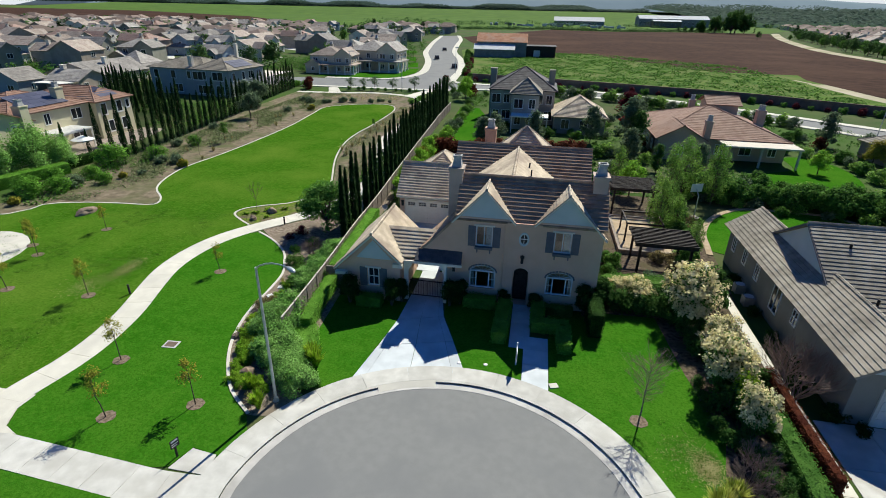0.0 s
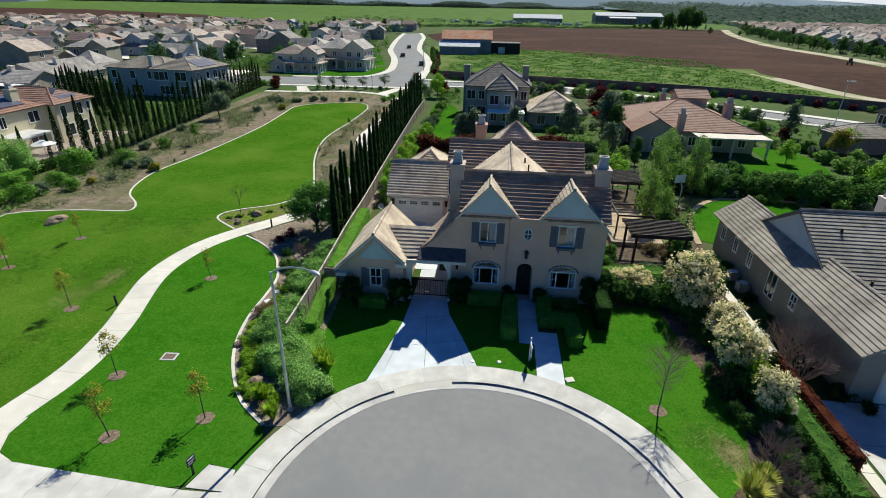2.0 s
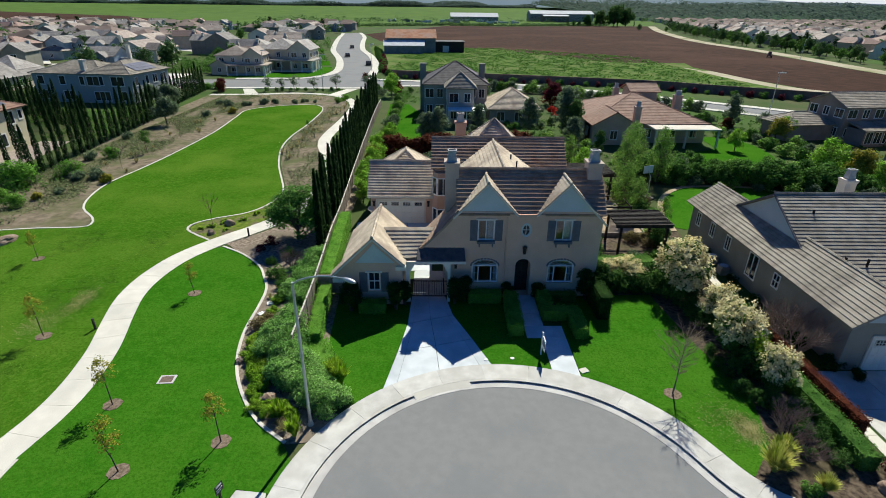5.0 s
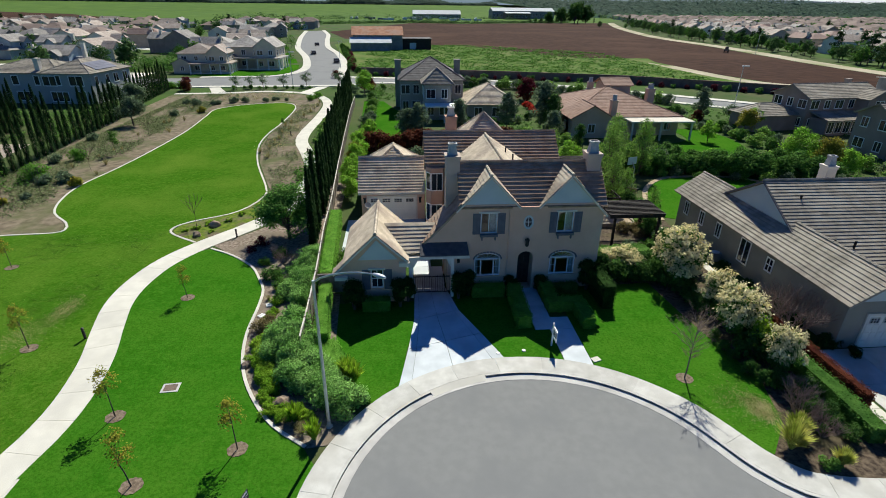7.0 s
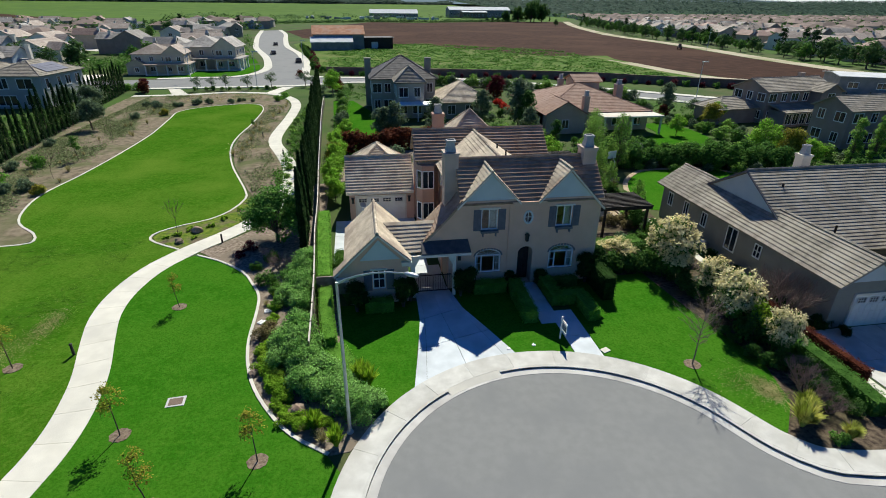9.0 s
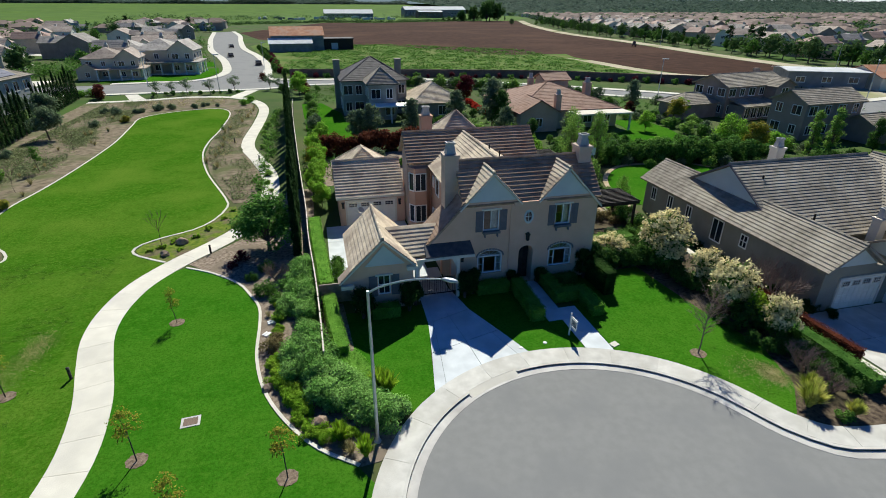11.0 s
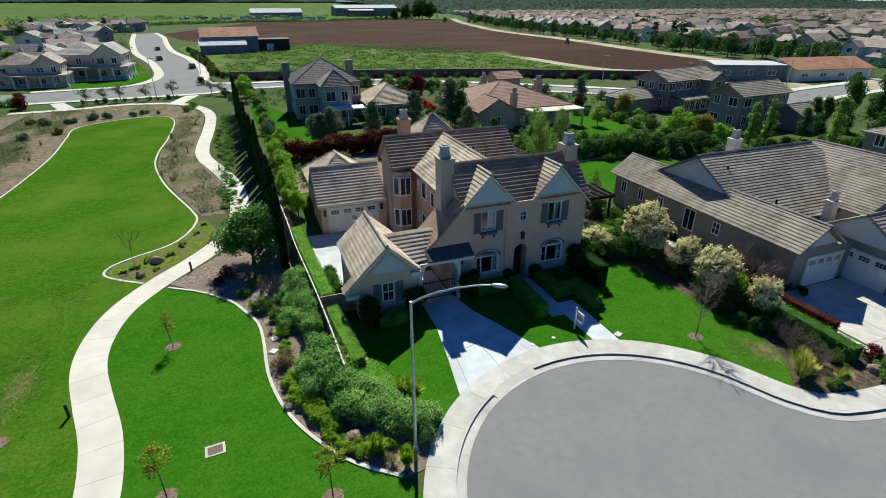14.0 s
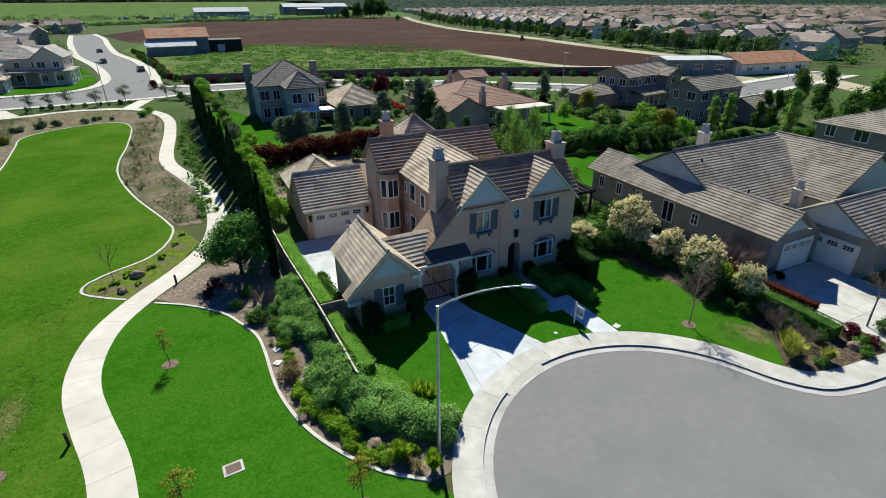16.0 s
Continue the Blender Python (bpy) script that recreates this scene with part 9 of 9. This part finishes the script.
# the estate farther off, too far to tell houses apart
def estate_block(spots, seed):
    """Walls and hipped roofs of many simple houses, as two meshes."""
    rg = random.Random(seed)
    wv, wf, rv, rf = [], [], [], []
    for x, y in spots:
        w, d, h, up = rg.uniform(6, 9), rg.uniform(5, 7), rg.choice((3.2, 5.8, 5.8)), rg.uniform(2.0, 3.0)
        a = rg.choice((0, 1.57)) + rg.uniform(-0.2, 0.2)
        c, s_ = math.cos(a), math.sin(a)
        at = lambda px, py, pz: (x + px * c - py * s_, y + px * s_ + py * c, pz)
        k = len(wv)
        wv += [at(px, py, pz) for pz in (0, h) for px, py in ((-w, -d), (w, -d), (w, d), (-w, d))]
        wf += [(k, k + 1, k + 5, k + 4), (k + 1, k + 2, k + 6, k + 5), (k + 2, k + 3, k + 7, k + 6), (k + 3, k, k + 4, k + 7)]
        k = len(rv)
        W, D = w + 0.5, d + 0.5
        rv += [at(-W, -D, h), at(W, -D, h), at(W, D, h), at(-W, D, h), at(-W + D * 0.8, 0, h + up), at(W - D * 0.8, 0, h + up)]
        rf += [(k, k + 1, k + 5, k + 4), (k + 2, k + 3, k + 4, k + 5), (k + 1, k + 2, k + 5), (k + 3, k, k + 4)]
    for name, v, f, m, lab in (("estate_walls", wv, wf, FARWALL, "stucco walls of the far housing estate"), ("estate_roofs", rv, rf, FARROOF, "brown tile roofs of the far housing estate")):
        me = bpy.data.meshes.new(name)
        me.from_pydata(v, [], f)
        tagged(link(name, me, m), lab, "housing", kind="stuff")


er = random.Random(77)
spots = []
for i in range(34):
    for j in range(33):
        y = 118 + 27 * j + er.uniform(-6, 6)
        lane_x = float(np.interp(y, (112, 155, 200, 283, 390, 560, 724, 1000), (141, 147.5, 151, 163.5, 173, 216, 270, 350)))
        x = lane_x + (146 if y < 520 else 45) + 26 * i + er.uniform(-6, 6)
        if er.random() < 0.86:
            spots.append((x, y))
for i in range(24):
    for j in range(16):
        x, y = -560 + 20 * i + er.uniform(-6, 6), 215 + 20 * j + er.uniform(-6, 6)
        if x < -0.28 * y - 62 and y < 560 + 0.1 * x and er.random() < 0.8 and all((x - a) ** 2 + (y - b) ** 2 > 17 ** 2 for a, b, _ in LEFT):
            spots.append((x, y))
for i in range(9):
    for j in range(5):
        x, y = -150 + 16 * i + er.uniform(-5, 5), 455 + 26 * j + er.uniform(-6, 6)
        if x < -0.1 * y - 34 and er.random() < 0.85:
            spots.append((x, y))
estate_block(spots, 5)
n = 2600
T = np.stack([rng.uniform(170, 1150, n), rng.uniform(118, 1080, n), np.zeros(n)], 1)
L2 = np.stack([rng.uniform(-560, -140, 420), rng.uniform(215, 540, 420), np.zeros(420)], 1)
L2 = L2[L2[:, 0] < -0.28 * L2[:, 1] - 62]
T = T[T[:, 0] > np.interp(T[:, 1], (112, 283, 560, 724, 1000), (160, 182, 236, 295, 370))]
T = np.concatenate([T, L2, np.stack([rng.uniform(-170, -80, 90), rng.uniform(440, 590, 90), np.zeros(90)], 1)])
k = 16
P = np.repeat(T, k, 0) + rng.normal(0, 1, (len(T) * k, 3)) * np.array((1.5, 1.5, 0)) + np.array((0, 0, 1)) * rng.uniform(0.8, 7.0, (len(T) * k, 1)) * np.repeat(rng.uniform(0.6, 1.2, (len(T), 1)), k, 0)
tagged(link("estate_woods", cloud_mesh("estate_woods", P, np.tile((0, 0, 1.0), (len(P), 1)), 2.4, 1.3, 0.8, 10), L_FAR), "garden trees all through the far estate", "woods", kind="stuff")

# loose bushes between the estate houses
n = 620
B = np.stack([rng.uniform(-330, -62, n), rng.uniform(112, 430, n), np.zeros(n)], 1)
B = B[(B[:, 0] < -0.28 * B[:, 1] - 46) & ((B[:, 0] < -150) | (B[:, 1] > 185))]
B = np.concatenate([B, np.stack([rng.uniform(-102, -90, 26), rng.uniform(100, 150, 26), np.zeros(26)], 1)])
for x0, x1, y0, y1, m in ((-98, -47, 192, 330, 150), (-104, -96, 132, 150, 14), (-92, -73, 169, 192, 34), (-112, -93, 166, 190, 22), (-152, -124, 112, 158, 46)):
    B = np.concatenate([B, np.stack([rng.uniform(x0, x1, m), rng.uniform(y0, y1, m), np.zeros(m)], 1)])
B = B[(B[:, 0] < np.interp(B[:, 1], (150, 157, 178, 224, 306, 361), (-46, -46, -40, -48, -64, -72)))]
k = 70
P = np.repeat(B, k, 0) + rng.normal(0, 1, (len(B) * k, 3)) * np.array((0.8, 0.8, 0)) + np.array((0, 0, 1)) * rng.uniform(0.2, 3.0, (len(B) * k, 1)) * np.repeat(rng.uniform(0.4, 1.3, (len(B), 1)), k, 0)
half = len(P) // 2
for Q, m, lab in ((P[:half], L_MID, "green garden bushes between the estate houses"), (P[half:], L_OAK, "fresh green garden bushes between the estate houses")):
    tagged(link("garden_bushes", cloud_mesh("garden_bushes", Q, np.tile((0, 0, 1.0), (len(Q), 1)), 0.55, 1.4, 0.8, 14), m), lab, "bushes", kind="stuff")
# trees and bushes in the gardens past the far lane
n = 260
B = np.stack([rng.uniform(92, 260, n), rng.uniform(40, 118, n), np.zeros(n)], 1)
lane = np.interp(B[:, 1], (40, 70, 112), (104, 118, 141))
B = B[(B[:, 0] > lane + 5) & ((B[:, 1] < 66) | (B[:, 1] > 104))]
k = 60
P = np.repeat(B, k, 0) + rng.normal(0, 1, (len(B) * k, 3)) * np.array((1.3, 1.3, 0)) + np.array((0, 0, 1)) * rng.uniform(0.2, 5.0, (len(B) * k, 1)) * np.repeat(rng.uniform(0.3, 1.3, (len(B), 1)), k, 0)
tagged(link("garden_bushes", cloud_mesh("garden_bushes", P, np.tile((0, 0, 1.0), (len(P), 1)), 0.8, 1.4, 0.8, 16), L_OAK), "dark green bushes in the gardens past the lane", "bushes", kind="stuff")
# scrub along the far edge of the ploughed field
n = 420
B = np.stack([rng.uniform(-120, 215, n), np.zeros(n), np.zeros(n)], 1)
B[:, 1] = np.interp(B[:, 0], (-120, 8, 70, 176, 268), (572, 664, 652, 704, 728)) + rng.uniform(0, 26, n)
k = 26
P = np.repeat(B, k, 0) + rng.normal(0, 1, (len(B) * k, 3)) * np.array((2.2, 1.6, 0)) + np.array((0, 0, 1)) * rng.uniform(0.3, 2.6, (len(B) * k, 1)) * np.repeat(rng.uniform(0.2, 1.3, (len(B), 1)), k, 0)
Y2 = np.stack([rng.uniform(-260, 260, 260), rng.uniform(745, 960, 260), np.zeros(260)], 1)
Y2 = Y2[np.sin(Y2[:, 0] * 0.05) + np.sin(Y2[:, 1] * 0.09) > -0.3]
P = np.concatenate([P, np.repeat(Y2, k, 0) + rng.normal(0, 1, (len(Y2) * k, 3)) * np.array((2.5, 2.0, 0)) + np.array((0, 0, 1)) * rng.uniform(0.3, 6.5, (len(Y2) * k, 1)) * np.repeat(rng.uniform(0.3, 1.2, (len(Y2), 1)), k, 0)])
tagged(link("field_scrub", cloud_mesh("field_scrub", P, np.tile((0, 0, 1.0), (len(P), 1)), 1.5, 1.4, 0.8, 15), L_FAR), "scrub and trees past the far edge of the ploughed field", "scrub", kind="stuff")

# distant woods and hills
n = 105000
X = rng.uniform(-2500, 2900, n)
U = rng.uniform(0, 1, n)
Y = np.where(X > 380, 1060 + U ** 0.8 * 1250, 2170 + U * 150)
clump = np.clip(np.sin(X * 0.021 + Y * 0.008) + np.sin(X * 0.0077 - Y * 0.013) + 0.7, 0.15, 1.6)
foot = np.where(X > 380, (Y - 1060) * 0.030, (Y - 1400) * 0.0267)
P = np.stack([X, Y, foot + rng.uniform(0, 1, n) * (5 + 9 * clump)], 1)
P = P[(clump > 0.45) | (Y > np.where(X > 380, 1200, 2100))]
tagged(link("distant_woods", cloud_mesh("distant_woods", P, np.tile((0, -0.5, 1.0), (len(P), 1)), 8.0, 1.2, 0.3, 9), L_WOODS), "hazed wooded belt along the far edge of the valley", "woods", kind="stuff")
# haze is painted into the hill colour, with a faint glow
HILL = mat("hill_haze_glow", (0.13, 0.18, 0.215), (0.17, 0.22, 0.25), 0.004, 1.0, 0, spec=0.0)
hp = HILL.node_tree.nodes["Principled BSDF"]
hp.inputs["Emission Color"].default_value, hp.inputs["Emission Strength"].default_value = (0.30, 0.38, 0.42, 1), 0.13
bm = bmesh.new()
rows = []
for j in range(5):
    line = []
    for i in range(61):
        x = -3400 + 6800 * i / 60
        z = (0, 0.45, 0.8, 0.95, 0.3)[j] * (62 + 14 * noise.noise(Vector((x * 0.0022, 3.1, 0))) + 48 / (1 + math.exp((x - 1350) / 170)))
        line.append(bm.verts.new((x, 2300 + j * 160, z - 0.5)))
    rows.append(line)
for a, b in zip(rows, rows[1:]):
    for i in range(60):
        bm.faces.new((a[i], a[i + 1], b[i + 1], b[i]))
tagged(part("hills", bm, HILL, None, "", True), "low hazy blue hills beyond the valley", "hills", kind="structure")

# pale haze of the sky low over the hills
HAZE = bpy.data.materials.new("sky_haze")
HAZE.use_nodes = True
hz = HAZE.node_tree.nodes
em = hz.new("ShaderNodeEmission")
em.inputs["Color"].default_value, em.inputs["Strength"].default_value = (0.66, 0.70, 0.74, 1), 0.95
HAZE.node_tree.links.new(em.outputs[0], hz["Material Output"].inputs["Surface"])
bm = bmesh.new()
arc = [(3400 * math.sin(radians(a)), 3400 * math.cos(radians(a))) for a in range(-75, 80, 5)]
va = [(bm.verts.new((x, y, -1)), bm.verts.new((x, y, 420))) for x, y in arc]
for p, q in zip(va, va[1:]):
    bm.faces.new((p[0], q[0], q[1], p[1]))
tagged(part("sky_backdrop", bm, HAZE, None), "pale hazy sky low over the horizon", "backdrop", kind="structure")
